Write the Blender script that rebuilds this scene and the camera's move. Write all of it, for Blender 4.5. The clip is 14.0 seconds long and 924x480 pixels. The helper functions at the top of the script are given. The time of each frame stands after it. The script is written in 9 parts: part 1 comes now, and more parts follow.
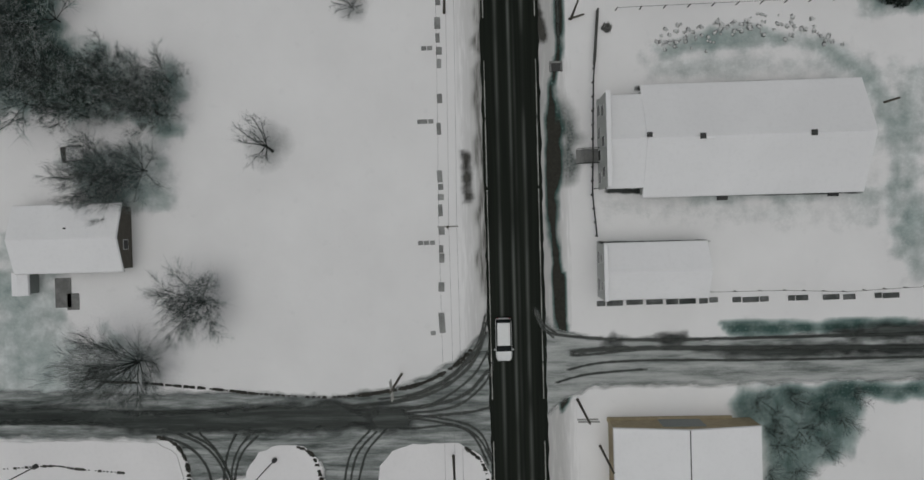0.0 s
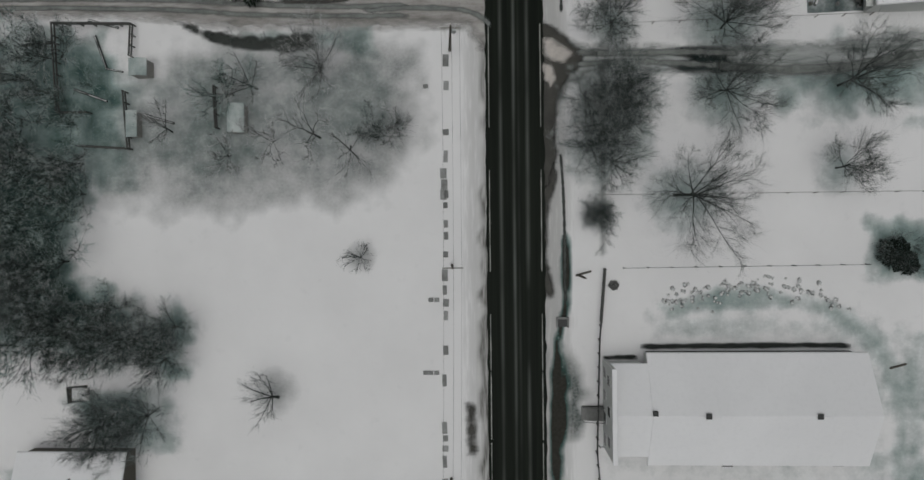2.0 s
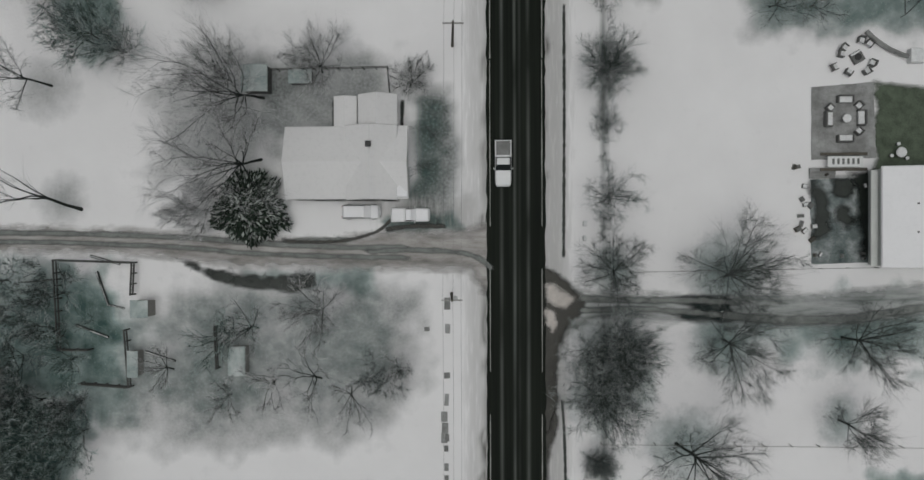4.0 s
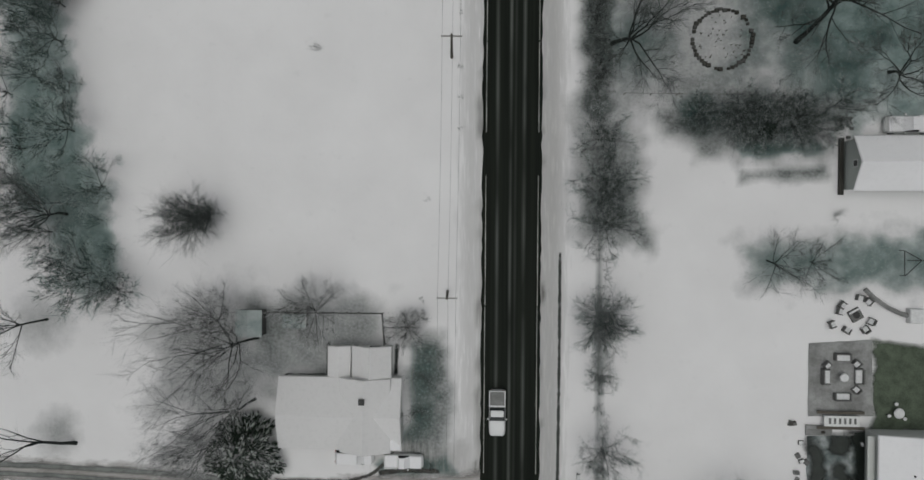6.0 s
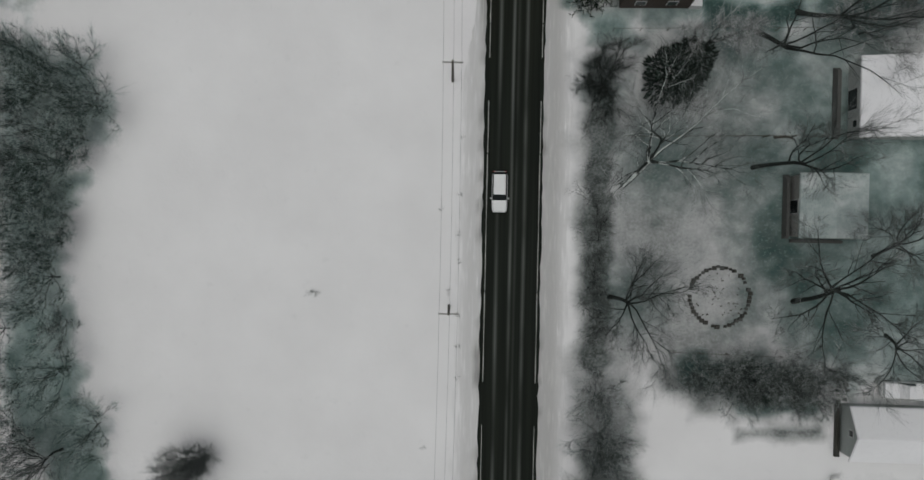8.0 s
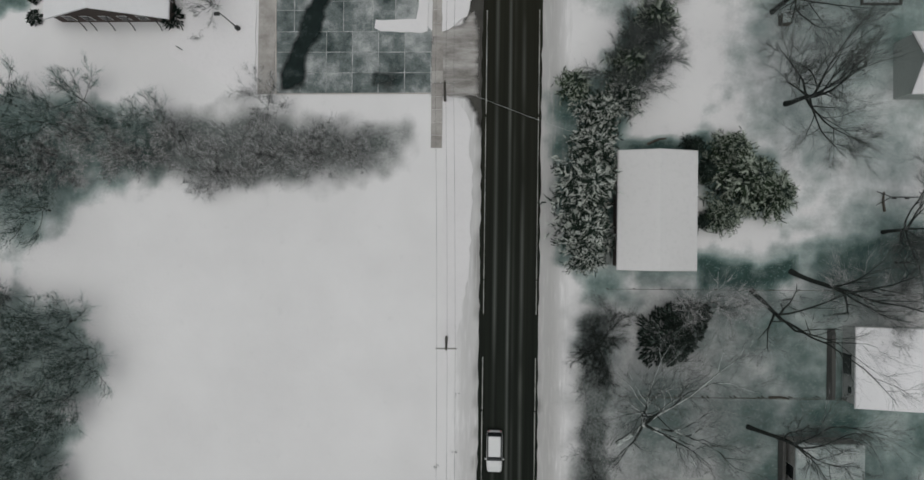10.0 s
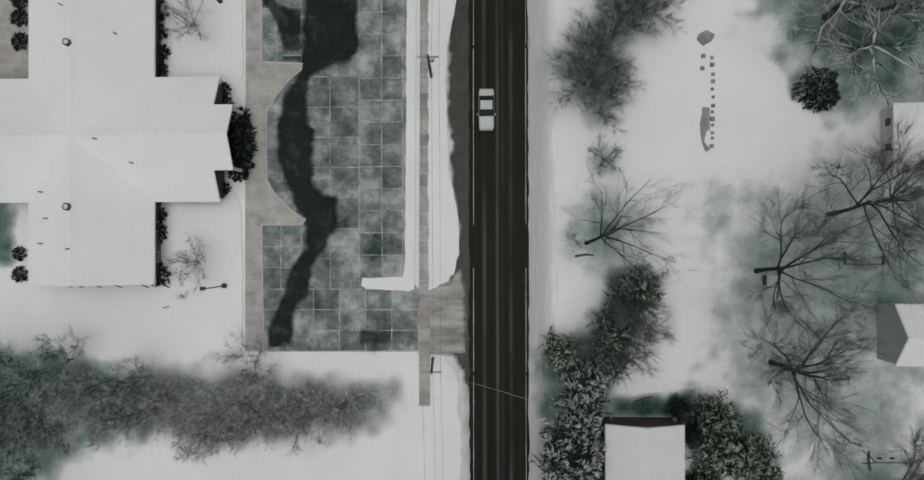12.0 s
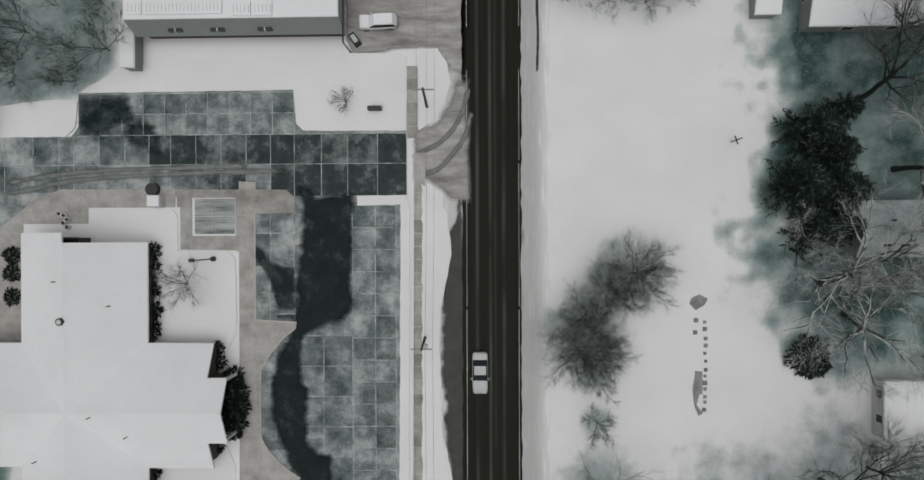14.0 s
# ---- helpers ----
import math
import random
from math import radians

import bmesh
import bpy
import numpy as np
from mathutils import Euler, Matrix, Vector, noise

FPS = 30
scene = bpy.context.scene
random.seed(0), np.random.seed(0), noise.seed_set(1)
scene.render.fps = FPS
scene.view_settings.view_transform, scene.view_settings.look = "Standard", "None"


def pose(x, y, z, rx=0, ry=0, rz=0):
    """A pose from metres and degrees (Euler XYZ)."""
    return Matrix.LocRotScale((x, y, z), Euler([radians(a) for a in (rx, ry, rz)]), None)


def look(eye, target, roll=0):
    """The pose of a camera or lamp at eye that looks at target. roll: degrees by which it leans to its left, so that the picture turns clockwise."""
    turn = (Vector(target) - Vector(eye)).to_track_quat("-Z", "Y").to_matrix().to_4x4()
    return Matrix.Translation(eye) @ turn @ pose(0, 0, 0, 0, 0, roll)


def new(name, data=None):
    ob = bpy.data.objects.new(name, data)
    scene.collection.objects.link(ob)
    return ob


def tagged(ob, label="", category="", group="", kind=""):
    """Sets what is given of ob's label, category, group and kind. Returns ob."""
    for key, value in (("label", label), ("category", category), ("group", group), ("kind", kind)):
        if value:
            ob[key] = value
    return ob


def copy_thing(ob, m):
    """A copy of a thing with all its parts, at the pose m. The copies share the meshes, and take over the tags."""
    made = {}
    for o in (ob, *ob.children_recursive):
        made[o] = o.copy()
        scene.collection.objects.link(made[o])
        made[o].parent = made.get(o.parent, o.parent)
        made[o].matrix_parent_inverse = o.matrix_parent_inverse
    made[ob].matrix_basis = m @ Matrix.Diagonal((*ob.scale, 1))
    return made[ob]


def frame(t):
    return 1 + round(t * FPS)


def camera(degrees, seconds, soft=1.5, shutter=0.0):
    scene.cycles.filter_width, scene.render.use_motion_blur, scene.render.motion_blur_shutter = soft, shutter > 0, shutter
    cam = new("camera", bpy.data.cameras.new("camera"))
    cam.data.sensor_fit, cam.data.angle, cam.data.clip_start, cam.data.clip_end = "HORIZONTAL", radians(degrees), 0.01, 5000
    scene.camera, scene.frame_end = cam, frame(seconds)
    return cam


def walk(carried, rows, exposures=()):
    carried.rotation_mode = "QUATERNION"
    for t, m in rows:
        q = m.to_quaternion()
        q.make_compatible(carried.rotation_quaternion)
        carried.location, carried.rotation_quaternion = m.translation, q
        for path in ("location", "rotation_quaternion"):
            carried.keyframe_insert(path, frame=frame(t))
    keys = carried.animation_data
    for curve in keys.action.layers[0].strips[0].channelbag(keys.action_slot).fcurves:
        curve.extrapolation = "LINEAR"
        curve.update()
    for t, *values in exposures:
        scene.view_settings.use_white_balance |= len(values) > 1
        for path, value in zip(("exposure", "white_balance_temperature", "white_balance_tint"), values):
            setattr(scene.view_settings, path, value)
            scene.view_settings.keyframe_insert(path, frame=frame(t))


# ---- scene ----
# camera: a drone that looks straight down and flies along the road
cam = camera(68.0, 14.0, soft=1.5)
ROWS = [
    (0.0, 0.00, -0.00, 80.74, -0.82, 2.32, -1.52),
    (0.5, 0.05, 7.18, 80.70, -0.53, 2.33, -1.12),
    (1.0, 0.05, 14.37, 80.67, -0.33, 2.41, -0.82),
    (1.5, 0.04, 21.58, 80.64, -0.17, 2.46, -0.67),
    (2.0, 0.01, 28.78, 80.61, -0.13, 2.47, -0.56),
    (2.5, -0.05, 35.96, 80.62, -0.16, 2.46, -0.40),
    (3.0, -0.06, 43.17, 80.57, -0.16, 2.50, -0.28),
    (3.2, -0.03, 46.06, 80.53, -0.19, 2.52, -0.25),
    (5.3, 1.37, 76.80, 79.71, -0.52, 3.16, 0.13),
    (5.5, 1.47, 79.69, 79.67, -0.53, 3.18, 0.25),
    (6.0, 1.65, 86.82, 79.61, -0.58, 3.24, 0.42),
    (6.5, 1.76, 93.89, 79.58, -0.57, 3.33, 0.56),
    (7.0, 1.82, 100.93, 79.50, -0.47, 3.37, 0.74),
    (7.5, 1.79, 107.96, 79.47, -0.29, 3.34, 0.94),
    (8.0, 1.70, 115.07, 79.45, -0.07, 3.28, 1.19),
    (8.2, 1.66, 117.93, 79.44, 0.01, 3.27, 1.25),
    (10.3, 1.34, 148.60, 79.05, 0.34, 2.78, 0.58),
    (10.5, 1.38, 151.57, 79.07, 0.35, 2.71, 0.49),
    (11.0, 1.51, 159.02, 79.18, 0.32, 2.59, 0.23),
    (11.5, 1.71, 166.51, 79.34, 0.31, 2.48, 0.05),
    (12.0, 1.94, 174.07, 79.41, 0.24, 2.39, -0.11),
    (12.5, 2.13, 181.69, 79.42, 0.17, 2.32, -0.28),
    (13.0, 2.22, 189.37, 79.43, 0.07, 2.22, -0.33),
    (13.5, 2.25, 197.16, 79.51, -0.07, 2.08, -0.30),
    (14.0, 2.24, 205.03, 79.61, -0.23, 2.02, -0.21),
]
walk(cam, [(t, pose(x, y, z, rx, ry, rz)) for t, x, y, z, rx, ry, rz in ROWS], [(0, -0.26), (1.5, -0.26), (3, -0.1), (8, -0.1), (10.5, 0.0), (12.5, 0.08), (14, 0.08)])

# light: a bright overcast winter sky, with a wide and weak sun behind the cloud
world = bpy.data.worlds.new("world")
scene.world = world
world.use_nodes = True
sky = world.node_tree.nodes.new("ShaderNodeTexSky")
sky.sky_type = "NISHITA"
sky.sun_disc = False
sky.sun_elevation, sky.sun_rotation = radians(84), radians(200)
sky.dust_density, sky.air_density, sky.ozone_density = 6.0, 1.6, 0.5
green = world.node_tree.nodes.new("ShaderNodeMix")
green.data_type, green.blend_type = "RGBA", "MULTIPLY"
green.inputs["Factor"].default_value, green.inputs["B"].default_value = 1.0, (0.970, 1.0, 0.992, 1)
tint = world.node_tree.nodes.new("ShaderNodeHueSaturation")
tint.inputs["Saturation"].default_value = 0.22
background = world.node_tree.nodes["Background"]
background.inputs["Strength"].default_value = 0.057
world.node_tree.links.new(sky.outputs[0], tint.inputs["Color"])
world.node_tree.links.new(tint.outputs[0], green.inputs["A"])
world.node_tree.links.new(green.outputs["Result"], background.inputs["Color"])
sun = new("sun", bpy.data.lights.new("sun", "SUN"))
sun.data.energy, sun.data.angle, sun.data.color = 0.6, radians(60), (0.97, 1.0, 0.99)
sun.matrix_world = look((0, 100, 60), (1, 104, 0))
scene.view_settings.exposure = 0.0


# ---- materials ----
def material(name, rough=0.8, metal=0.0):
    m = bpy.data.materials.new(name)
    m.use_nodes = True
    b = m.node_tree.nodes["Principled BSDF"]
    b.inputs["Roughness"].default_value, b.inputs["Metallic"].default_value = rough, metal
    b.inputs["Specular IOR Level"].default_value = 0.3
    return m, m.node_tree.nodes, m.node_tree.links, b


def node(m, kind, **values):
    n = m.node_tree.nodes.new(kind)
    for key, value in values.items():
        n.inputs[key].default_value = value
    return n


def noise_of(m, scale, detail=4.0, stretch=(1, 1, 1), source="Object", rough=0.55):
    """A noise texture in metres of the object's own space, or of the world with source='Position'."""
    if source == "Position":
        out = m.node_tree.nodes.new("ShaderNodeNewGeometry").outputs["Position"]
    else:
        out = m.node_tree.nodes.new("ShaderNodeTexCoord").outputs["Object"]
    mapping = m.node_tree.nodes.new("ShaderNodeMapping")
    mapping.inputs["Scale"].default_value = stretch
    m.node_tree.links.new(out, mapping.inputs["Vector"])
    n = node(m, "ShaderNodeTexNoise", Scale=scale, Detail=detail, Roughness=rough)
    m.node_tree.links.new(mapping.outputs[0], n.inputs["Vector"])
    return n.outputs["Fac"]


def ramp(m, fac, *stops):
    """A colour ramp with stops (place, grey or colour)."""
    r = m.node_tree.nodes.new("ShaderNodeValToRGB")
    while len(r.color_ramp.elements) < len(stops):
        r.color_ramp.elements.new(0.5)
    for e, (place, c) in zip(r.color_ramp.elements, stops):
        e.position = place
        e.color = (c, c, c, 1) if isinstance(c, (int, float)) else (*c, 1)
    m.node_tree.links.new(fac, r.inputs["Fac"])
    return r.outputs["Color"]


def mix(m, fac, a, b, way="MIX"):
    n = m.node_tree.nodes.new("ShaderNodeMix")
    n.data_type, n.blend_type = "RGBA", way
    for socket, value in ((n.inputs["Factor"], fac), (n.inputs["A"], a), (n.inputs["B"], b)):
        if isinstance(value, bpy.types.NodeSocket):
            m.node_tree.links.new(value, socket)
        elif isinstance(value, (int, float)):
            socket.default_value = value
        else:
            socket.default_value = (*value, 1)
    return n.outputs["Result"]


def calc(m, op, a, b=0.0):
    n = m.node_tree.nodes.new("ShaderNodeMath")
    n.operation = op
    for socket, value in zip(n.inputs, (a, b)):
        if isinstance(value, bpy.types.NodeSocket):
            m.node_tree.links.new(value, socket)
        else:
            socket.default_value = value
    return n.outputs[0]


def bump(m, fac, strength, distance):
    n = node(m, "ShaderNodeBump", Strength=strength, Distance=distance)
    m.node_tree.links.new(fac, n.inputs["Height"])
    m.node_tree.links.new(n.outputs[0], m.node_tree.nodes["Principled BSDF"].inputs["Normal"])


def attribute(m, name):
    n = m.node_tree.nodes.new("ShaderNodeAttribute")
    n.attribute_name = name
    return n.outputs["Fac"]


def plain(name, colour, rough=0.7, metal=0.0, vary=0.15, scale=3.0, relief=0.0, source="Object", stretch=(1, 1, 1)):
    """A surface of one colour with blotches at two scales and, where wanted, fine relief."""
    m, nodes, links, b = material(name, rough, metal)
    big, fine = noise_of(m, scale, 3, stretch, source), noise_of(m, scale * 9, 3, stretch, source)
    both = calc(m, "ADD", calc(m, "MULTIPLY", big, 0.6), calc(m, "MULTIPLY", fine, 0.4))
    low, high = [c * (1 - vary) for c in colour], [min(1, c * (1 + vary)) for c in colour]
    links.new(ramp(m, both, (0.3, low), (0.7, high)), b.inputs["Base Color"])
    if relief:
        bump(m, fine, 0.4, relief)
    return m


def snow_material(name, colour=(0.825, 0.802, 0.81), relief=0.06, dirt=0.0):
    m, nodes, links, b = material(name, 0.85)
    big, fine = noise_of(m, 0.12, 4, source="Position"), noise_of(m, 2.2, 5, source="Position")
    c = mix(m, ramp(m, big, (0.35, 0.0), (0.7, 1.0)), [v * 0.94 for v in colour], colour)
    c = mix(m, calc(m, "MULTIPLY", ramp(m, fine, (0.5, 0.0), (0.8, 1.0)), 0.08 + dirt), c, (0.42, 0.42, 0.41))
    links.new(c, b.inputs["Base Color"])
    bump(m, fine, 0.35, relief)
    return m


def ground_material():
    """Snow over winter grass and leaf litter; 'bare' tells how much shows through and tints the snow as in shade,
    'grit' how dirty the snow is, 'dull' how far twigs, dead leaves and painted twig haze darken it.
    """
    m, nodes, links, b = material("snowy_ground", 0.85)
    big, mid = noise_of(m, 0.1, 4, source="Position"), noise_of(m, 0.6, 5, source="Position", rough=0.55)
    fine = noise_of(m, 3.0, 4, source="Position", rough=0.55)
    snow = mix(m, ramp(m, big, (0.35, 0.0), (0.7, 1.0)), (0.768, 0.752, 0.755), (0.826, 0.81, 0.813))
    streak = noise_of(m, 1.6, 5, (1.6, 0.16, 1), "Position")
    slush = mix(m, ramp(m, streak, (0.35, 0.0), (0.65, 1.0)), (0.075, 0.072, 0.063), (0.5, 0.49, 0.48))
    grit = ramp(m, calc(m, "ADD", attribute(m, "grit"), calc(m, "SUBTRACT", calc(m, "MULTIPLY", streak, 0.9), 0.45)), (0.18, 0.0), (0.8, 1.0))
    litter = mix(m, ramp(m, mid, (0.35, 0.0), (0.65, 1.0)), (0.011, 0.033, 0.028), (0.044, 0.088, 0.079))
    litter = mix(m, ramp(m, fine, (0.55, 0.0), (0.85, 1.0)), litter, (0.215, 0.295, 0.28))
    litter = mix(m, ramp(m, attribute(m, "bare"), (0.83, 0.0), (0.93, 1.0)), litter, mix(m, fine, (0.010, 0.010, 0.008), (0.05, 0.047, 0.038)))
    level = calc(m, "ADD", attribute(m, "bare"), calc(m, "ADD", calc(m, "MULTIPLY", calc(m, "SUBTRACT", mid, 0.5), 0.8), calc(m, "MULTIPLY", calc(m, "SUBTRACT", fine, 0.5), 0.25)))
    shown = calc(m, "MULTIPLY", ramp(m, level, (0.05, 0.0), (0.82, 1.0)), ramp(m, attribute(m, "bare"), (0.0, 0.0), (0.2, 1.0)))
    # the teal of shaded snow is mixed into its colour as 'bare' grows
    thin = mix(m, ramp(m, attribute(m, "bare"), (0.12, 0.0), (0.5, 1.0)), snow, (0.45, 0.555, 0.535))
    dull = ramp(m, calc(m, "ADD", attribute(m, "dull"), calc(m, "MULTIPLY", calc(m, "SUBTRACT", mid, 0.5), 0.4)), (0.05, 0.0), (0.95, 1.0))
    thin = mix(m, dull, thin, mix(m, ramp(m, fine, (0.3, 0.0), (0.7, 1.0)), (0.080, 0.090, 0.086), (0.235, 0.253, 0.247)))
    c = mix(m, grit, thin, slush)
    c = mix(m, shown, c, litter)
    links.new(c, b.inputs["Base Color"])
    bump(m, calc(m, "ADD", mid, calc(m, "MULTIPLY", fine, 0.5)), 0.3, 0.12)
    return m


def road_material():
    """Wet asphalt with pale salty residue that comes and goes between the wheel tracks."""
    m, nodes, links, b = material("wet_asphalt", 0.5)
    b.inputs["Specular IOR Level"].default_value = 0.06
    sep = m.node_tree.nodes.new("ShaderNodeSeparateXYZ")
    links.new(m.node_tree.nodes.new("ShaderNodeNewGeometry").outputs["Position"], sep.inputs[0])
    x, y = sep.outputs["X"], sep.outputs["Y"]
    long_noise, grain = noise_of(m, 0.5, 4, (0.6, 0.05, 1), "Position"), noise_of(m, 30, 3, source="Position")
    streaks = noise_of(m, 2.2, 4, (1, 0.02, 1), "Position")
    base = mix(m, ramp(m, streaks, (0.35, 0.0), (0.7, 1.0)), (0.0045, 0.0068, 0.0048), (0.013, 0.0165, 0.012))
    base = mix(m, calc(m, "MULTIPLY", grain, 0.25), base, (0.016, 0.018, 0.014))
    for k, (place, width, strength) in enumerate(((1.2, 0.34, 0.62), (2.72, 0.30, 0.75), (3.3, 0.3, 0.2), (4.3, 0.36, 0.55))):
        wander = calc(m, "MULTIPLY", calc(m, "SUBTRACT", long_noise, 0.5), 0.25)
        far = calc(m, "DIVIDE", calc(m, "ABSOLUTE", calc(m, "SUBTRACT", calc(m, "ADD", x, wander), place)), width)
        band = calc(m, "POWER", calc(m, "MAXIMUM", calc(m, "SUBTRACT", 1.0, far), 0.0), 1.4)
        comes = ramp(m, noise_of(m, 0.045 + 0.012 * k, 2, (0.4 + k, 1, 1), "Position"), (0.36, 0.12), (0.6, 1.0))
        base = mix(m, calc(m, "MULTIPLY", calc(m, "MULTIPLY", band, strength), comes), base, (0.15, 0.16, 0.145))
    # brown mud carried onto the northern stretch
    muddy = calc(m, "ADD", calc(m, "DIVIDE", calc(m, "SUBTRACT", y, 132.0), 40.0), calc(m, "SUBTRACT", long_noise, 0.5))
    base = mix(m, ramp(m, muddy, (0.0, 0.0), (1.0, 0.75)), base, mix(m, 0.4, base, (0.034, 0.028, 0.017)))
    links.new(base, b.inputs["Base Color"])
    bump(m, grain, 0.25, 0.01)
    return m


def slab_material(name, dark, light, frost=(0.5, 0.5, 0.5), rough=0.6, each=0.16, scale=0.45, stretch=(1, 1, 1)):
    """Concrete or asphalt slabs, each of its own tone, with frost lying in blotches."""
    m, nodes, links, b = material(name, rough)
    info = m.node_tree.nodes.new("ShaderNodeObjectInfo")
    blot, fine = noise_of(m, scale, 6, stretch, "Position", 0.65), noise_of(m, 6, 4, source="Position")
    level = calc(m, "ADD", calc(m, "MULTIPLY", blot, 0.91 - each), calc(m, "ADD", calc(m, "MULTIPLY", info.outputs["Random"], each), calc(m, "MULTIPLY", fine, 0.14)))
    c = ramp(m, level, (0.36, dark), (0.51, light), (0.68, frost))
    links.new(c, b.inputs["Base Color"])
    bump(m, fine, 0.2, 0.01)
    return m


def bark_material(name, bark, snow, cover):
    """Bark, with snow lying along the upper side."""
    m, nodes, links, b = material(name, 0.9)
    n = noise_of(m, 6, 4)
    up = m.node_tree.nodes.new("ShaderNodeSeparateXYZ")
    links.new(m.node_tree.nodes.new("ShaderNodeNewGeometry").outputs["Normal"], up.inputs[0])
    wood = mix(m, n, [c * 0.6 for c in bark], [c * 1.4 for c in bark])
    lie = ramp(m, calc(m, "ADD", calc(m, "MULTIPLY", up.outputs["Z"], 0.6), calc(m, "MULTIPLY", noise_of(m, 0.9, 3), 0.6)), (1 - cover, 0.0), (1.12 - cover, 1.0))
    links.new(mix(m, lie, wood, snow), b.inputs["Base Color"])
    return m


def needle_material(name, green, snow, share):
    """Needled sprays: every spray has its own green, and some of them carry snow."""
    m, nodes, links, b = material(name, 0.85)
    r = m.node_tree.nodes.new("ShaderNodeNewGeometry").outputs["Random Per Island"]
    c = ramp(m, r, (0.0, [v * 0.5 for v in green]), (1 - share - 0.12, [v * 1.5 for v in green]), (1 - share + 0.06, snow))
    c = mix(m, calc(m, "MULTIPLY", noise_of(m, 5, 3), 0.35), c, green)
    links.new(c, b.inputs["Base Color"])
    return m


SNOW = snow_material("snow")
ROOF_SNOW = snow_material("roof_snow", (0.86, 0.848, 0.862), 0.03)
DULL_SNOW = snow_material("old_roof_snow", (0.73, 0.715, 0.715), 0.03, 0.10)
THIN_SNOW = slab_material("thin_roof_snow", (0.24, 0.29, 0.28), (0.36, 0.41, 0.40), (0.55, 0.58, 0.57), 0.85, 0.0, 0.35)
GROUND = ground_material()
ROAD = road_material()
LINE = plain("worn_road_line", (0.33, 0.33, 0.31), 0.6, vary=0.5, scale=2.0, source="Position")
SIDE_ROAD = slab_material("rutted_side_road", (0.03, 0.04, 0.036), (0.19, 0.205, 0.2), (0.45, 0.46, 0.455), 0.6, 0.0, 1.0, (0.12, 1, 1))
WET = slab_material("wet_road", (0.008, 0.011, 0.010), (0.02, 0.026, 0.023), (0.07, 0.08, 0.075), 0.5, 0.0, 1.0, (0.1, 1.3, 1))
TRACK = plain("wet_tyre_track", (0.022, 0.027, 0.023), 0.4, vary=0.5, scale=0.8, source="Position")
MUD = plain("wet_mud", (0.04, 0.038, 0.032), 0.5, vary=0.4, scale=0.6, source="Position")
GRAVEL = slab_material("gravel_with_slush", (0.19, 0.18, 0.165), (0.34, 0.32, 0.305), (0.5, 0.48, 0.465), 0.85, 0.0, 0.7, (0.25, 1, 1))
PALE_ROAD = slab_material("snowy_side_road", (0.12, 0.135, 0.13), (0.33, 0.345, 0.335), (0.5, 0.5, 0.5), 0.8, 0.0, 0.9, (0.14, 1, 1))
LOT = slab_material("lot_paving", (0.020, 0.038, 0.037), (0.150, 0.176, 0.174), (0.45, 0.465, 0.465), 0.6, 0.12, 0.32)
WET_LOT = slab_material("wet_lot_paving", (0.005, 0.012, 0.012), (0.020, 0.034, 0.033), (0.20, 0.225, 0.222), 0.55, 0.14, 0.4)
JOINT = slab_material("joint_snow", (0.09, 0.105, 0.103), (0.32, 0.335, 0.33), (0.56, 0.56, 0.56), 0.8, 0.0, 0.6)
RUT = plain("slush_rut", (0.18, 0.19, 0.18), 0.6, vary=0.45, scale=0.8, source="Position")
WEDGE = plain("dirty_snow", (0.5, 0.46, 0.43), 0.85, vary=0.2, scale=0.8, relief=0.03, source="Position")
WALK = slab_material("walkway_concrete", (0.24, 0.222, 0.205), (0.365, 0.342, 0.322), (0.49, 0.467, 0.445), 0.8)
WET_SLAB = slab_material("wet_walk_slab", (0.03, 0.035, 0.033), (0.07, 0.075, 0.072), (0.2, 0.2, 0.2), 0.7)
DARK_SLAB = slab_material("bare_walk_slab", (0.14, 0.14, 0.135), (0.22, 0.22, 0.215), (0.36, 0.36, 0.355), 0.8)
MELT = slab_material("melt_water", (0.005, 0.011, 0.011), (0.010, 0.019, 0.018), (0.06, 0.08, 0.078), 0.5)
MELT.node_tree.nodes["Principled BSDF"].inputs["Specular IOR Level"].default_value = 0.1
BARK = bark_material("bark", (0.034, 0.038, 0.034), (0.55, 0.55, 0.55), 0.2)
DARK_BARK = bark_material("dark_bark", (0.020, 0.025, 0.022), (0.45, 0.48, 0.46), 0.06)
PALE_BARK = bark_material("snow_lined_bark", (0.026, 0.032, 0.029), (0.56, 0.60, 0.58), 0.31)
FLECKED = bark_material("snow_flecked_twigs", (0.055, 0.070, 0.066), (0.48, 0.52, 0.51), 0.34)
TWIG = bark_material("twigs", (0.092, 0.104, 0.099), (0.45, 0.45, 0.45), 0.16)
FROSTED = bark_material("frosted_twigs", (0.12, 0.125, 0.12), (0.6, 0.6, 0.6), 0.42)
DUSTED = bark_material("snow_dusted_branches", (0.036, 0.064, 0.055), (0.40, 0.48, 0.46), 0.38)
NEEDLE = needle_material("snowy_needles", (0.013, 0.024, 0.016), (0.66, 0.69, 0.64), 0.32)
OLIVE = needle_material("olive_needles", (0.020, 0.034, 0.017), (0.46, 0.51, 0.43), 0.34)
SHRUB_LEAF = needle_material("snow_tipped_leaves", (0.016, 0.028, 0.018), (0.66, 0.70, 0.66), 0.17)
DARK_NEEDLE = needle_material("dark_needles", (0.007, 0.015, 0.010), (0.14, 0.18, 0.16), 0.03)
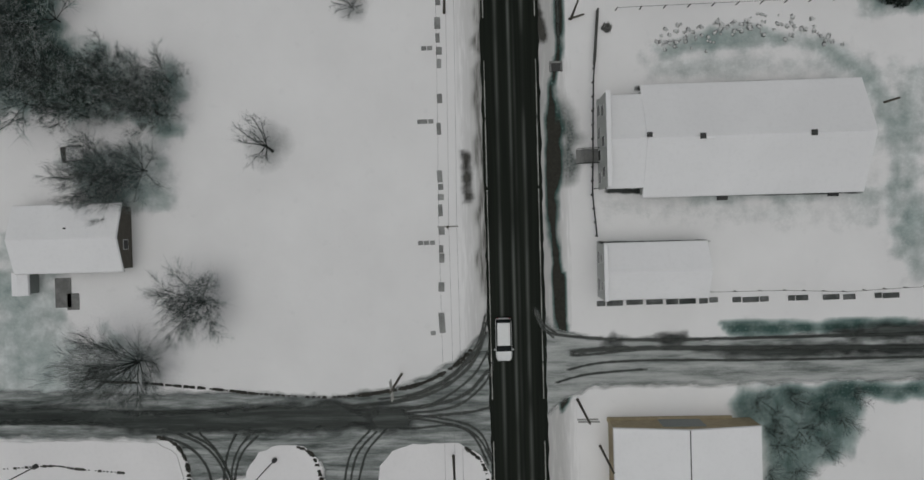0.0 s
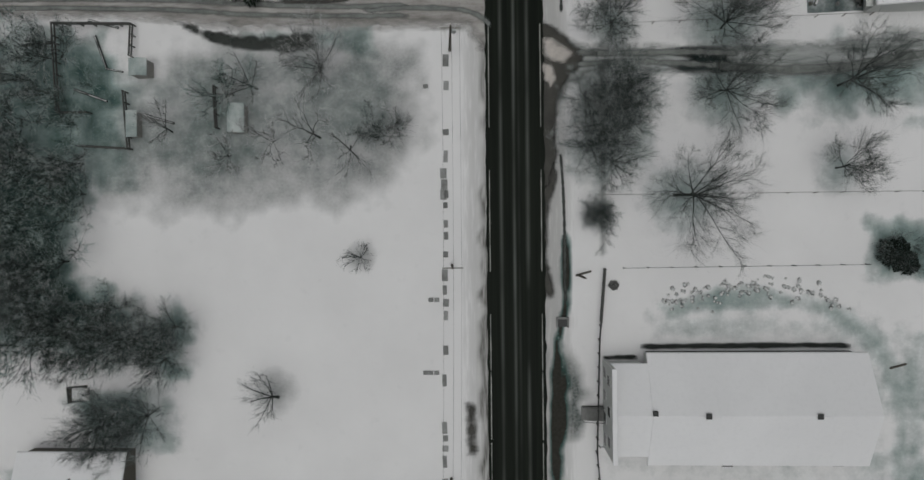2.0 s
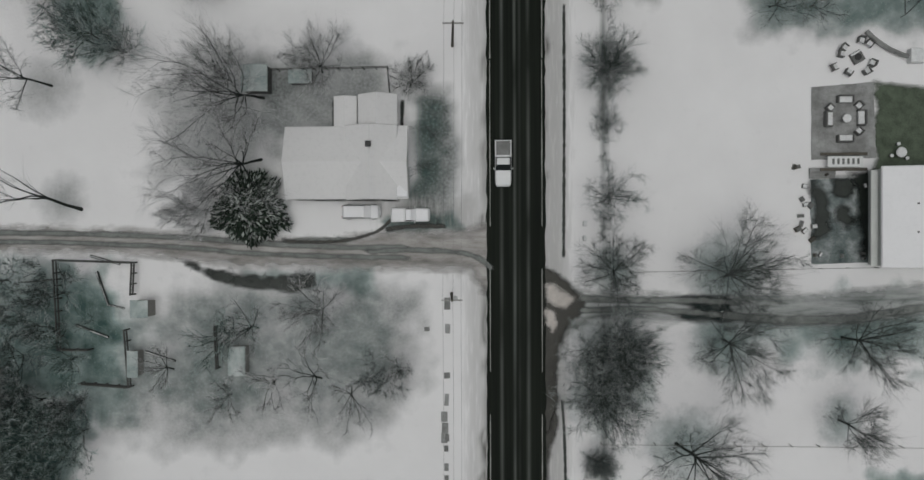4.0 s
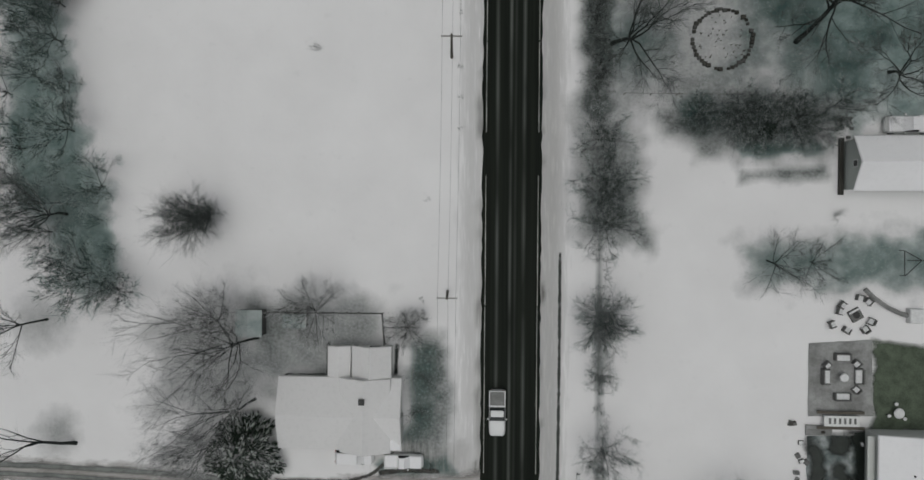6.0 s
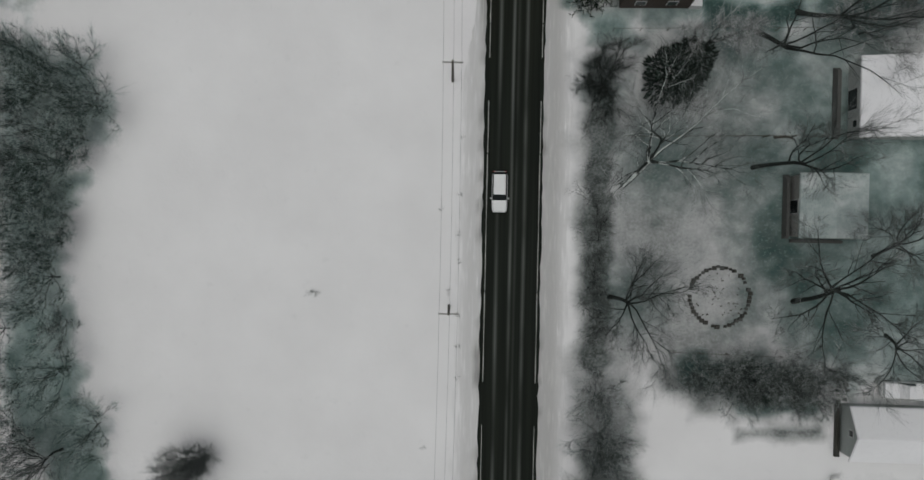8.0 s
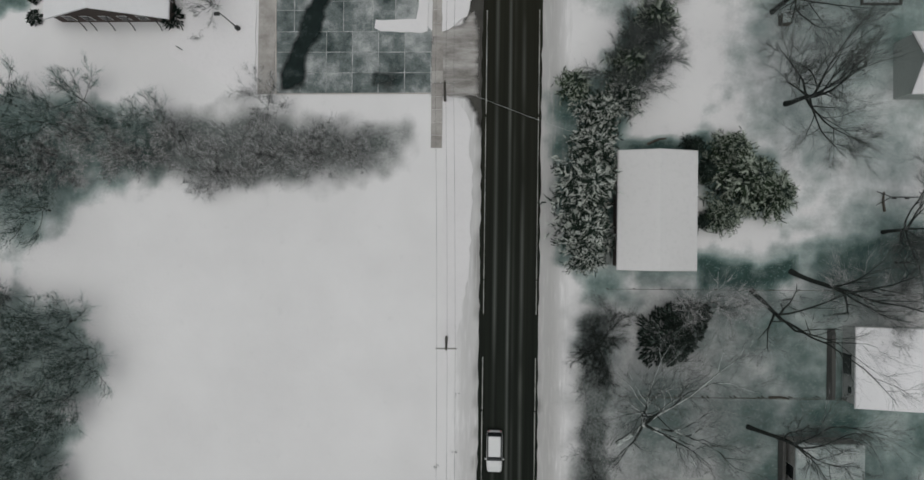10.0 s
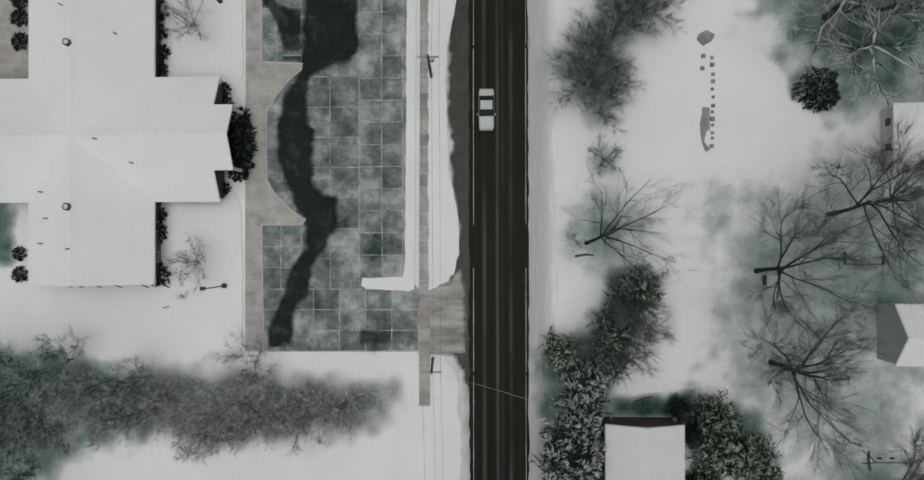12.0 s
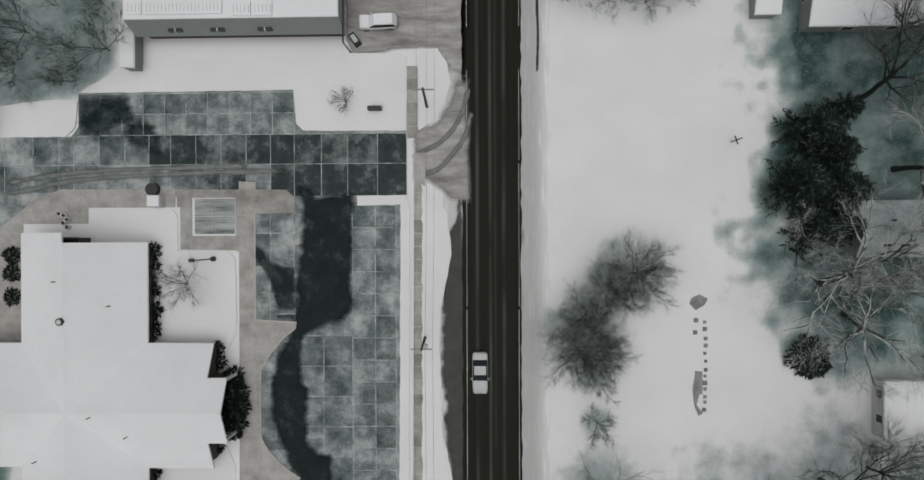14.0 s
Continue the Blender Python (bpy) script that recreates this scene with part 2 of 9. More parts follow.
DECK = plain("roof_edge", (0.05, 0.05, 0.05), 0.8)
PALE_WALL = plain("pale_siding", (0.55, 0.56, 0.54), 0.7, vary=0.08, relief=0.01, stretch=(0.3, 0.3, 6))
GREY_WALL = plain("grey_siding", (0.26, 0.28, 0.27), 0.7, vary=0.12, relief=0.01, stretch=(0.3, 0.3, 6))
MID_WALL = plain("pale_grey_siding", (0.40, 0.43, 0.41), 0.7, vary=0.12, relief=0.01, stretch=(0.3, 0.3, 6))
DARK_WALL = plain("dark_wall", (0.09, 0.09, 0.085), 0.8)
TAN_WALL = plain("tan_wall", (0.40, 0.33, 0.22), 0.8, vary=0.18, scale=1.5)
BROWN_WALL = plain("brown_board_wall", (0.105, 0.097, 0.082), 0.8, vary=0.2, scale=1.5)
BRICK = plain("brown_brick", (0.085, 0.066, 0.058), 0.85, vary=0.25, scale=4)
GLASS = plain("dark_window_glass", (0.02, 0.024, 0.025), 0.15, vary=0.1)
WHITE = plain("white_trim", (0.7, 0.7, 0.69), 0.6, vary=0.06)
CAR_WHITE = plain("white_car_paint", (0.72, 0.72, 0.72), 0.35, vary=0.05, scale=1.0)
CAR_SILVER = plain("silver_car_paint", (0.50, 0.51, 0.50), 0.35, vary=0.06, scale=1.0)
RUBBER = plain("tyre_rubber", (0.02, 0.02, 0.02), 0.85)
METAL = plain("galvanised_metal", (0.42, 0.43, 0.43), 0.5, 0.6)
DARK_METAL = plain("dark_metal", (0.045, 0.045, 0.045), 0.5, 0.4)
WOOD = plain("weathered_wood", (0.10, 0.09, 0.075), 0.9, vary=0.3, scale=2, stretch=(1, 1, 0.2))
PALE_WOOD = plain("grey_boards", (0.30, 0.29, 0.27), 0.85, vary=0.2)
LAWN = plain("bare_winter_lawn", (0.085, 0.105, 0.075), 0.95, vary=0.5, scale=0.8, relief=0.03, source="Position")
CUSHION = plain("snowy_cushion", (0.68, 0.68, 0.68), 0.9)
WICKER = plain("grey_wicker", (0.15, 0.15, 0.145), 0.85, vary=0.25, scale=8)
LAMP_RED = plain("red_lamp_glass", (0.25, 0.02, 0.02), 0.3)
WIRE = plain("wire", (0.16, 0.16, 0.16), 0.6)


def soften(mat):
    """A copy of a surface that thins out towards the edge of its sheet, by the 'fade' laid down there."""
    m = mat.copy()
    m.name = mat.name + "_thinning_out"
    nodes, links = m.node_tree.nodes, m.node_tree.links
    clear, both = nodes.new("ShaderNodeBsdfTransparent"), nodes.new("ShaderNodeMixShader")
    patchy = noise_of(m, 1.3, 5, (0.4, 1, 1), "Position", 0.65)
    amount = calc(m, "ADD", attribute(m, "fade"), calc(m, "MULTIPLY", calc(m, "SUBTRACT", patchy, 0.5), 0.8))
    links.new(ramp(m, amount, (0.14, 0.0), (0.86, 1.0)), both.inputs[0])
    links.new(clear.outputs[0], both.inputs[1])
    links.new(nodes["Principled BSDF"].outputs[0], both.inputs[2])
    links.new(both.outputs[0], nodes["Material Output"].inputs["Surface"])
    return m


SOFT_TRACK, SOFT_MUD, SOFT_MELT, SOFT_GRAVEL, SOFT_ROAD, SOFT_PALE, SOFT_LAWN, SOFT_RUT, SOFT_WEDGE, SOFT_WET = (soften(m) for m in (TRACK, MUD, MELT, GRAVEL, SIDE_ROAD, PALE_ROAD, LAWN, RUT, WEDGE, WET))


# ---- shapes ----
from mathutils.geometry import tessellate_polygon


class Shape:
    """Points and faces that become one mesh."""

    def __init__(self):
        self.v, self.f = [], []

    def add(self, points, faces):
        n = len(self.v)
        self.v += [tuple(p) for p in points]
        self.f += [tuple(n + i for i in face) for face in faces]
        return self

    def box(self, x0, y0, z0, x1, y1, z1, cut=0.0):
        """A box; cut chamfers its four upper edges."""
        c = cut
        low = [(x0, y0, z0), (x1, y0, z0), (x1, y1, z0), (x0, y1, z0)]
        if not c:
            top = [(x0, y0, z1), (x1, y0, z1), (x1, y1, z1), (x0, y1, z1)]
            return self.add(low + top, [(3, 2, 1, 0), (4, 5, 6, 7), (0, 1, 5, 4), (1, 2, 6, 5), (2, 3, 7, 6), (3, 0, 4, 7)])
        mid = [(x0, y0, z1 - c), (x1, y0, z1 - c), (x1, y1, z1 - c), (x0, y1, z1 - c)]
        top = [(x0 + c, y0 + c, z1), (x1 - c, y0 + c, z1), (x1 - c, y1 - c, z1), (x0 + c, y1 - c, z1)]
        sides = [(i, (i + 1) % 4, 4 + (i + 1) % 4, 4 + i) for i in range(4)] + [(4 + i, 4 + (i + 1) % 4, 8 + (i + 1) % 4, 8 + i) for i in range(4)]
        return self.add(low + mid + top, [(3, 2, 1, 0), (8, 9, 10, 11)] + sides)

    def tube(self, points, radii, sides=4, cap=False):
        """A tube along points; a last radius of 0 ends it in a tip."""
        n, rows = len(self.v), []
        points = [Vector(p) for p in points]
        for i, p in enumerate(points):
            way = (points[min(i + 1, len(points) - 1)] - points[max(i - 1, 0)]).normalized()
            side = way.cross(Vector((0.31, 0.17, 0.94)) if abs(way.z) < 0.9 else Vector((1, 0, 0))).normalized()
            other = way.cross(side)
            if radii[i] <= 0:
                self.v.append(tuple(p))
                rows.append([len(self.v) - 1] * sides)
                continue
            ring = []
            for k in range(sides):
                a = 2 * math.pi * k / sides
                self.v.append(tuple(p + radii[i] * (math.cos(a) * side + math.sin(a) * other)))
                ring.append(len(self.v) - 1)
            rows.append(ring)
        for a, b in zip(rows, rows[1:]):
            for k in range(sides):
                q = (a[k], a[(k + 1) % sides], b[(k + 1) % sides], b[k])
                self.f.append(q if b[0] != b[1] else q[:3])
        if cap:
            self.f.append(tuple(rows[-1]))
        return self

    def prism(self, outline, z0, z1):
        """An upright prism over an outline that runs counter-clockwise."""
        k = len(outline)
        points = [(x, y, z0) for x, y in outline] + [(x, y, z1) for x, y in outline]
        return self.add(points, [tuple(range(k, 2 * k)), tuple(range(k - 1, -1, -1))] + [(i, (i + 1) % k, k + (i + 1) % k, k + i) for i in range(k)])

    def loft(self, sections):
        """A hull through sections (y, half width, bottom, top), each a rectangle with cut upper corners."""
        n, k = len(self.v), 8
        for y, w, z0, z1 in sections:
            c, h = min(0.16, w * 0.3), z1 - z0
            self.v += [(-w + 0.06, y, z0), (w - 0.06, y, z0), (w, y, z0 + h * 0.35), (w - 0.02, y, z0 + h * 0.75), (w - c, y, z1), (-w + c, y, z1), (-w + 0.02, y, z0 + h * 0.75), (-w, y, z0 + h * 0.35)]
        for r in range(len(sections) - 1):
            for i in range(k):
                self.f.append((n + r * k + i, n + r * k + (i + 1) % k, n + (r + 1) * k + (i + 1) % k, n + (r + 1) * k + i))
        self.f += [tuple(n + i for i in range(k - 1, -1, -1)), tuple(n + (len(sections) - 1) * k + i for i in range(k))]
        return self

    def disc(self, x, y, z0, z1, r, sides=16, top=None):
        ring = [(math.cos(2 * math.pi * i / sides), math.sin(2 * math.pi * i / sides)) for i in range(sides)]
        top = r if top is None else top
        points = [(x + r * a, y + r * b, z0) for a, b in ring] + [(x + top * a, y + top * b, z1) for a, b in ring]
        return self.add(points, [tuple(range(sides - 1, -1, -1)), tuple(range(sides, 2 * sides))] + [(i, (i + 1) % sides, sides + (i + 1) % sides, sides + i) for i in range(sides)])

    def data(self, name, mat, smooth=False):
        me = bpy.data.meshes.new(name)
        me.from_pydata(self.v, [], self.f)
        me.materials.append(mat)
        if smooth:
            me.polygons.foreach_set("use_smooth", [True] * len(me.polygons))
        me.update()
        return me


def part(name, shape, mat, parent, label="", smooth=False):
    """One mesh under a thing or under a part."""
    ob = new(name, shape.data(name, mat, smooth))
    ob.parent = parent
    return tagged(ob, label)


def thing(name, x, y, z, label, category, group="", turn=0.0):
    """An empty at a thing's base, for its parts."""
    ob = new(name)
    ob.empty_display_size = 0.2
    ob.matrix_basis = pose(x, y, z, 0, 0, turn)
    return tagged(ob, label, category, group)


def single(name, shape, mat, label, category, x=0, y=0, z=0, turn=0.0, group="", kind="", smooth=False):
    ob = new(name, shape.data(name, mat, smooth))
    ob.matrix_basis = pose(x, y, z, 0, 0, turn)
    return tagged(ob, label, category, group, kind)


def ragged(points, step=0.8, wobble=0.25, seed=1, closed=True):
    """An outline with points every step metres that stray a little to the sides."""
    rng, out = random.Random(seed), []
    ends = points + [points[0]] if closed else points
    for (x0, y0), (x1, y1) in zip(ends, ends[1:]):
        far = math.hypot(x1 - x0, y1 - y0)
        n = max(1, int(far / step))
        for i in range(n):
            s, w = i / n, rng.uniform(-wobble, wobble)
            out.append((x0 + s * (x1 - x0) - w * (y1 - y0) / max(far, 0.01), y0 + s * (y1 - y0) + w * (x1 - x0) / max(far, 0.01)))
    if not closed:
        out.append(points[-1])
    return out


def turned(points):
    """The outline, counter-clockwise."""
    area = sum(x0 * y1 - x1 * y0 for (x0, y0), (x1, y1) in zip(points, points[1:] + points[:1]))
    return points if area > 0 else points[::-1]


def sheet(name, points, z, mat, label="", category="", wobble=0.0, seed=1, thick=0.03, step=0.8):
    """A thin flat piece of the setting with a ragged outline, its top at z."""
    outline = turned(ragged(points, step, wobble, seed) if wobble else points)
    k = len(outline)
    triangles = tessellate_polygon([[Vector((x, y, 0)) for x, y in outline]])
    faces = [t if (Vector(outline[t[1]]) - Vector(outline[t[0]])).cross(Vector(outline[t[2]]) - Vector(outline[t[0]])) > 0 else t[::-1] for t in triangles]
    faces += [(i, i + k, (i + 1) % k + k, (i + 1) % k) for i in range(k)]
    me = bpy.data.meshes.new(name)
    me.from_pydata([(x, y, z) for x, y in outline] + [(x, y, z - thick) for x, y in outline], [], [tuple(f) for f in faces])
    me.update()
    me.materials.append(mat)
    return tagged(new(name, me), label, category, "", "structure")


def soft_sheet(name, points, z, mat, label, category, edge=0.5, wobble=0.2, seed=1, cell=0.4):
    """A thin patch of the setting that thins out over its edge."""
    xs_, ys_ = [p[0] for p in points], [p[1] for p in points]
    gx_, gy_ = np.meshgrid(np.arange(max(min(xs_), -75) - edge * 2, min(max(xs_), 75) + edge * 2, cell), np.arange(min(ys_) - edge * 2, max(ys_) + edge * 2, cell))
    d = outside(gx_, gy_, list(points)) + wobble * (rough_field(gx_, gy_, 1.9, seed) + 0.7 * rough_field(gx_, gy_, 0.8, seed + 1))
    fade = np.clip(0.5 - d / (2 * edge), 0, 1)
    n, m = gx_.shape
    index = np.arange(n * m).reshape(n, m)
    quads = np.stack([index[:-1, :-1], index[:-1, 1:], index[1:, 1:], index[1:, :-1]], -1).reshape(-1, 4)
    quads = quads[fade.ravel()[quads].max(1) > 0]
    used, back = np.unique(quads, return_inverse=True)
    me = bpy.data.meshes.new(name)
    me.from_pydata(np.stack([gx_.ravel()[used], gy_.ravel()[used], np.full(len(used), z)], -1).tolist(), [], back.reshape(-1, 4).tolist())
    me.attributes.new("fade", "FLOAT", "POINT").data.foreach_set("value", fade.ravel()[used])
    me.materials.append(mat)
    me.update()
    return tagged(new(name, me), label, category, "", "structure")


def ribbon(shape, points, width, z, seed=1, wobble=0.04):
    """A flat band along a line, of uneven width."""
    rng, n = random.Random(seed), len(shape.v)
    pts = [Vector((x, y, z)) for x, y in points]
    for i, p in enumerate(pts):
        way = (pts[min(i + 1, len(pts) - 1)] - pts[max(i - 1, 0)]).normalized()
        side = Vector((-way.y, way.x, 0)) * (width / 2 + rng.uniform(-wobble, wobble))
        shape.v += [tuple(p - side), tuple(p + side)]
    for i in range(len(pts) - 1):
        shape.f.append((n + 2 * i, n + 2 * i + 2, n + 2 * i + 3, n + 2 * i + 1)[::-1])
    return shape


def soft_ribbon(name, points, width, z, mat, label, category, group="", edge=0.22, seed=1):
    """A band along a line that thins out to both sides and at its ends."""
    rng, v, f, fade = random.Random(seed), [], [], []
    pts = [Vector((x, y, z)) for x, y in points]
    for i, p in enumerate(pts):
        way = (pts[min(i + 1, len(pts) - 1)] - pts[max(i - 1, 0)]).normalized()
        side, w = Vector((-way.y, way.x, 0)), width / 2 * rng.uniform(0.75, 1.25)
        last = 0.35 if i in (0, len(pts) - 1) else 1.0
        for d, a in ((-w - edge, 0.0), (-w * 0.6, last), (w * 0.6, last), (w + edge, 0.0)):
            v.append(tuple(p + side * d))
            fade.append(a * rng.uniform(0.7, 1.05))
    for i in range(len(pts) - 1):
        for k in range(3):
            f.append((4 * i + k, 4 * i + 4 + k, 4 * i + 5 + k, 4 * i + 1 + k)[::-1])
    me = bpy.data.meshes.new(name)
    me.from_pydata(v, [], f)
    me.attributes.new("fade", "FLOAT", "POINT").data.foreach_set("value", fade)
    me.materials.append(mat)
    me.update()
    return tagged(new(name, me), label, category, group, "structure")


def curve_points(points, n=10):
    """A smooth line through the points."""
    p = [Vector((x, y, 0)) for x, y in points]
    p = [2 * p[0] - p[1]] + p + [2 * p[-1] - p[-2]]
    out = []
    for a, b, c, d in zip(p, p[1:], p[2:], p[3:]):
        for i in range(n):
            t = i / n
            q = 0.5 * (2 * b + (c - a) * t + (2 * a - 5 * b + 4 * c - d) * t * t + (3 * b - a - 3 * c + d) * t ** 3)
            out.append((q.x, q.y))
    out.append((p[-2].x, p[-2].y))
    return out


# ---- the ground: one sheet to the horizon ----
def outside(x, y, outline):
    """The distance of many points from an outline, below zero inside it."""
    best, inside = np.full(x.shape, 1e9), np.zeros(x.shape, bool)
    for (x0, y0), (x1, y1) in zip(outline, outline[1:] + outline[:1]):
        dx, dy = x1 - x0, y1 - y0
        s = np.clip(((x - x0) * dx + (y - y0) * dy) / (dx * dx + dy * dy + 1e-9), 0, 1)
        best = np.minimum(best, np.hypot(x - x0 - s * dx, y - y0 - s * dy))
        if y0 != y1:
            inside ^= ((y0 > y) != (y1 > y)) & (x < dx * (y - y0) / dy + x0)
    return np.where(inside, -best, best)


def from_line(x, y, line):
    best = np.full(x.shape, 1e9)
    for (x0, y0), (x1, y1) in zip(line, line[1:]):
        dx, dy = x1 - x0, y1 - y0
        s = np.clip(((x - x0) * dx + (y - y0) * dy) / (dx * dx + dy * dy), 0, 1)
        best = np.minimum(best, np.hypot(x - x0 - s * dx, y - y0 - s * dy))
    return best


def rough_field(x, y, size, seed):
    """Smooth random values from -1 to 1 over the plan, with bumps of that size."""
    rng = np.random.RandomState(seed)
    grid = rng.uniform(-1, 1, (96, 96))
    u, v = x / size + 300, y / size + 300
    i, j = np.floor(u).astype(int), np.floor(v).astype(int)
    a, b = u - i, v - j
    a, b = a * a * (3 - 2 * a), b * b * (3 - 2 * b)
    at = lambda p, q: grid[p % 96, q % 96]  # noqa: E731
    return (at(i, j) * (1 - a) + at(i + 1, j) * a) * (1 - b) + (at(i, j + 1) * (1 - a) + at(i + 1, j + 1) * a) * b


def soft_step(d, width):
    t = np.clip(0.5 - d / (2 * width), 0, 1)
    return t * t * (3 - 2 * t)


WOODS, YARDS, HAZE_PATCHES = [], [], []


def woods(outline, width, amount):
    """Woodland floor: its outline, the softness of its edge and how much of the litter shows through the snow."""
    WOODS.append((outline, width, amount))


def yard(outline, width, amount):
    """Grass, litter or mud that shows through the snow, told as for the woods; some patches paint haze and shade."""
    YARDS.append((outline, width, amount))


def litter(outline, width, amount):
    """Twigs and dead leaves that dull the snow, and twig haze painted along with them, told as for the woods."""
    HAZE_PATCHES.append((outline, width, amount))


# bare or littered ground, with painted haze and shade: outline, softness, how much shows
woods([(-58.4, 124.2), (-48.0, 122.0), (-50.7, 114.3), (-49.5, 100.1), (-44.9, 91.0), (-43.8, 79.7), (-48.0, 79.0), (-52.0, 85.5), (-58.0, 93.0)], 2.0, 0.5)
woods([(-59.4, 137.6), (-52.7, 136.8), (-48.2, 135.9), (-45.9, 132.1), (-45.4, 126.5), (-49.5, 123.6), (-50.5, 113.0), (-58.8, 112.8)], 2.2, 0.42)
woods([(-63.7, 39.1), (-47.3, 37.3), (-51.0, 30.3), (-50.3, 24.6), (-44.9, 20.9), (-37.7, 20.1), (-36.7, 16.6), (-38.5, 13.8), (-42.8, 15.2), (-48.6, 17.4), (-55.2, 16.1), (-64.0, 17.6)], 2.8, 0.85)
woods([(-63.5, 55.2), (-53.5, 54.4), (-50.4, 47.6), (-48.0, 38.4), (-52.0, 37.4), (-63.8, 38.3)], 2.5, 0.62)
woods([(-49.6, 49.4), (-28.7, 51.7), (-13.2, 49.2), (-9.7, 42.1), (-18.9, 37.7), (-37.5, 36.7), (-46.2, 38.0)], 3.5, 0.24)
woods([(-61.7, 161.5), (-42.9, 160.1), (-38.5, 159.4), (-38.0, 152.0), (-47.8, 150.6), (-51.0, 145.5), (-55.0, 141.8), (-61.5, 142.5)], 2.6, 0.52)
woods([(-61.5, 138.3), (-49.2, 135.4), (-45.5, 131.9), (-48.4, 124.8), (-61.4, 124.5)], 2.0, 0.22)
woods([(-59.8, 237.7), (-41.9, 236.0), (-41.2, 225.6), (-46.2, 222.8), (-51.2, 220.8), (-59.9, 219.5)], 1.8, 0.42)
litter([(11.3, 134.6), (34.2, 137.1), (34.0, 99.4), (25.3, 97.7), (19.3, 101.6), (12.0, 97.4)], 3.5, 0.64)
yard([(31.0, 137.0), (40.2, 137.1), (51.8, 127.9), (52.4, 98.3), (40.2, 99.4), (33.0, 104.0), (29.0, 118.0)], 4.0, 0.56)
litter([(10.8, 137.0), (15.0, 137.0), (14.8, 99.0), (11.0, 99.0)], 1.6, 1.1)
yard([(22.0, 101.6), (34.0, 101.6), (34.0, 98.8), (22.0, 98.8)], 1.8, 0.7)
litter([(19.6, 101.6), (28.5, 102.4), (39.6, 100.7), (38.4, 96.0), (28.6, 95.4), (20.0, 97.5)], 2.6, 1.1)
litter([(24.0, 138.0), (40.0, 138.0), (40.0, 102.0), (24.0, 100.0)], 4.0, 0.5)
yard([(24.5, 135.5), (33.0, 136.0), (33.0, 104.0), (27.0, 104.0)], 4.0, 0.3)
yard([(10.4, 141.4), (16.6, 141.4), (17.0, 137.6), (11.0, 137.4)], 1.5, 0.62)
yard([(23.8, 143.0), (34.8, 142.8), (35.2, 139.4), (24.6, 139.2)], 1.2, 0.80)
yard([(36.4, 139.6), (38.0, 144.6), (43.6, 147.2), (51.8, 148.4), (51.8, 138.6)], 2.0, 0.68)
yard([(28.9, 85.0), (44.7, 87.0), (52.4, 86.4), (52.0, 80.8), (31.8, 81.8)], 2.0, 0.42)
litter([(28.6, 94.2), (38.2, 94.6), (38.5, 93.4), (28.8, 92.8)], 0.8, 1.0)
yard([(28.2, 97.0), (37.7, 97.3), (38.0, 96.2), (28.9, 95.6)], 0.8, 0.76)
litter([(10.4, 101.8), (17.7, 101.2), (18.6, 85.6), (11.2, 86.2)], 2.0, 0.8)
litter([(12.6, 85.5), (13.3, 85.6), (13.5, 65.1), (12.8, 65.1)], 0.6, 0.9)
litter([(10.2, 120.7), (14.8, 120.7), (14.4, 101.8), (10.7, 101.8)], 1.4, 0.9)
litter([(10.5, 138.8), (28.7, 140.5), (52.6, 139.5), (52.7, 136.9), (43.7, 136.7), (12.3, 132.1), (11.0, 121.3), (9.7, 121.3)], 2.5, 0.6)
yard([(35.7, 208.4), (54.7, 208.7), (54.5, 186.8), (41.5, 189.9), (35.7, 195.3)], 3.0, 0.50)
yard([(31.6, 176.9), (54.5, 180.1), (54.3, 154.2), (37.5, 158.1)], 6.0, 0.40)
yard([(35.0, 219.2), (43.6, 219.8), (44.9, 212.4), (40.9, 202.4), (33.6, 209.1)], 2.6, 0.90)
yard([(8.9, 196.0), (17.1, 204.7), (21.1, 204.0), (17.0, 190.5), (10.2, 189.8)], 2.0, 0.28)
yard([(10.3, 48.2), (18.8, 48.8), (19.4, 36.5), (12.0, 33.7), (7.9, 39.3)], 3.0, 0.2)
yard([(22.9, 50.2), (51.4, 50.6), (51.4, 41.8), (43.5, 42.5), (28.2, 44.0)], 3.0, 0.36)
yard([(19.6, 20.7), (25.7, 22.6), (32.4, 22.6), (39.1, 21.2), (44.3, 18.9), (47.2, 14.3), (48.1, 7.5), (47.6, 0.0), (45.6, 0.0), (45.9, 7.0), (44.6, 13.0), (41.0, 17.2), (38.0, 19.4), (32.0, 20.2), (25.7, 20.2), (20.5, 19.2)], 1.1, 0.36)
yard([(18.0, 20.0), (44.0, 20.0), (45.0, 4.0), (43.0, 4.0), (43.0, 16.5), (18.0, 16.5)], 2.0, 0.2)
yard([(12.4, 3.5), (44.7, 2.6), (45.3, -1.2), (13.0, 0.4)], 1.2, 0.14)
yard([(28.6, -19.0), (45.0, -18.6), (43.4, -20.4), (42.2, -23.9), (40.9, -26.4), (37.0, -28.2), (36.4, -31.0), (31.0, -31.0), (30.5, -23.8), (28.4, -21.6)], 1.6, 0.62)
yard([(30.6, -18.7), (52.9, -18.7), (52.9, -20.4), (31.6, -20.8)], 0.9, 0.72)
yard([(26.4, -11.5), (49.1, -11.4), (49.7, -13.5), (27.7, -12.9)], 0.6, 0.74)
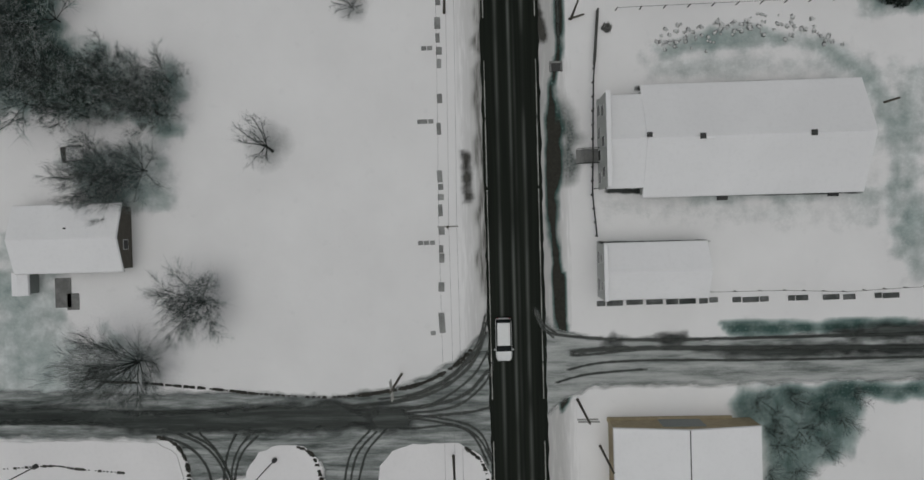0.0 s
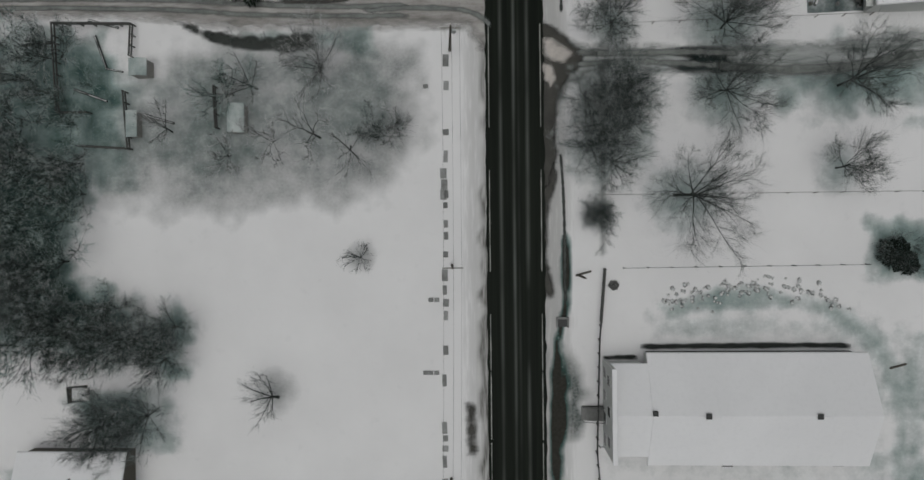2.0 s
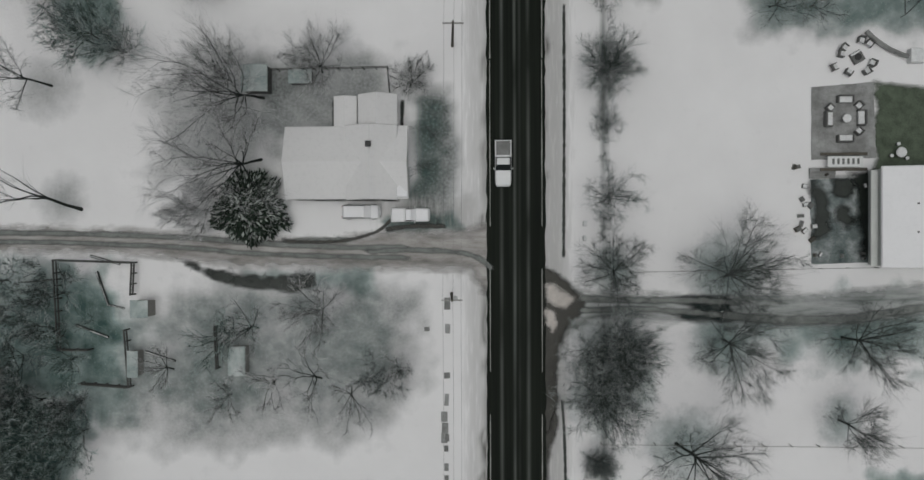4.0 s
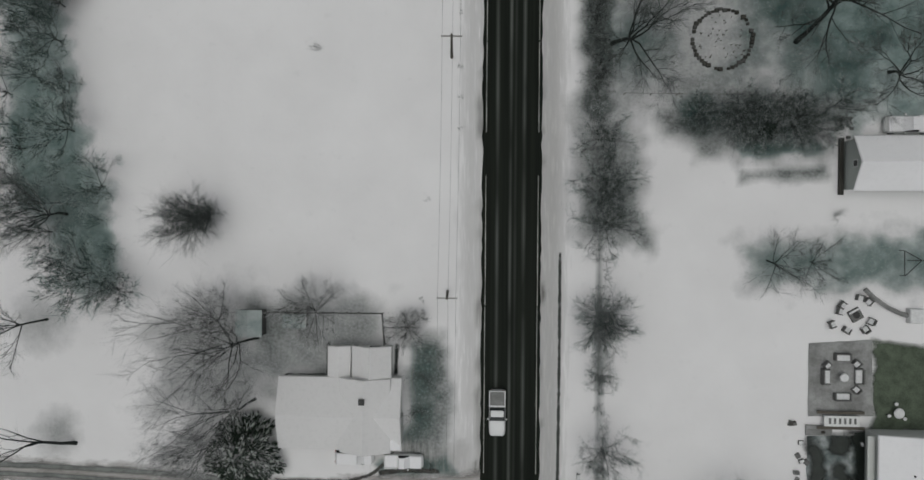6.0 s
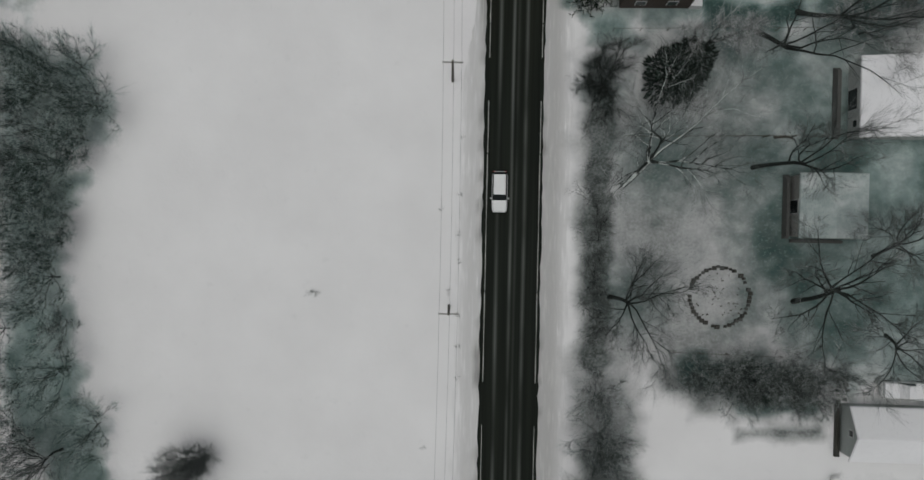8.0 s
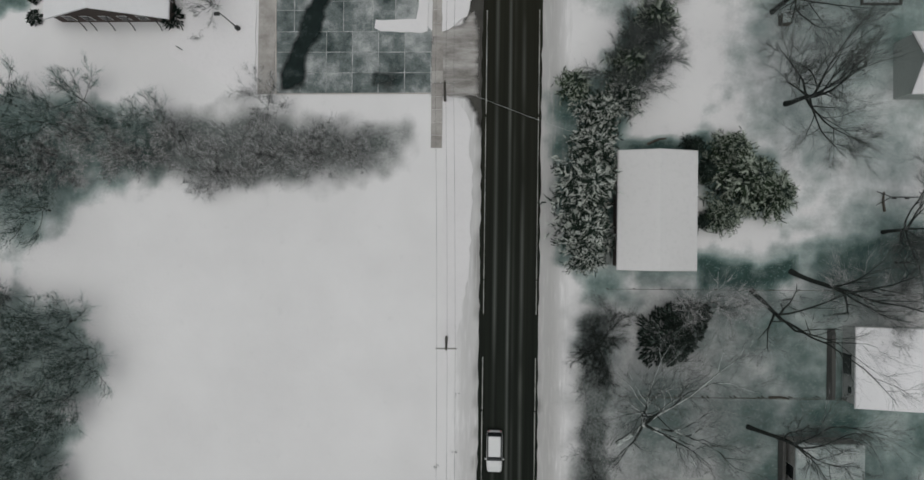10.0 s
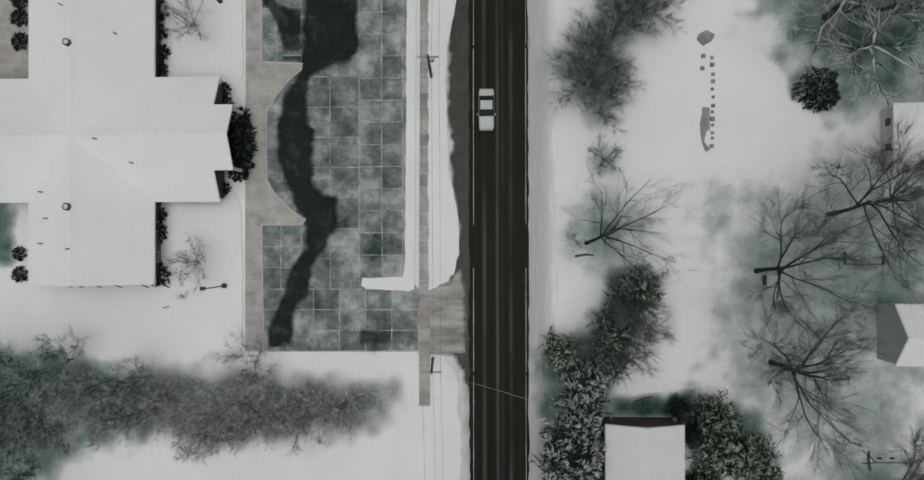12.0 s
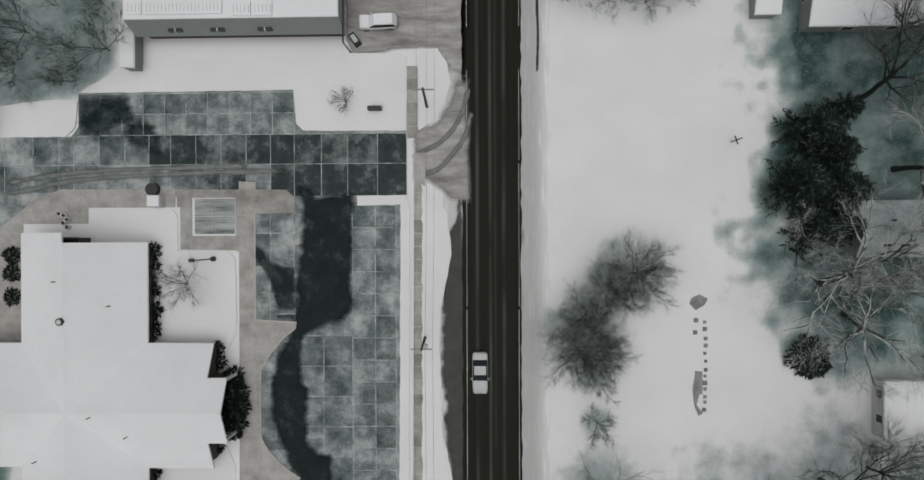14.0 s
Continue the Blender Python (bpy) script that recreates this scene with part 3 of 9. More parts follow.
yard([(7.1, 17.1), (8.2, 16.4), (8.8, 12.4), (8.8, 8.3), (8.2, 4.1), (7.7, -0.7), (6.9, -0.7), (7.1, 8.3)], 0.5, 1.15)
litter([(8.2, 15.9), (9.6, 14.5), (10.7, 11.1), (10.5, 6.9), (9.1, 5.2), (8.4, 8.3)], 1.2, 1.1)
yard([(7.4, -3.6), (8.6, -5.7), (8.8, -11.3), (9.0, -18.2), (8.2, -21.7), (7.3, -19.6), (7.6, -11.9), (7.2, -6.4)], 0.3, 1.2)
litter([(-40.7, 76.5), (-28.5, 77.9), (-24.2, 69.5), (-27.1, 62.5), (-40.0, 65.2)], 3.5, 0.62)
litter([(-29.9, 79.6), (-11.6, 78.9), (-12.0, 73.8), (-18.6, 69.6), (-27.1, 69.5)], 2.5, 0.75)
yard([(36.7, 115.3), (52.0, 116.7), (52.4, 98.3), (40.2, 99.4), (34.7, 103.8)], 3.0, 0.6)
yard([(27.2, 137.9), (44.0, 137.1), (41.6, 131.2), (27.9, 131.8)], 3.0, 0.4)
yard([(35.0, 236.1), (55.4, 235.7), (55.3, 209.7), (42.2, 209.7), (36.3, 214.5)], 3.0, 0.62)
yard([(16.6, 143.8), (33.8, 144.0), (49.9, 149.5), (49.9, 140.3), (25.9, 139.9), (16.6, 139.8)], 1.6, 0.40)
yard([(-62.4, 181.7), (-55.4, 181.6), (-54.9, 171.8), (-62.2, 171.1)], 1.2, 0.62)
yard([(43.8, 29.4), (53.0, 30.0), (53.0, 23.9), (44.4, 24.0)], 2.0, 0.5)
# dark patches round the cottage: shade behind it and under conifers, painted in
yard([(15.6, 156.5), (24.9, 156.7), (24.9, 154.0), (15.6, 153.9)], 0.8, 0.75)
yard([(7.8, 161.3), (14.5, 164.7), (16.2, 160.0), (15.3, 143.8), (8.6, 142.4)], 1.5, 0.75)
yard([(13.2, 160.6), (15.8, 160.6), (19.4, 167.0), (19.6, 171.2), (16.4, 170.8), (13.4, 165.4)], 1.6, 0.72)
yard([(23.9, 156.0), (33.1, 155.4), (34.4, 149.4), (24.6, 145.9)], 1.5, 0.66)
yard([(33.7, 236.1), (55.4, 235.7), (55.3, 203.7), (36.9, 203.7)], 5.0, 0.64)
yard([(41.6, 174.7), (51.9, 174.7), (51.9, 158.8), (39.0, 154.7), (35.1, 160.1)], 3.0, 0.36)
yard([(-9.2, 73.8), (-6.4, 73.8), (-6.0, 62.8), (-9.2, 62.7)], 1.3, 0.42)
yard([(-29.1, 53.3), (-20.6, 54.0), (-13.6, 54.7), (-13.6, 50.5), (-20.6, 51.6), (-28.4, 51.9)], 1.2, 0.4)
yard([(-13.5, 59.9), (-4.5, 60.8), (-3.1, 58.3), (-12.1, 58.0)], 0.8, 0.6)
yard([(-63.8, -0.4), (-52.8, 0.7), (-51.7, -10.7), (-45.3, -16.6), (-47.0, -22.3), (-64.7, -24.9)], 5.0, 0.32)
yard([(-50.3, 10.2), (-38.7, 10.4), (-38.0, 4.6), (-46.9, 2.7)], 2.5, 0.6)
yard([(-51.0, -12.9), (-41.6, -13.1), (-41.1, -20.2), (-52.0, -20.0)], 4.0, 0.3)
yard([(-53.0, 54.5), (-46.5, 54.0), (-45.0, 47.0), (-43.5, 36.0), (-50.0, 36.0)], 2.5, 0.56)
yard([(18.2, 4.5), (44.7, 3.7), (44.7, 1.9), (18.2, 2.6)], 1.6, 0.25)
yard([(45.0, 17.1), (50.1, 18.3), (51.8, -7.4), (47.2, -7.3)], 3.0, 0.4)
yard([(-44.8, 220.7), (-38.7, 226.6), (-37.7, 224.1), (-44.1, 222.1)], 0.6, 0.42)
litter([(-38.0, 52.2), (-8.2, 52.4), (-8.8, 42.1), (-10.0, 37.6), (-18.0, 33.6), (-37.8, 33.2), (-47.0, 34.0), (-44.0, 46.0)], 3.5, 0.62)
litter([(-41.0, 158.6), (-26.0, 159.4), (-9.0, 156.8), (-10.0, 153.2), (-21.6, 150.8), (-41.0, 151.6)], 2.2, 0.95)
litter([(-9.5, 74.5), (-4.6, 75.2), (-3.9, 58.7), (-9.5, 58.6)], 1.5, 0.85)
litter([(28.0, 86.0), (44.7, 88.0), (53.4, 87.4), (53.0, 80.0), (30.8, 80.8)], 2.5, 0.45)
# the trees that stand singly: place, seed, height, reach, fork, lean, limbs, habit
DARK, PALE, FINE = dict(bark=DARK_BARK), dict(bark=PALE_BARK, twig=FROSTED), dict(crooked=0.06, bark=DARK_BARK)
YARD_TREES = (
    (34.8, 108.7, 101, 18.0, 8.6, 0.55, (1.5, 0.6), 10, dict(haze=1.7, crooked=0.17, flat=0.5, **DARK)),
    (14.2, 108.7, 102, 12.5, 5.8, 0.25, (4.0, 0.0), 8, dict(haze=1.7, crooked=0.14, thick=0.24, **DARK)),
    (15.4, 121.5, 103, 15.0, 7.6, 0.12, (8.0, 5.0), 8, dict(haze=1.4, crooked=0.2, second=8, third=5, thick=0.30, bark=PALE_BARK)),
    (30.0, 123.8, 104, 16.0, 6.5, 0.45, (2.5, 2.0), 6, dict(haze=1.7, crooked=0.18, **DARK)),
    (12.5, 132.1, 105, 8.0, 4.4, 0.2, (1.0, 1.0), 8, dict(haze=1.8, crooked=0.15, thick=0.18, twig=DARK_BARK, **DARK)),
    (32.2, 170.8, 107, 16.0, 7.4, 0.30, (3.0, 1.5), 8, dict(crooked=0.14, haze=2.2, thick=0.26, **DARK)),
    (33.8, 160.4, 106, 17.0, 7.8, 0.30, (2.5, 0.0), 9, dict(crooked=0.14, haze=2.4, thick=0.28, **DARK)),
    (12.9, 174.0, 108, 13.5, 5.8, 0.14, (3.6, 2.0), 8, dict(crooked=0.07, second=6, third=4, haze=1.2, thick=0.21, **DARK)),
    (30.2, 139.3, 109, 17.0, 6.0, 0.20, (4.5, -6.5), 5, dict(crooked=0.12, second=5, third=4, haze=1.3, thick=0.28, **DARK)),
    (34.5, 141.5, 123, 17.0, 6.0, 0.24, (7.0, -6.0), 5, dict(crooked=0.12, second=5, third=4, haze=1.3, thick=0.28, **DARK)),
    (40.3, 177.2, 110, 16.0, 8.3, 0.40, (1.5, 0.5), 8, dict(crooked=0.18, haze=1.9, **DARK)),
    (45.6, 178.6, 115, 12.0, 5.5, 0.25, (0.0, 0.0), 9, dict(crooked=0.18, haze=1.8, **DARK)),
    (40.0, 199.6, 111, 17.0, 9.0, 0.36, (1.0, 0.0), 10, dict(crooked=0.27, third=5, haze=1.2, flat=0.4, **PALE)),
    (43.0, 196.2, 116, 15.0, 7.5, 0.36, (1.0, -1.0), 8, dict(crooked=0.27, third=5, haze=1.2, flat=0.3, **PALE)),
    (44.6, 220.6, 112, 16.0, 7.0, 0.45, (3.0, 3.0), 7, dict(haze=1.7, crooked=0.2, thick=0.32, **DARK)),
    (48.6, 212.6, 113, 15.0, 7.0, 0.35, (0.0, 1.0), 8, dict(haze=1.7, crooked=0.25, **PALE)),
    (49.5, 203.0, 125, 11.0, 4.5, 0.3, (1.0, 2.5), 6, dict(haze=0.8, second=5, third=3, thick=0.22, crooked=0.28, **PALE)),
    (37.0, 203.6, 126, 9.0, 5.0, 0.12, (1.5, -0.5), 7, dict(haze=1.0, second=5, third=4, thick=0.18, crooked=0.30, **PALE)),
    (45.8, 200.4, 127, 12.0, 6.0, 0.2, (2.0, -1.0), 7, dict(haze=1.2, second=6, third=4, thick=0.24, crooked=0.30, **PALE)),
    (47.2, 226.2, 117, 14.0, 6.5, 0.35, (0.0, 1.0), 7, dict(haze=1.7, crooked=0.22, **DARK)),
    (41.4, 139.0, 118, 9.0, 5.0, 0.15, (1.0, 0.0), 8, dict(crooked=0.24, haze=1.4, thick=0.12, **PALE)),
    (46.0, 142.6, 124, 9.0, 5.0, 0.15, (1.0, 0.0), 8, dict(crooked=0.24, haze=1.4, thick=0.12, **PALE)),
    (44.6, 146.0, 119, 14.0, 7.0, 0.3, (0.0, 0.0), 8, dict(crooked=0.15, haze=2.5, **DARK)),
    (43.4, 114.0, 120, 13.0, 6.0, 0.35, (1.0, 1.0), 7, dict(crooked=0.2, haze=2.0, **DARK)),
    (24.5, 137.2, 121, 9.0, 4.5, 0.2, (0.0, 1.0), 6, dict(haze=1.7, crooked=0.25, **PALE)),
    (45.0, 105.2, 122, 12.0, 5.5, 0.3, (0.0, -1.0), 7, dict(crooked=0.18, haze=2.0, **DARK)),
)
SINGLE_TREES = (
    (-33.0, 88.3, 211, 9.5, 2.7, 0.04, (-0.8, -0.2), 18, dict(haze=1.1, second=6, **FINE)),
    (-32.8, 88.5, 244, 4.5, 1.8, 0.04, (0.0, 0.0), 14, dict(haze=1.4, second=5, **FINE)),
    (-42.2, -14.4, 210, 12.0, 4.7, 0.05, (-0.6, -0.6), 17, dict(haze=1.3, **FINE)),
    (21.3, 33.6, 201, 15.0, 5.8, 0.30, (2.0, -0.6), 13, dict(haze=1.1, **FINE)),
    (26.8, 52.9, 202, 10.0, 5.4, 0.12, (0.5, 1.0), 13, dict(haze=1.5, **FINE)),
    (26.6, 45.7, 203, 10.0, 5.2, 0.14, (0.8, -0.5), 12, dict(haze=1.4, **FINE)),
    (40.0, 46.0, 204, 11.5, 4.6, 0.30, (0.5, 0.0), 12, dict(haze=1.3, **FINE)),
    (39.7, 36.5, 205, 8.5, 3.6, 0.25, (0.5, 0.0), 8, dict(haze=1.2, **FINE)),
    (14.1, 53.1, 206, 7.0, 3.8, 0.12, (0.0, 1.0), 12, dict(haze=1.4, **FINE)),
    (31.9, 83.9, 207, 8.0, 3.6, 0.2, (1.0, -0.4), 8, dict(haze=0.8, second=5, third=4, **FINE)),
    (36.6, 83.8, 208, 5.0, 3.0, 0.15, (0.0, 0.0), 8, dict(haze=1.0, second=4, third=4, **FINE)),
    (-25.6, 10.1, 209, 6.8, 3.0, 0.28, (-0.8, 1.0), 7, dict(haze=0.7, second=4, thick=0.17, **FINE)),
    (-50.5, 88.7, 212, 14.0, 6.0, 0.3, (-1.0, 0.5), 12, dict(crooked=0.2, haze=0.8, bark=PALE_BARK)),
    (-52.9, 76.0, 213, 12.0, 4.5, 0.45, (-1.0, -0.5), 6, dict(haze=0.6, **FINE)),
    (-49.3, 61.1, 214, 15.0, 3.4, 0.30, (-4.0, 2.0), 4, dict(haze=0.7, second=4, third=3, thick=0.21, **DARK)),
    (-27.0, 74.2, 215, 14.0, 8.0, 0.28, (-4.0, -0.5), 12, dict(crooked=0.14, haze=1.0, bark=DARK_BARK, twig=FROSTED)),
    (-27.3, 66.9, 216, 14.0, 7.0, 0.26, (-3.2, -0.8), 12, dict(crooked=0.14, haze=0.9, bark=DARK_BARK, twig=FROSTED)),
    (-31.0, 76.4, 217, 8.0, 4.5, 0.15, (-1.0, 0.0), 13, dict(haze=1.1, twig=FROSTED, **FINE)),
    (-19.9, 77.1, 218, 7.5, 4.2, 0.18, (0.0, 0.8), 12, dict(haze=1.0, twig=FROSTED, **FINE)),
    (-9.1, 75.6, 219, 4.5, 2.4, 0.12, (0.0, 0.4), 12, dict(haze=1.0, twig=FROSTED, **FINE)),
    (-33.3, 60.8, 220, 6.0, 3.6, 0.12, (-1.0, 0.0), 12, dict(haze=1.6, twig=FROSTED, **FINE)),
    (-20.0, 48.4, 221, 8.5, 4.4, 0.10, (0.2, 1.2), 13, dict(haze=1.6, second=5, third=4, twig=FROSTED, **FINE)),
    (-27.7, 46.9, 222, 6.0, 3.2, 0.18, (-1.4, 0.6), 7, dict(haze=1.2, second=4, third=3, thick=0.12, twig=FROSTED, **FINE)),
    (-20.2, 40.9, 223, 7.0, 4.4, 0.16, (-0.8, 0.8), 7, dict(haze=1.3, second=4, third=3, crooked=0.24, thick=0.12, bark=DARK_BARK, twig=FROSTED)),
    (-16.6, 39.9, 224, 6.0, 3.4, 0.2, (0.4, -1.4), 7, dict(haze=1.3, second=4, third=3, thick=0.10, twig=FROSTED, **FINE)),
    (-10.6, 41.6, 225, 4.5, 2.8, 0.14, (-0.6, 0.2), 8, dict(haze=1.5, second=4, third=3, crooked=0.2, bark=BARK, twig=FROSTED)),
    (-38.1, 41.9, 226, 6.0, 3.0, 0.16, (-0.6, 0.8), 7, dict(haze=1.4, second=4, third=3, thick=0.10, twig=FROSTED, **FINE)),
    (-25.6, 40.7, 227, 5.0, 3.2, 0.14, (-0.6, -0.4), 8, dict(haze=1.5, second=4, third=3, crooked=0.2, bark=BARK, twig=FROSTED)),
    (-31.0, 39.0, 228, 4.5, 3.2, 0.14, (-0.4, -0.4), 8, dict(haze=1.5, second=4, third=3, crooked=0.2, bark=BARK, twig=FROSTED)),
    (-15.4, 26.6, 233, 3.6, 1.9, 0.12, (-0.2, 0.2), 12, dict(haze=0.5, second=4, third=3, **FINE)),
    (-32.9, 199.8, 234, 5.5, 3.0, 0.14, (0.0, 0.0), 12, dict(haze=1.2, second=4, third=4, bark=BARK, twig=FROSTED)),
    (-32.3, 172.0, 235, 5.5, 3.0, 0.14, (0.0, -0.3), 12, dict(haze=1.2, second=4, third=4, bark=BARK, twig=FROSTED)),
    (-14.0, 221.0, 236, 3.0, 1.6, 0.10, (0.0, 0.0), 9, dict(haze=1.0, second=4, third=3, bark=BARK, twig=FROSTED)),
    (14.7, 183.9, 237, 4.0, 2.2, 0.12, (0.4, -0.4), 7, dict(haze=1.0, second=4, **FINE)),
    (14.2, 189.0, 238, 4.5, 2.4, 0.12, (0.4, 0.0), 7, dict(haze=1.2, second=4, **FINE)),
    (14.8, 162.6, 240, 9.0, 4.2, 0.2, (0.6, 1.0), 12, dict(haze=1.7, **FINE)),
    (17.4, 166.6, 241, 7.5, 3.8, 0.15, (0.6, 0.6), 13, dict(haze=1.7, **FINE)),
    (-47.9, 14.8, 242, 8.0, 3.8, 0.25, (-1.0, 0.6), 7, dict(haze=1.0, **FINE)),
    (-44.5, 7.2, 243, 10.0, 4.0, 0.4, (-1.5, 0.6), 7, dict(haze=1.0, **FINE)),
)
# wide soft gradients that paint the grey haze round the trees onto the ground
yard([(27.0, 178.0), (54.0, 182.0), (54.0, 150.0), (36.0, 147.0), (29.0, 156.0)], 8.0, 0.33)
yard([(31.0, 206.0), (54.0, 206.0), (54.0, 192.0), (38.0, 194.0)], 5.0, 0.8)
yard([(38.5, 236.0), (55.0, 236.0), (55.0, 190.0), (45.0, 190.0), (40.5, 203.0)], 4.0, 0.64)
yard([(36.0, 236.0), (55.0, 236.0), (55.0, 188.0), (38.5, 197.0)], 7.0, 0.58)
yard([(14.0, 50.5), (30.0, 50.5), (46.0, 49.5), (46.0, 42.5), (22.0, 43.5)], 5.0, 0.16)
HEDGE = [(13.1, 27.0), (13.2, 62.0), (13.0, 71.0), (12.9, 86.0), (13.3, 130.0)]
DITCH = [(8.6, 28.7), (8.7, 21.1), (7.6, 16.4), (7.1, 6.1), (7.6, -2.2), (8.3, -10.6), (8.4, -20.3)]
GULLY = [(8.5, 84.7), (8.5, 70.9), (8.4, 55.1)]
GULLY_END = [(8.2, 38.6), (8.5, 32.4), (8.6, 21.3)]

xs = np.concatenate([[-2500, -700, -250, -120], np.arange(-66, 62.1, 0.5), [120, 250, 700, 2500]])
ys = np.concatenate([[-2500, -700, -200, -90], np.arange(-42, 248.1, 0.5), [300, 420, 900, 2700]])
gx, gy = np.meshgrid(xs, ys)
wave = rough_field(gx, gy, 3.1, 3) * 0.6 + rough_field(gx, gy, 1.3, 4) * 0.4
patch = rough_field(gx, gy, 6.5, 31) * 0.6 + rough_field(gx, gy, 2.6, 32) * 0.4
bare, grit, height = np.zeros(gx.shape), np.zeros(gx.shape), 0.01 * rough_field(gx, gy, 6.0, 5) - 0.03
for outline, width, amount in WOODS + YARDS:
    d = outside(gx, gy, outline) + wave * width * 0.9
    shown = amount * soft_step(d, width) * (1 + (0.35 if width > 4.5 else 0.6 if width > 2.4 else 0.3) * patch)
    bare = np.maximum(bare, shown if amount > 1 else np.clip(shown, 0, 0.82))
# soft dark discs painted under the crowns, in place of their twig haze
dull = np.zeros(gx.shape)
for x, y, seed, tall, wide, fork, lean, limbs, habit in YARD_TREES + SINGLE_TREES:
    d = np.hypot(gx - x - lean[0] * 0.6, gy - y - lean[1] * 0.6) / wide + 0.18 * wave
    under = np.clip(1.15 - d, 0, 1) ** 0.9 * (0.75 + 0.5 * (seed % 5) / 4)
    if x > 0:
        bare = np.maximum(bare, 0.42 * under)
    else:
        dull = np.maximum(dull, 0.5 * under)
for line, width, deep in ((DITCH, 0.42, 0.2),):
    d = from_line(gx, gy, line) + 0.25 * wave
    bare = np.maximum(bare, 1.25 * soft_step(d - width, 0.35))
    height -= deep * soft_step(d - width, 0.5)
# trodden, dirty snow round the white house and at the mouth of the lane
for outline, width, amount in (([(-13.5, 61.6), (-1.0, 62.8), (0.4, 53.1), (-5.2, 53.0), (-13.6, 54.0)], 1.8, 0.5),):
    grit = np.maximum(grit, amount * (1 + 0.5 * patch) * soft_step(outside(gx, gy, outline) + wave * width * 0.6, width))
for outline, width, amount in HAZE_PATCHES:
    dull = np.maximum(dull, amount * (1 + 0.25 * patch) * soft_step(outside(gx, gy, outline) + wave * width * 0.8, width))
dull = np.maximum(dull, 0.95 * soft_step(from_line(gx, gy, HEDGE) - 0.2 + 0.25 * wave, 0.45) * (gy < 131) * (gy > 26))
# slush thrown on both verges of the road, uneven along the way
verge = rough_field(gx * 0 + 7, gy, 5.0, 8) * 0.5 + rough_field(gx * 0 + 3, gy, 1.7, 9) * 0.5
west, east = -0.3 - gx, gx - 6.1
grit = np.maximum(grit, (0.92 + 0.5 * verge) * soft_step(west - 1.1 - 0.5 * verge, 0.9) * (gx < 3) * (1 - 0.3 * (gy > 60)))
grit = np.maximum(grit, 0.42 * soft_step(west - 3.0, 1.5) * (gx < 3))
right = rough_field(gx * 0 + 27, gy, 6.0, 18) * 0.5 + rough_field(gx * 0 + 23, gy, 1.9, 19) * 0.5
grit = np.maximum(grit, (0.5 + 0.5 * right) * soft_step(east - 0.6 - 0.6 * right, 0.7) * (gx > 3))
grit = np.maximum(grit, 0.58 * soft_step(east - 3.0, 1.6) * (gx > 3))
height += 0.03 * soft_step(np.abs(west - 2.3) - 0.3, 0.4) + 0.03 * soft_step(np.abs(west - 3.4) - 0.2, 0.3) + 0.03 * soft_step(np.abs(east - 1.2) - 0.3, 0.4)
height = np.where((gx > -1.2) & (gx < 6.9), -0.05, height)
height -= 0.03 * (bare > 0.3)
near = (gx > -65.8) & (gx < 61.8) & (gy > -41.8) & (gy < 247.8)
height, bare, grit = np.where(near, height, 0), np.where(near, bare, 0.25), np.where(near, grit, 0)
rows, cols = gx.shape
index = np.arange(rows * cols).reshape(rows, cols)
quads = np.stack([index[:-1, :-1], index[:-1, 1:], index[1:, 1:], index[1:, :-1]], -1).reshape(-1, 4)
me = bpy.data.meshes.new("ground")
me.vertices.add(rows * cols)
me.vertices.foreach_set("co", np.stack([gx, gy, height], -1).ravel())
me.loops.add(quads.size)
me.loops.foreach_set("vertex_index", quads.ravel())
me.polygons.add(len(quads))
me.polygons.foreach_set("loop_start", np.arange(0, quads.size, 4))
me.polygons.foreach_set("use_smooth", np.ones(len(quads), bool))
me.update(calc_edges=True)
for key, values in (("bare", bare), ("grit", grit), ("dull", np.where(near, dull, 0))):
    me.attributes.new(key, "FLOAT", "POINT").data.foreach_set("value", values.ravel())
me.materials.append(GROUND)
tagged(new("ground", me), "snow-covered ground with bare grass, leaf litter and painted tree haze", "ground", kind="structure")

# ---- roads, drives and walks ----
road = sheet("road", [(-0.55, -300), (6.25, -300), (6.35, 400), (-0.55, 400)], 0.03, ROAD, "wet dark two-lane asphalt road, cleared of snow", "road", 0.1, 2, 0.2, 1.0)
for at_x, wide, name in ((-0.2, 0.09, "west"), (5.85, 0.09, "east")):
    lines, rng, y = Shape(), random.Random(3), -60.0
    while y < 250:
        far = rng.uniform(3, 22)
        ribbon(lines, [(at_x + 0.001 * max(0, y), y + far * i / 6) for i in range(7)], wide, 0.038, int(y), 0.02)
        y += far + rng.choice((0.2, 0.4, 5.0))
    tagged(new("road_line_" + name, lines.data("road_line", LINE)), "worn pale edge line on the wet road", "road line", kind="structure")

# muddy edges where turning wheels have widened the road
soft_sheet("road_shoulder_church", [(0.2, 220.1), (-1.1, 207.7), (-2.5, 204.3), (-2.9, 193.4), (-2.5, 182.4), (-1.4, 175.6), (-2.7, 170.8), (-3.1, 166.0), (-3.1, 161.9), (-1.1, 159.2), (-0.1, 155.8), (0.2, 148.3), (1.9, 148.3), (2.2, 220.0)], 0.022, SOFT_MUD, "brown wet slushy road shoulder beside the car park", "road shoulder", 0.3, 0.25, 5)
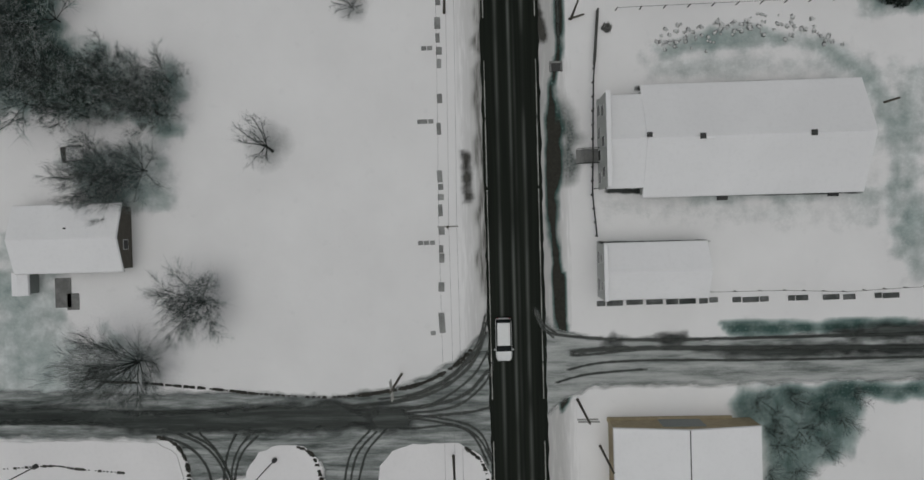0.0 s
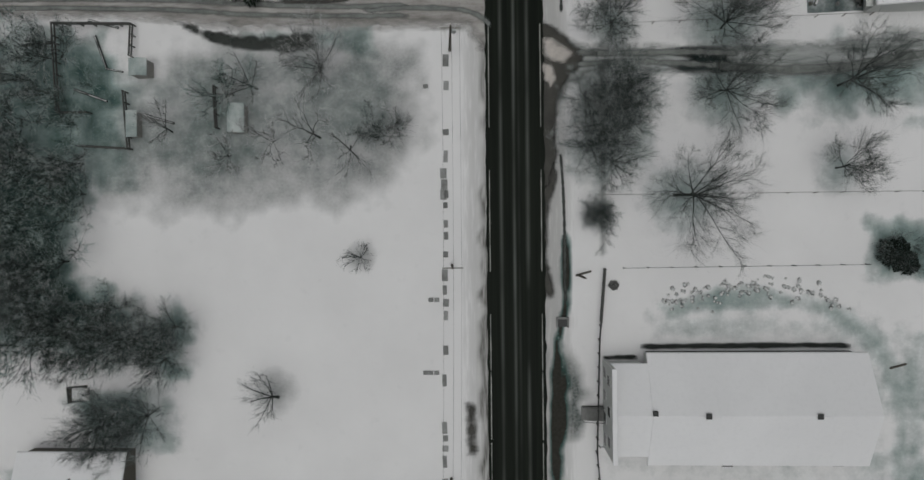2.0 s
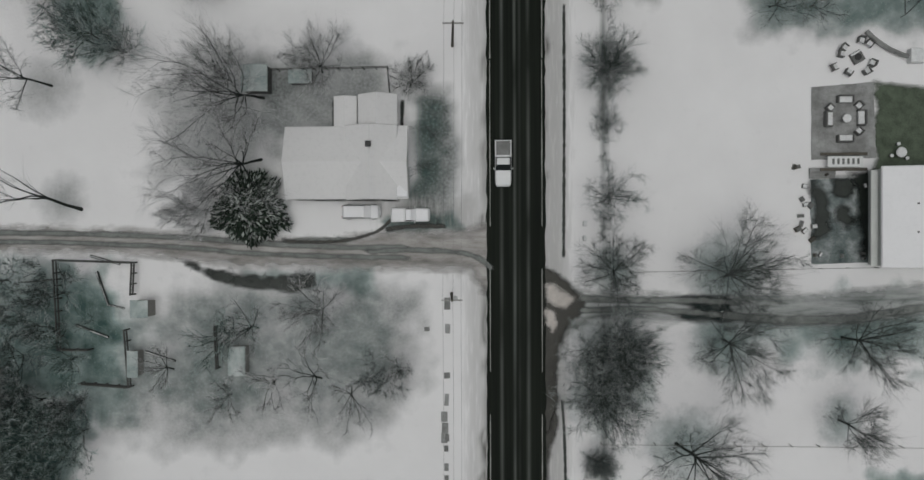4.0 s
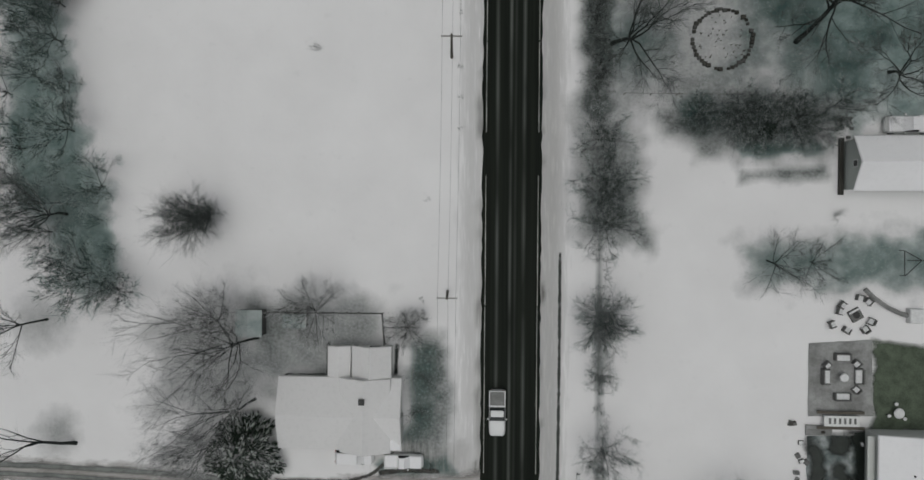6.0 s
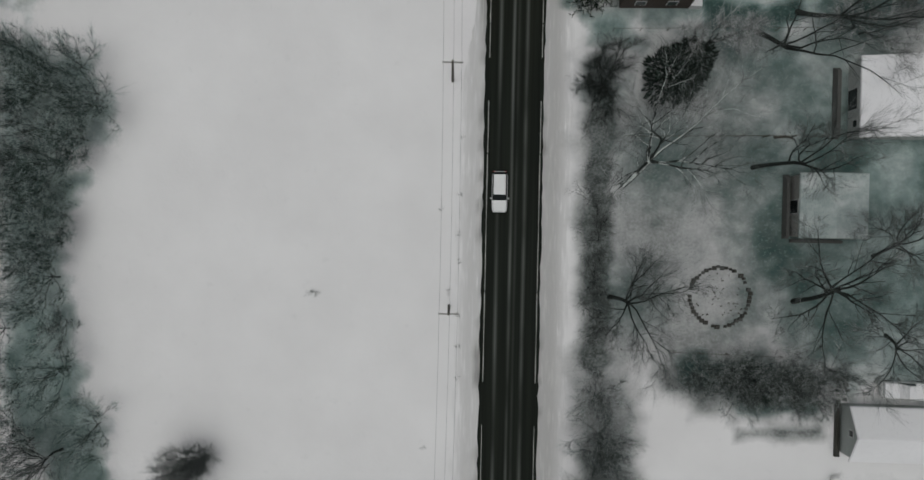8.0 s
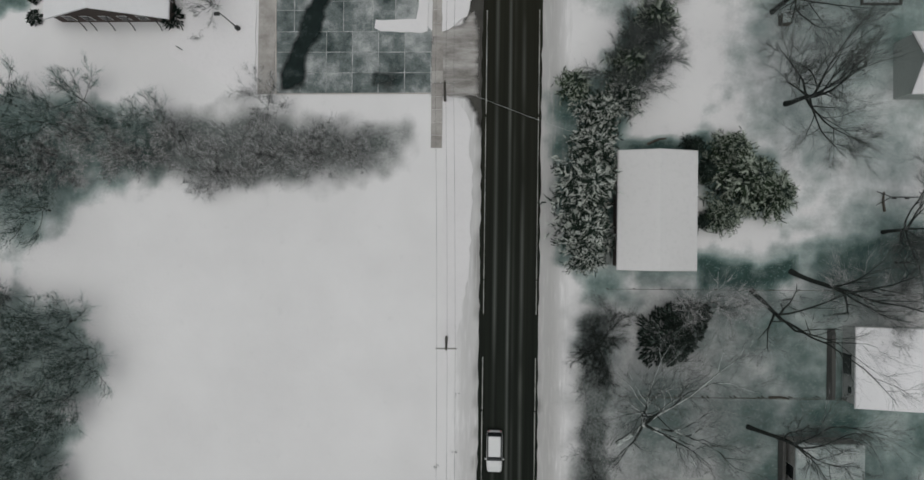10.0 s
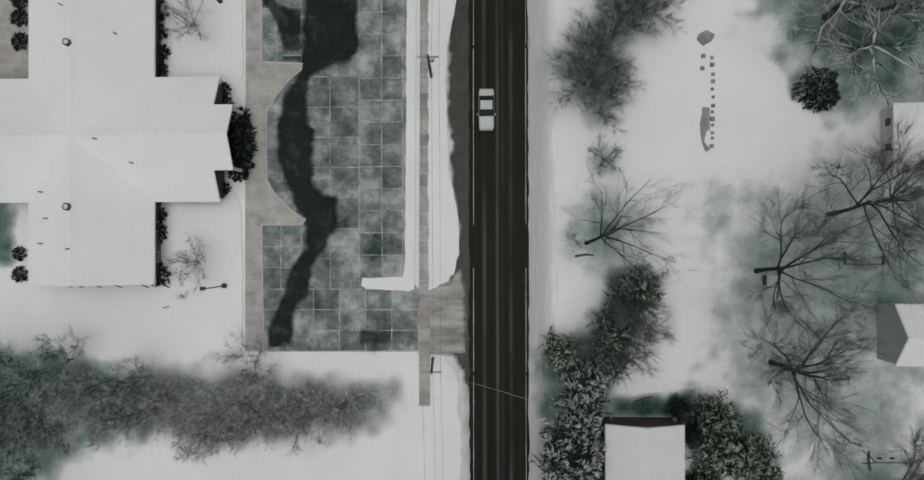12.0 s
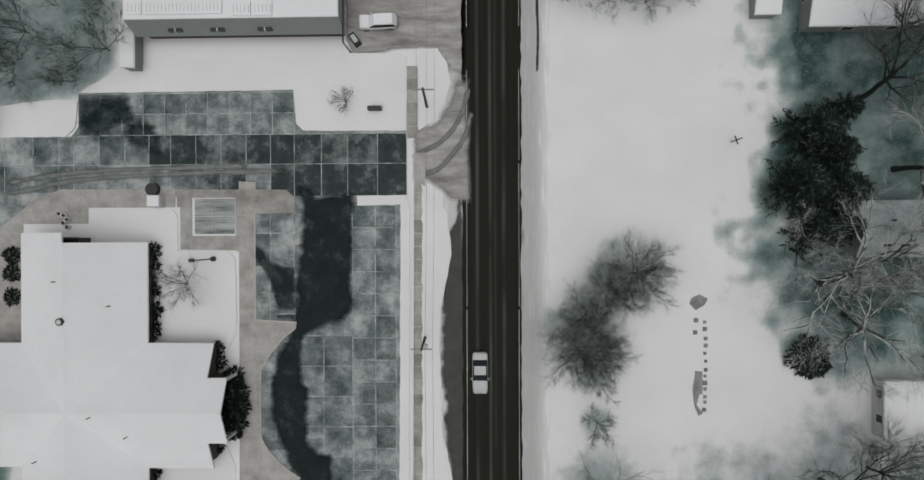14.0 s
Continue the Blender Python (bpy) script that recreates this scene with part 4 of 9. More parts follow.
soft_sheet("road_shoulder_north", [(-2.1, 235.3), (-0.9, 228.5), (-0.6, 223.0), (-1.1, 218.9), (-0.8, 210.0), (-0.2, 203.8), (0.5, 203.8), (0.6, 235.3)], 0.024, SOFT_GRAVEL, "brown slushy road shoulder by a drive", "road shoulder", 0.4, 0.2, 6)
soft_sheet("road_shoulder_fork", [(5.3, 54.6), (7.2, 53.5), (9.6, 51.7), (11.3, 50.4), (10.3, 48.3), (8.9, 47.1), (7.9, 44.9), (7.5, 42.0), (7.9, 38.6), (6.8, 35.0), (5.4, 34.3)], 0.022, SOFT_MUD, "dark wet mud where a drive meets the road", "road shoulder", 0.35, 0.2, 7)

soft_sheet("road_shoulder_ditch", [(5.8, 38.5), (7.4, 37.6), (7.7, 35.9), (6.9, 33.1), (6.5, 30.4), (6.4, 26.9), (6.9, 23.8), (7.2, 21.8), (6.6, 21.7), (6.0, 23.1), (5.6, 27.6)], 0.021, SOFT_MUD, "dark wet mud between road and gully", "road shoulder", 0.35, 0.15, 8)

# west side road with its corner, and the islands of snow that it leaves
soft_sheet("side_road_west", [(-90.0, -17.4), (-60.0, -17.9), (-45.4, -18.6), (-30.9, -18.6), (-19.6, -19.4), (-10.3, -18.2), (-4.3, -15.3), (-1.4, -12.5), (-0.0, -11.8), (-0.2, -32.8), (-19.9, -32.6), (-20.8, -26.9), (-36.3, -29.6), (-38.3, -24.2), (-90.2, -22.9)], 0.016, SOFT_ROAD, "slushy rutted side road with half-melted snow", "road", 0.5, 0.18, 11)
soft_sheet("side_road_east", [(4.9, -7.7), (6.9, -11.6), (11.3, -12.9), (25.0, -13.5), (41.8, -12.8), (58.3, -12.0), (84.1, -12.2), (84.0, -18.9), (49.0, -18.4), (24.9, -18.6), (11.9, -18.6), (8.4, -20.0), (6.3, -21.7), (4.5, -23.0)], 0.016, SOFT_PALE, "slushy rutted side road with half-melted snow", "road", 0.5, 0.18, 12)
soft_sheet("lane", [(-81.9, 59.0), (-59.0, 58.7), (-44.9, 58.5), (-30.6, 57.2), (-19.2, 57.2), (-12.8, 58.0), (-6.6, 58.0), (-2.4, 58.3), (0.7, 59.3), (0.7, 50.3), (-0.6, 51.0), (-2.4, 54.0), (-19.2, 54.2), (-30.6, 54.4), (-45.0, 56.1), (-81.9, 56.7)], 0.016, SOFT_GRAVEL, "gravel lane under brown slush", "lane", 1.1, 0.12, 13)
soft_sheet("farm_drive", [(5.7, 53.2), (8.6, 51.9), (11.3, 50.8), (22.2, 50.6), (38.3, 50.7), (48.8, 51.9), (70.8, 52.3), (70.8, 48.5), (48.8, 48.4), (38.3, 47.4), (22.2, 48.2), (12.0, 48.3), (8.9, 46.7), (7.5, 43.4), (6.8, 40.6), (5.5, 39.9)], 0.014, SOFT_PALE, "farm drive with half-melted tyre ruts", "drive", 1.1, 0.12, 14)
soft_sheet("melted_puddle", [(21.5, 50.7), (27.3, 50.7), (27.6, 47.9), (21.9, 48.0), (20.8, 48.5), (23.6, 49.3), (20.9, 50.2)], 0.026, SOFT_MELT, "dark melted puddle on the drive", "puddle", 0.4, 0.12, 15)

for i, line in enumerate((GULLY, GULLY_END)):
    soft_ribbon("gully", curve_points(line, 40), 0.3, 0.012, SOFT_TRACK, "thin dark gully cut through the snow beside the road", "gully", "gullies", 0.1, 70 + i)
soft_ribbon("gully", curve_points([(8.2, 237.9), (8.2, 232.4), (8.3, 228.4), (8.2, 224.1)], 12), 0.22, 0.014, SOFT_TRACK, "thin dark gully cut through the snow beside the road", "gully", "gullies", 0.12, 75)

ISLANDS = (
    ([(-64.7, -24.3), (-51.4, -24.2), (-40.9, -24.5), (-38.4, -26.0), (-37.2, -30.3), (-65.0, -32.8)], 21),
    ([(-30.5, -32.5), (-30.0, -28.2), (-28.3, -25.9), (-25.8, -25.0), (-22.9, -25.3), (-21.2, -26.9), (-20.9, -32.6)], 22),
    ([(-14.3, -32.6), (-13.8, -27.7), (-12.3, -25.9), (-9.8, -25.1), (-4.2, -25.1), (-1.8, -26.6), (-0.7, -28.9), (-0.5, -32.8)], 23),
)
for outline, seed in ISLANDS:
    sheet("snow_verge", outline, 0.09, SNOW, "snow-covered verge between drives", "snow verge", 0.12, seed, 0.08)

# wet wheel tracks over the side roads
TRACKS = []


def track(line, wide):
    """One wet wheel track through the slush."""
    i = len(TRACKS)
    TRACKS.append(soft_ribbon("tyre_track", curve_points(line, 8), wide, 0.0302 + 0.0011 * i, SOFT_TRACK, "dark wet wheel track through slush", "tyre track", "wheel tracks", 0.12 + wide * 0.25, i))


track([(-75.0, -20.5), (-52.8, -20.9), (-38.2, -21.0), (-23.9, -20.8), (-16.8, -20.6)], 0.5)
track([(-75.1, -21.6), (-52.8, -22.0), (-38.3, -22.2), (-22.5, -22.2), (-14.0, -22.2)], 0.35)
track([(-22.5, -21.2), (-14.0, -21.5), (-9.7, -21.7), (-4.2, -22.6), (-1.7, -24.0), (-0.4, -26.8)], 0.16)
track([(-22.5, -21.6), (-14.0, -21.9), (-9.7, -22.1), (-4.4, -23.1), (-2.3, -24.7), (-0.8, -27.9)], 0.16)
track([(-14.0, -22.9), (-9.8, -23.3), (-4.9, -23.0), (-2.0, -24.5), (-0.2, -27.9)], 0.14)
track([(-22.4, -20.9), (-13.9, -20.9), (-8.3, -20.7), (-3.4, -19.3), (-0.4, -16.3)], 0.3)
track([(-16.8, -21.7), (-11.1, -21.5), (-4.8, -20.8), (-1.1, -18.1), (0.1, -15.3)], 0.16)
track([(-19.6, -20.6), (-12.5, -20.2), (-6.9, -18.9), (-2.6, -15.8), (-0.7, -11.8)], 0.3)
track([(-16.8, -20.5), (-11.1, -19.8), (-6.1, -18.0), (-2.1, -14.5), (-0.5, -10.4)], 0.2)
track([(-13.9, -19.8), (-9.7, -19.2), (-5.4, -17.3), (-2.0, -13.7), (-0.7, -9.7)], 0.16)
track([(-12.5, -21.5), (-6.9, -20.2), (-2.6, -17.3), (-0.3, -13.9)], 0.16)
track([(-14.0, -22.5), (-8.3, -21.9), (-3.4, -21.5), (-0.2, -20.9)], 0.2)
track([(-14.8, -23.4), (-16.8, -25.5), (-17.7, -27.6), (-18.2, -30.5)], 0.14)
track([(-14.0, -23.5), (-16.1, -25.7), (-17.0, -27.8), (-17.5, -30.5)], 0.14)
track([(-12.9, -23.3), (-15.1, -25.7), (-16.0, -28.0), (-16.6, -30.5)], 0.14)
track([(-31.0, -23.6), (-31.9, -25.3), (-32.5, -27.5), (-32.8, -30.3)], 0.14)
track([(-29.3, -23.7), (-30.8, -25.5), (-31.6, -27.6), (-31.9, -30.3)], 0.14)
track([(-28.2, -23.7), (-30.2, -25.7), (-31.1, -27.8), (-31.5, -30.3)], 0.14)
track([(-38.2, -23.5), (-35.5, -24.7), (-33.4, -26.7), (-31.9, -30.0)], 0.18)
track([(-37.0, -23.5), (-34.4, -24.9), (-32.7, -27.1), (-31.3, -30.3)], 0.14)
track([(-35.6, -23.4), (-33.7, -25.3), (-32.4, -27.5), (-31.3, -30.0)], 0.14)
track([(-40.1, -23.8), (-36.9, -25.1), (-34.8, -27.4), (-34.0, -30.3)], 0.18)
track([(4.9, -9.1), (6.2, -11.9), (10.0, -12.8), (18.2, -13.3), (31.7, -13.3), (49.1, -13.2), (71.3, -13.3)], 0.22)
track([(8.9, -14.6), (12.7, -14.3), (19.5, -14.3), (31.7, -14.5), (49.0, -14.7), (71.3, -14.9)], 0.4)
track([(8.5, -16.7), (12.6, -15.9), (19.5, -15.7), (31.7, -15.9), (49.0, -15.9), (71.2, -16.1)], 0.16)
track([(7.1, -18.2), (11.2, -17.2), (18.1, -16.7)], 0.16)
track([(8.9, -15.0), (12.7, -14.8), (16.8, -14.4)], 0.16)
track([(5.2, -9.3), (6.0, -11.1), (7.6, -12.4)], 0.14)
track([(5.1, -10.0), (5.9, -11.6), (7.3, -12.9)], 0.14)
# fainter ruts in the slush of the lane and the farm drive
def rut(line, wide, i, z=0.03):
    soft_ribbon("slush_rut", curve_points(line, 8), wide, z + 0.0006 + 0.0017 * i, SOFT_RUT, "grey half-melted rut in the slush of a drive", "rut", "slush ruts", 0.35, 80 + i)


rut([(10.0, 50.4), (16.8, 50.2), (22.2, 50.2), (28.9, 50.0)], 0.45, 0)
rut([(10.0, 49.0), (16.8, 49.2), (22.2, 48.9), (27.6, 48.5)], 0.4, 1)
rut([(26.2, 48.5), (33.6, 48.0), (41.6, 48.2), (49.5, 49.5), (58.0, 49.8)], 0.8, 2)
rut([(-74.4, 58.5), (-52.2, 58.2), (-37.7, 57.7), (-29.1, 57.1), (-19.2, 56.5), (-9.4, 56.4)], 0.35, 3)
rut([(-74.4, 57.4), (-52.2, 57.1), (-37.7, 56.5), (-29.1, 55.8), (-19.2, 55.4), (-9.4, 55.2)], 0.3, 4)
rut([(-5.9, 212.1), (-3.2, 213.1), (-0.5, 216.2), (0.6, 219.6)], 0.2, 5)
rut([(-5.9, 214.7), (-2.9, 216.2), (-0.8, 218.9), (0.3, 222.3)], 0.2, 6)
rut([(-54.9, 210.3), (-45.6, 212.0), (-34.2, 212.6), (-21.6, 212.9)], 0.3, 7, 0.056)
rut([(-54.9, 211.7), (-45.6, 212.9), (-34.2, 213.3), (-25.8, 213.6)], 0.3, 8, 0.056)
rut([(-15.0, 55.9), (-8.0, 56.1), (-2.4, 55.5), (0.2, 53.8)], 0.3, 9)
rut([(-24.9, 57.2), (-19.2, 57.3), (-16.6, 57.3)], 0.25, 10)
for i, (line, wide) in enumerate((
    ([(-24.6, 57.2), (-20.6, 57.1), (-16.9, 57.3), (-13.5, 58.3), (-11.5, 59.9)], 0.22), ([(-12.5, 58.5), (-9.3, 58.9), (-5.2, 58.9)], 0.4),
)):
    soft_ribbon("turf_bank", curve_points(line, 10), wide, 0.05, SOFT_MUD, "dark bare turf bank beside the lane", "turf bank", "turf banks", 0.18, 90 + i)
for outline, seed in (
    ([(-67.5, -19.9), (-51.3, -20.0), (-41.8, -20.8), (-29.6, -20.4), (-19.6, -19.8), (-16.8, -20.6), (-14.0, -22.5), (-19.7, -23.4), (-29.7, -23.5), (-41.2, -23.4), (-51.4, -21.8), (-67.6, -22.2)], 31),
    ([(-13.9, -20.6), (-10.4, -20.7), (-9.8, -23.2), (-13.3, -23.8), (-15.0, -22.4)], 32),
    ([(-30.3, -20.8), (-19.6, -20.6), (-12.9, -20.7), (-13.6, -22.9), (-21.1, -23.4), (-29.7, -23.4)], 39),
    ([(14.1, -12.8), (13.0, -13.7), (14.7, -13.8)], 33),
    ([(19.5, -12.9), (22.3, -12.9), (21.9, -13.8), (19.9, -13.7)], 34),
    ([(23.6, -14.6), (38.4, -14.4), (49.7, -14.3), (49.7, -15.5), (31.7, -15.5)], 35),
    ([(39.8, -12.6), (50.4, -12.0), (50.4, -13.5), (41.8, -13.5)], 36),
):
    soft_sheet("wet_patch", outline, 0.042 + 0.002 * (seed % 3), SOFT_WET, "dark wet patch of road free of slush", "wet patch", 0.8, 0.3, seed)
# the dark broken edge of turf along the corner of the side road
EDGES = ([(-47.2, -17.1), (-42.5, -17.3), (-37.4, -17.8), (-31.7, -18.4), (-28.8, -18.8), (-19.6, -19.4), (-12.5, -18.8), (-8.2, -17.8), (-4.7, -16.0), (-2.5, -14.0)], [(-40.5, -23.9), (-38.4, -24.9), (-37.1, -27.4), (-37.0, -31.0)], [(-24.0, -25.1), (-21.9, -26.3), (-20.8, -29.4)], [(-3.5, -25.7), (-1.6, -27.5), (-0.7, -30.7)], [(-59.8, -27.5), (-53.7, -27.2), (-50.8, -27.6), (-44.6, -28.2)])
for i, line in enumerate(EDGES):
    turf, rng = Shape(), random.Random(i)
    for x, y in curve_points(line, 14):
        if rng.random() < 0.86:
            s = rng.uniform(0.14, 0.36) * (1.25 if i == 0 and x > -16 else 1.0)
            turf.add([(x - s, y - s * 0.5, 0.0), (x + s, y - s * 0.6, 0.0), (x + s * 0.8, y + s * 0.5, 0.0), (x - s * 0.7, y + s * 0.6, 0.0), (x + rng.uniform(-0.1, 0.1), y, 0.05 + s * 0.5)], [(0, 1, 4), (1, 2, 4), (2, 3, 4), (3, 0, 4)])
    single("turf_edge", turf, MUD, "broken dark turf thrown up at the road's edge", "turf", z=0.06, kind="stuff")

# snow heaps left between the road and the fork of the drive
soft_sheet("slush_wedge", [(6.3, 52.0), (7.2, 52.1), (9.8, 50.3), (8.7, 49.2), (7.2, 49.5), (6.4, 50.3)], 0.032, SOFT_WEDGE, "wedge of brown dirty snow in the fork of the drive", "slush", 0.35, 0.1, 41)
soft_sheet("slush_wedge", [(6.1, 49.3), (7.2, 48.8), (7.8, 47.5), (7.2, 46.3), (6.4, 47.2)], 0.032, SOFT_WEDGE, "wedge of brown dirty snow in the fork of the drive", "slush", 0.3, 0.1, 42)


def paving(name, label, category):
    return tagged(new(name), label, category, "", "structure")


SLABS = {}


def slab(parent, x, y, wide, long, z, mat, turn=0.0, thick=0.03):
    """A paving slab as an object of its own; equal slabs share their mesh."""
    key = (round(wide, 2), round(long, 2), mat.name)
    if key not in SLABS:
        SLABS[key] = Shape().box(-wide / 2, -long / 2, -thick, wide / 2, long / 2, 0, 0.01).data("slab", mat)
    ob = new("slab", SLABS[key])
    ob.matrix_basis = pose(x, y, z, 0, 0, turn)
    ob.parent = parent
    return ob


# west pavement: melted-free slabs in a row along the snowed-in walk
rng = random.Random(5)
sidewalk = paving("pavement_west", "snowed-in walk with a few bare grey slabs", "pavement")
y = -12.0
while y < 53:
    long = rng.choice((0.7, 0.9, 1.1, 1.4, 2.4))
    if rng.random() < 0.62:
        slab(sidewalk, -5.75 + 0.012 * y + rng.uniform(-0.08, 0.08), y + long / 2, rng.choice((0.5, 0.6, 0.7)), long, 0.075, DARK_SLAB, rng.uniform(-3, 3))
    y += long + rng.choice((0.1, 0.2, 0.5, 1.4))
for x, y in ((-7.3, 13.0), (-6.6, 13.0), (-7.9, 13.0), (-7.2, 21.6), (-6.5, 21.6), (-8.2, -1.3), (-7.5, -1.3), (-6.8, -1.3), (-7.6, 46.8), (-7.0, -12.0)):
    slab(sidewalk, x, y, 0.6, 0.5, 0.075, DARK_SLAB, rng.uniform(-4, 4))
for x, y in ((-5.6, 34.0), (-5.5, 35.2), (-5.6, 36.5)):
    slab(sidewalk, x, y, 0.75, 1.2, 0.075, DARK_SLAB)
pale = paving("pavement_by_pale_hall", "row of bare grey slabs along a snowed-in walk", "pavement")
x0, y0 = 12.3, -8.9
x1, y1 = 47.2, -8.7
x = x0
while x < x1:
    long = rng.choice((0.8, 1.0, 1.4, 1.9))
    if rng.random() < 0.9:
        slab(pale, x + long / 2, y0 + (y1 - y0) * (x - x0) / (x1 - x0) + rng.uniform(-0.05, 0.05), long, 0.62, 0.07, WET_SLAB, 1.5)
    x += long + rng.choice((0.1, 0.15, 0.4))

# pavement beside the church's car park
walkway = paving("pavement_church", "pale concrete pavement swept of snow", "pavement")
for i in range(30):
    y = 168.9 + 1.56 * i
    slab(walkway, -5.75 + 0.006 * (y - 168), y, 1.3, 1.52, 0.08, WALK)
for y in (155.9, 157.4, 158.9, 160.4, 161.9, 163.4, 164.9, 166.4):
    slab(walkway, -5.75, y, 1.3, 1.46, 0.08, WALK)
for y in (217.3, 218.7, 220.1, 221.5, 222.9, 224.3):
    slab(walkway, -6.3, y, 1.25, 1.36, 0.08, WALK)

# the church's walk, aprons and car park
sheet("church_walk", [(-26.8, 211.7), (-26.8, 193.6), (-26.9, 161.4), (-24.9, 161.4), (-24.9, 176.3), (-20.0, 176.3), (-19.6, 176.9), (-21.4, 178.0), (-22.9, 179.4), (-24.1, 181.2), (-24.3, 182.5), (-24.3, 189.5), (-23.9, 190.2), (-23.1, 191.5), (-21.7, 193.2), (-20.1, 194.5), (-20.0, 195.1), (-24.9, 195.4), (-24.8, 211.6)], 0.075, WALK, "pale concrete walk with flared aprons along the church", "walkway", 0, 1, 0.07)
for seed, outline in ((1, [(-34.2, 208.7), (-34.2, 210.8), (-21.2, 210.7), (-20.2, 209.8), (-20.2, 208.0), (-25.0, 207.9), (-27.2, 207.9), (-27.2, 209.8), (-32.4, 209.8), (-32.4, 208.7)]), (2, [(-33.8, 208.7), (-32.4, 208.7), (-32.4, 205.3), (-27.2, 205.3), (-27.2, 207.9), (-25.1, 207.9), (-25.1, 202.5), (-27.2, 203.6), (-33.8, 203.7)])):
    sheet("church_walk_north", outline, 0.078, WALK, "pale concrete walk beside a paved bay", "walkway", 0, seed, 0.07)
for i, pts in enumerate(([(-24.9, 176.3), (-20.0, 176.3)], [(-19.8, 176.7), (-21.4, 178.0), (-22.9, 179.4), (-24.1, 181.2), (-24.3, 182.5), (-24.3, 189.5), (-23.9, 190.2), (-23.1, 191.5), (-21.7, 193.2), (-20.1, 194.5)], [(-20.0, 195.1), (-24.9, 195.4)], [(-24.9, 195.4), (-24.9, 208.2)], [(-24.7, 161.4), (-6.6, 161.5)], [(-24.9, 176.3), (-24.7, 161.4)])):
    kerb = Shape()
    ribbon(kerb, curve_points(pts, 6) if len(pts) > 2 else pts, 0.14, 0.12, i, 0.02)
    ribbon(kerb, curve_points(pts, 6) if len(pts) > 2 else pts, 0.16, 0.09, i, 0.02)
    tagged(new("kerb", kerb.data("kerb", WEDGE)), "low concrete kerb under a line of snow", "kerb", "kerbs", "structure")
sheet("car_park_base", [(-25.1, 211.6), (-7.4, 211.3), (-7.6, 208.5), (-7.7, 170.1), (-6.4, 168.7), (-6.5, 161.5), (-24.7, 161.4), (-25.2, 176.3)], 0.02, LOT, "frosty asphalt under the slabs of the car park", "car park", 0, 1, 0.02)
lot = paving("car_park", "frosty dark car park of large paved bays", "car park")


def bays(parent, xs, ys, mat=LOT, gap=0.05, z=0.05, keep=lambda x, y: True, wet=lambda x, y: False, frost=None, frost_z=0.056):
    """A grid of slabs; the snow left in its joints goes into the shape 'frost'."""
    for i, (a, b) in enumerate(zip(xs, xs[1:])):
        for j, (c, d) in enumerate(zip(ys, ys[1:])):
            if keep((a + b) / 2, (c + d) / 2):
                slab(parent, (a + b) / 2, (c + d) / 2, b - a - gap, d - c - gap, z, WET_LOT if wet((a + b) / 2, (c + d) / 2) else mat)
                if frost is not None:
                    n = i * 31 + j
                    ribbon(frost, [(b, c + (d - c) * k / 4) for k in range(5)], 0.085, frost_z + 0.0004 * (n % 5), n, 0.02)
                    ribbon(frost, [(a + (b - a) * k / 4, d) for k in range(5)], 0.085, frost_z + 0.002 + 0.0004 * (n % 5), n + 7, 0.02)


lot_frost, north_frost = Shape(), Shape()


X0, Y0 = -13.3, 168.7
Y1 = 208.8
step = (Y1 - Y0 - 1.4) / 15
bays(lot, [X0, X0 + 2.6, X0 + 5.0], [Y0 + 1.4 + step * i for i in range(16)], frost=lot_frost)
XA = -24.9, 168.7
XB = -6.5, 168.7
bays(lot, [XA[0] + (XB[0] - XA[0]) * i / 6 for i in range(7)], [XA[1] - 7.1, XA[1] - 4.8, XA[1] - 2.4, XA[1]], frost=lot_frost)
columns = [X0 - 0.1 - 3.4 * i for i in range(3)]
bays(lot, columns[::-1], [Y0 + 3.55 * i for i in range(12)], frost=lot_frost)
bays(lot, [XA[0], columns[-1] - 2.4, columns[-1]], [XA[1] + 2.5 * i for i in range(4)], keep=lambda x, y: y < 175.8, frost=lot_frost)
bays(lot, [-24.9, -23.1, columns[-1]], [195.5, 198.6, 201.7, 205.6, 208.1], frost=lot_frost)
bays(lot, [-22.4, columns[-1]], [Y0 + 8.2 + 3.2 * i for i in range(7)], frost=lot_frost)
single("joint_frost", lot_frost, JOINT, "lines of snow left in the joints of the car park", "frost line", kind="structure")
soft_sheet("melt_water", [(-19.6, 211.0), (-17.5, 209.8), (-13.6, 209.9), (-13.5, 201.8), (-13.7, 196.3), (-14.7, 195.4), (-17.5, 194.8), (-19.3, 193.6), (-19.7, 189.4), (-18.7, 187.3), (-19.0, 181.1), (-17.6, 179.7), (-16.1, 179.4), (-16.2, 175.6), (-17.6, 172.8), (-19.0, 171.5), (-19.4, 168.7), (-20.8, 166.0), (-21.5, 162.5), (-24.0, 161.8), (-24.3, 163.9), (-22.5, 167.3), (-21.5, 171.5), (-19.7, 173.5), (-19.9, 177.0), (-21.4, 180.4), (-22.8, 183.9), (-22.9, 187.4), (-22.1, 190.8), (-21.0, 192.9), (-20.0, 196.0), (-19.8, 201.9), (-19.2, 206.0)], 0.062, SOFT_MELT, "dark melt water running across the car park", "melt water", 0.45, 0.3, 51)
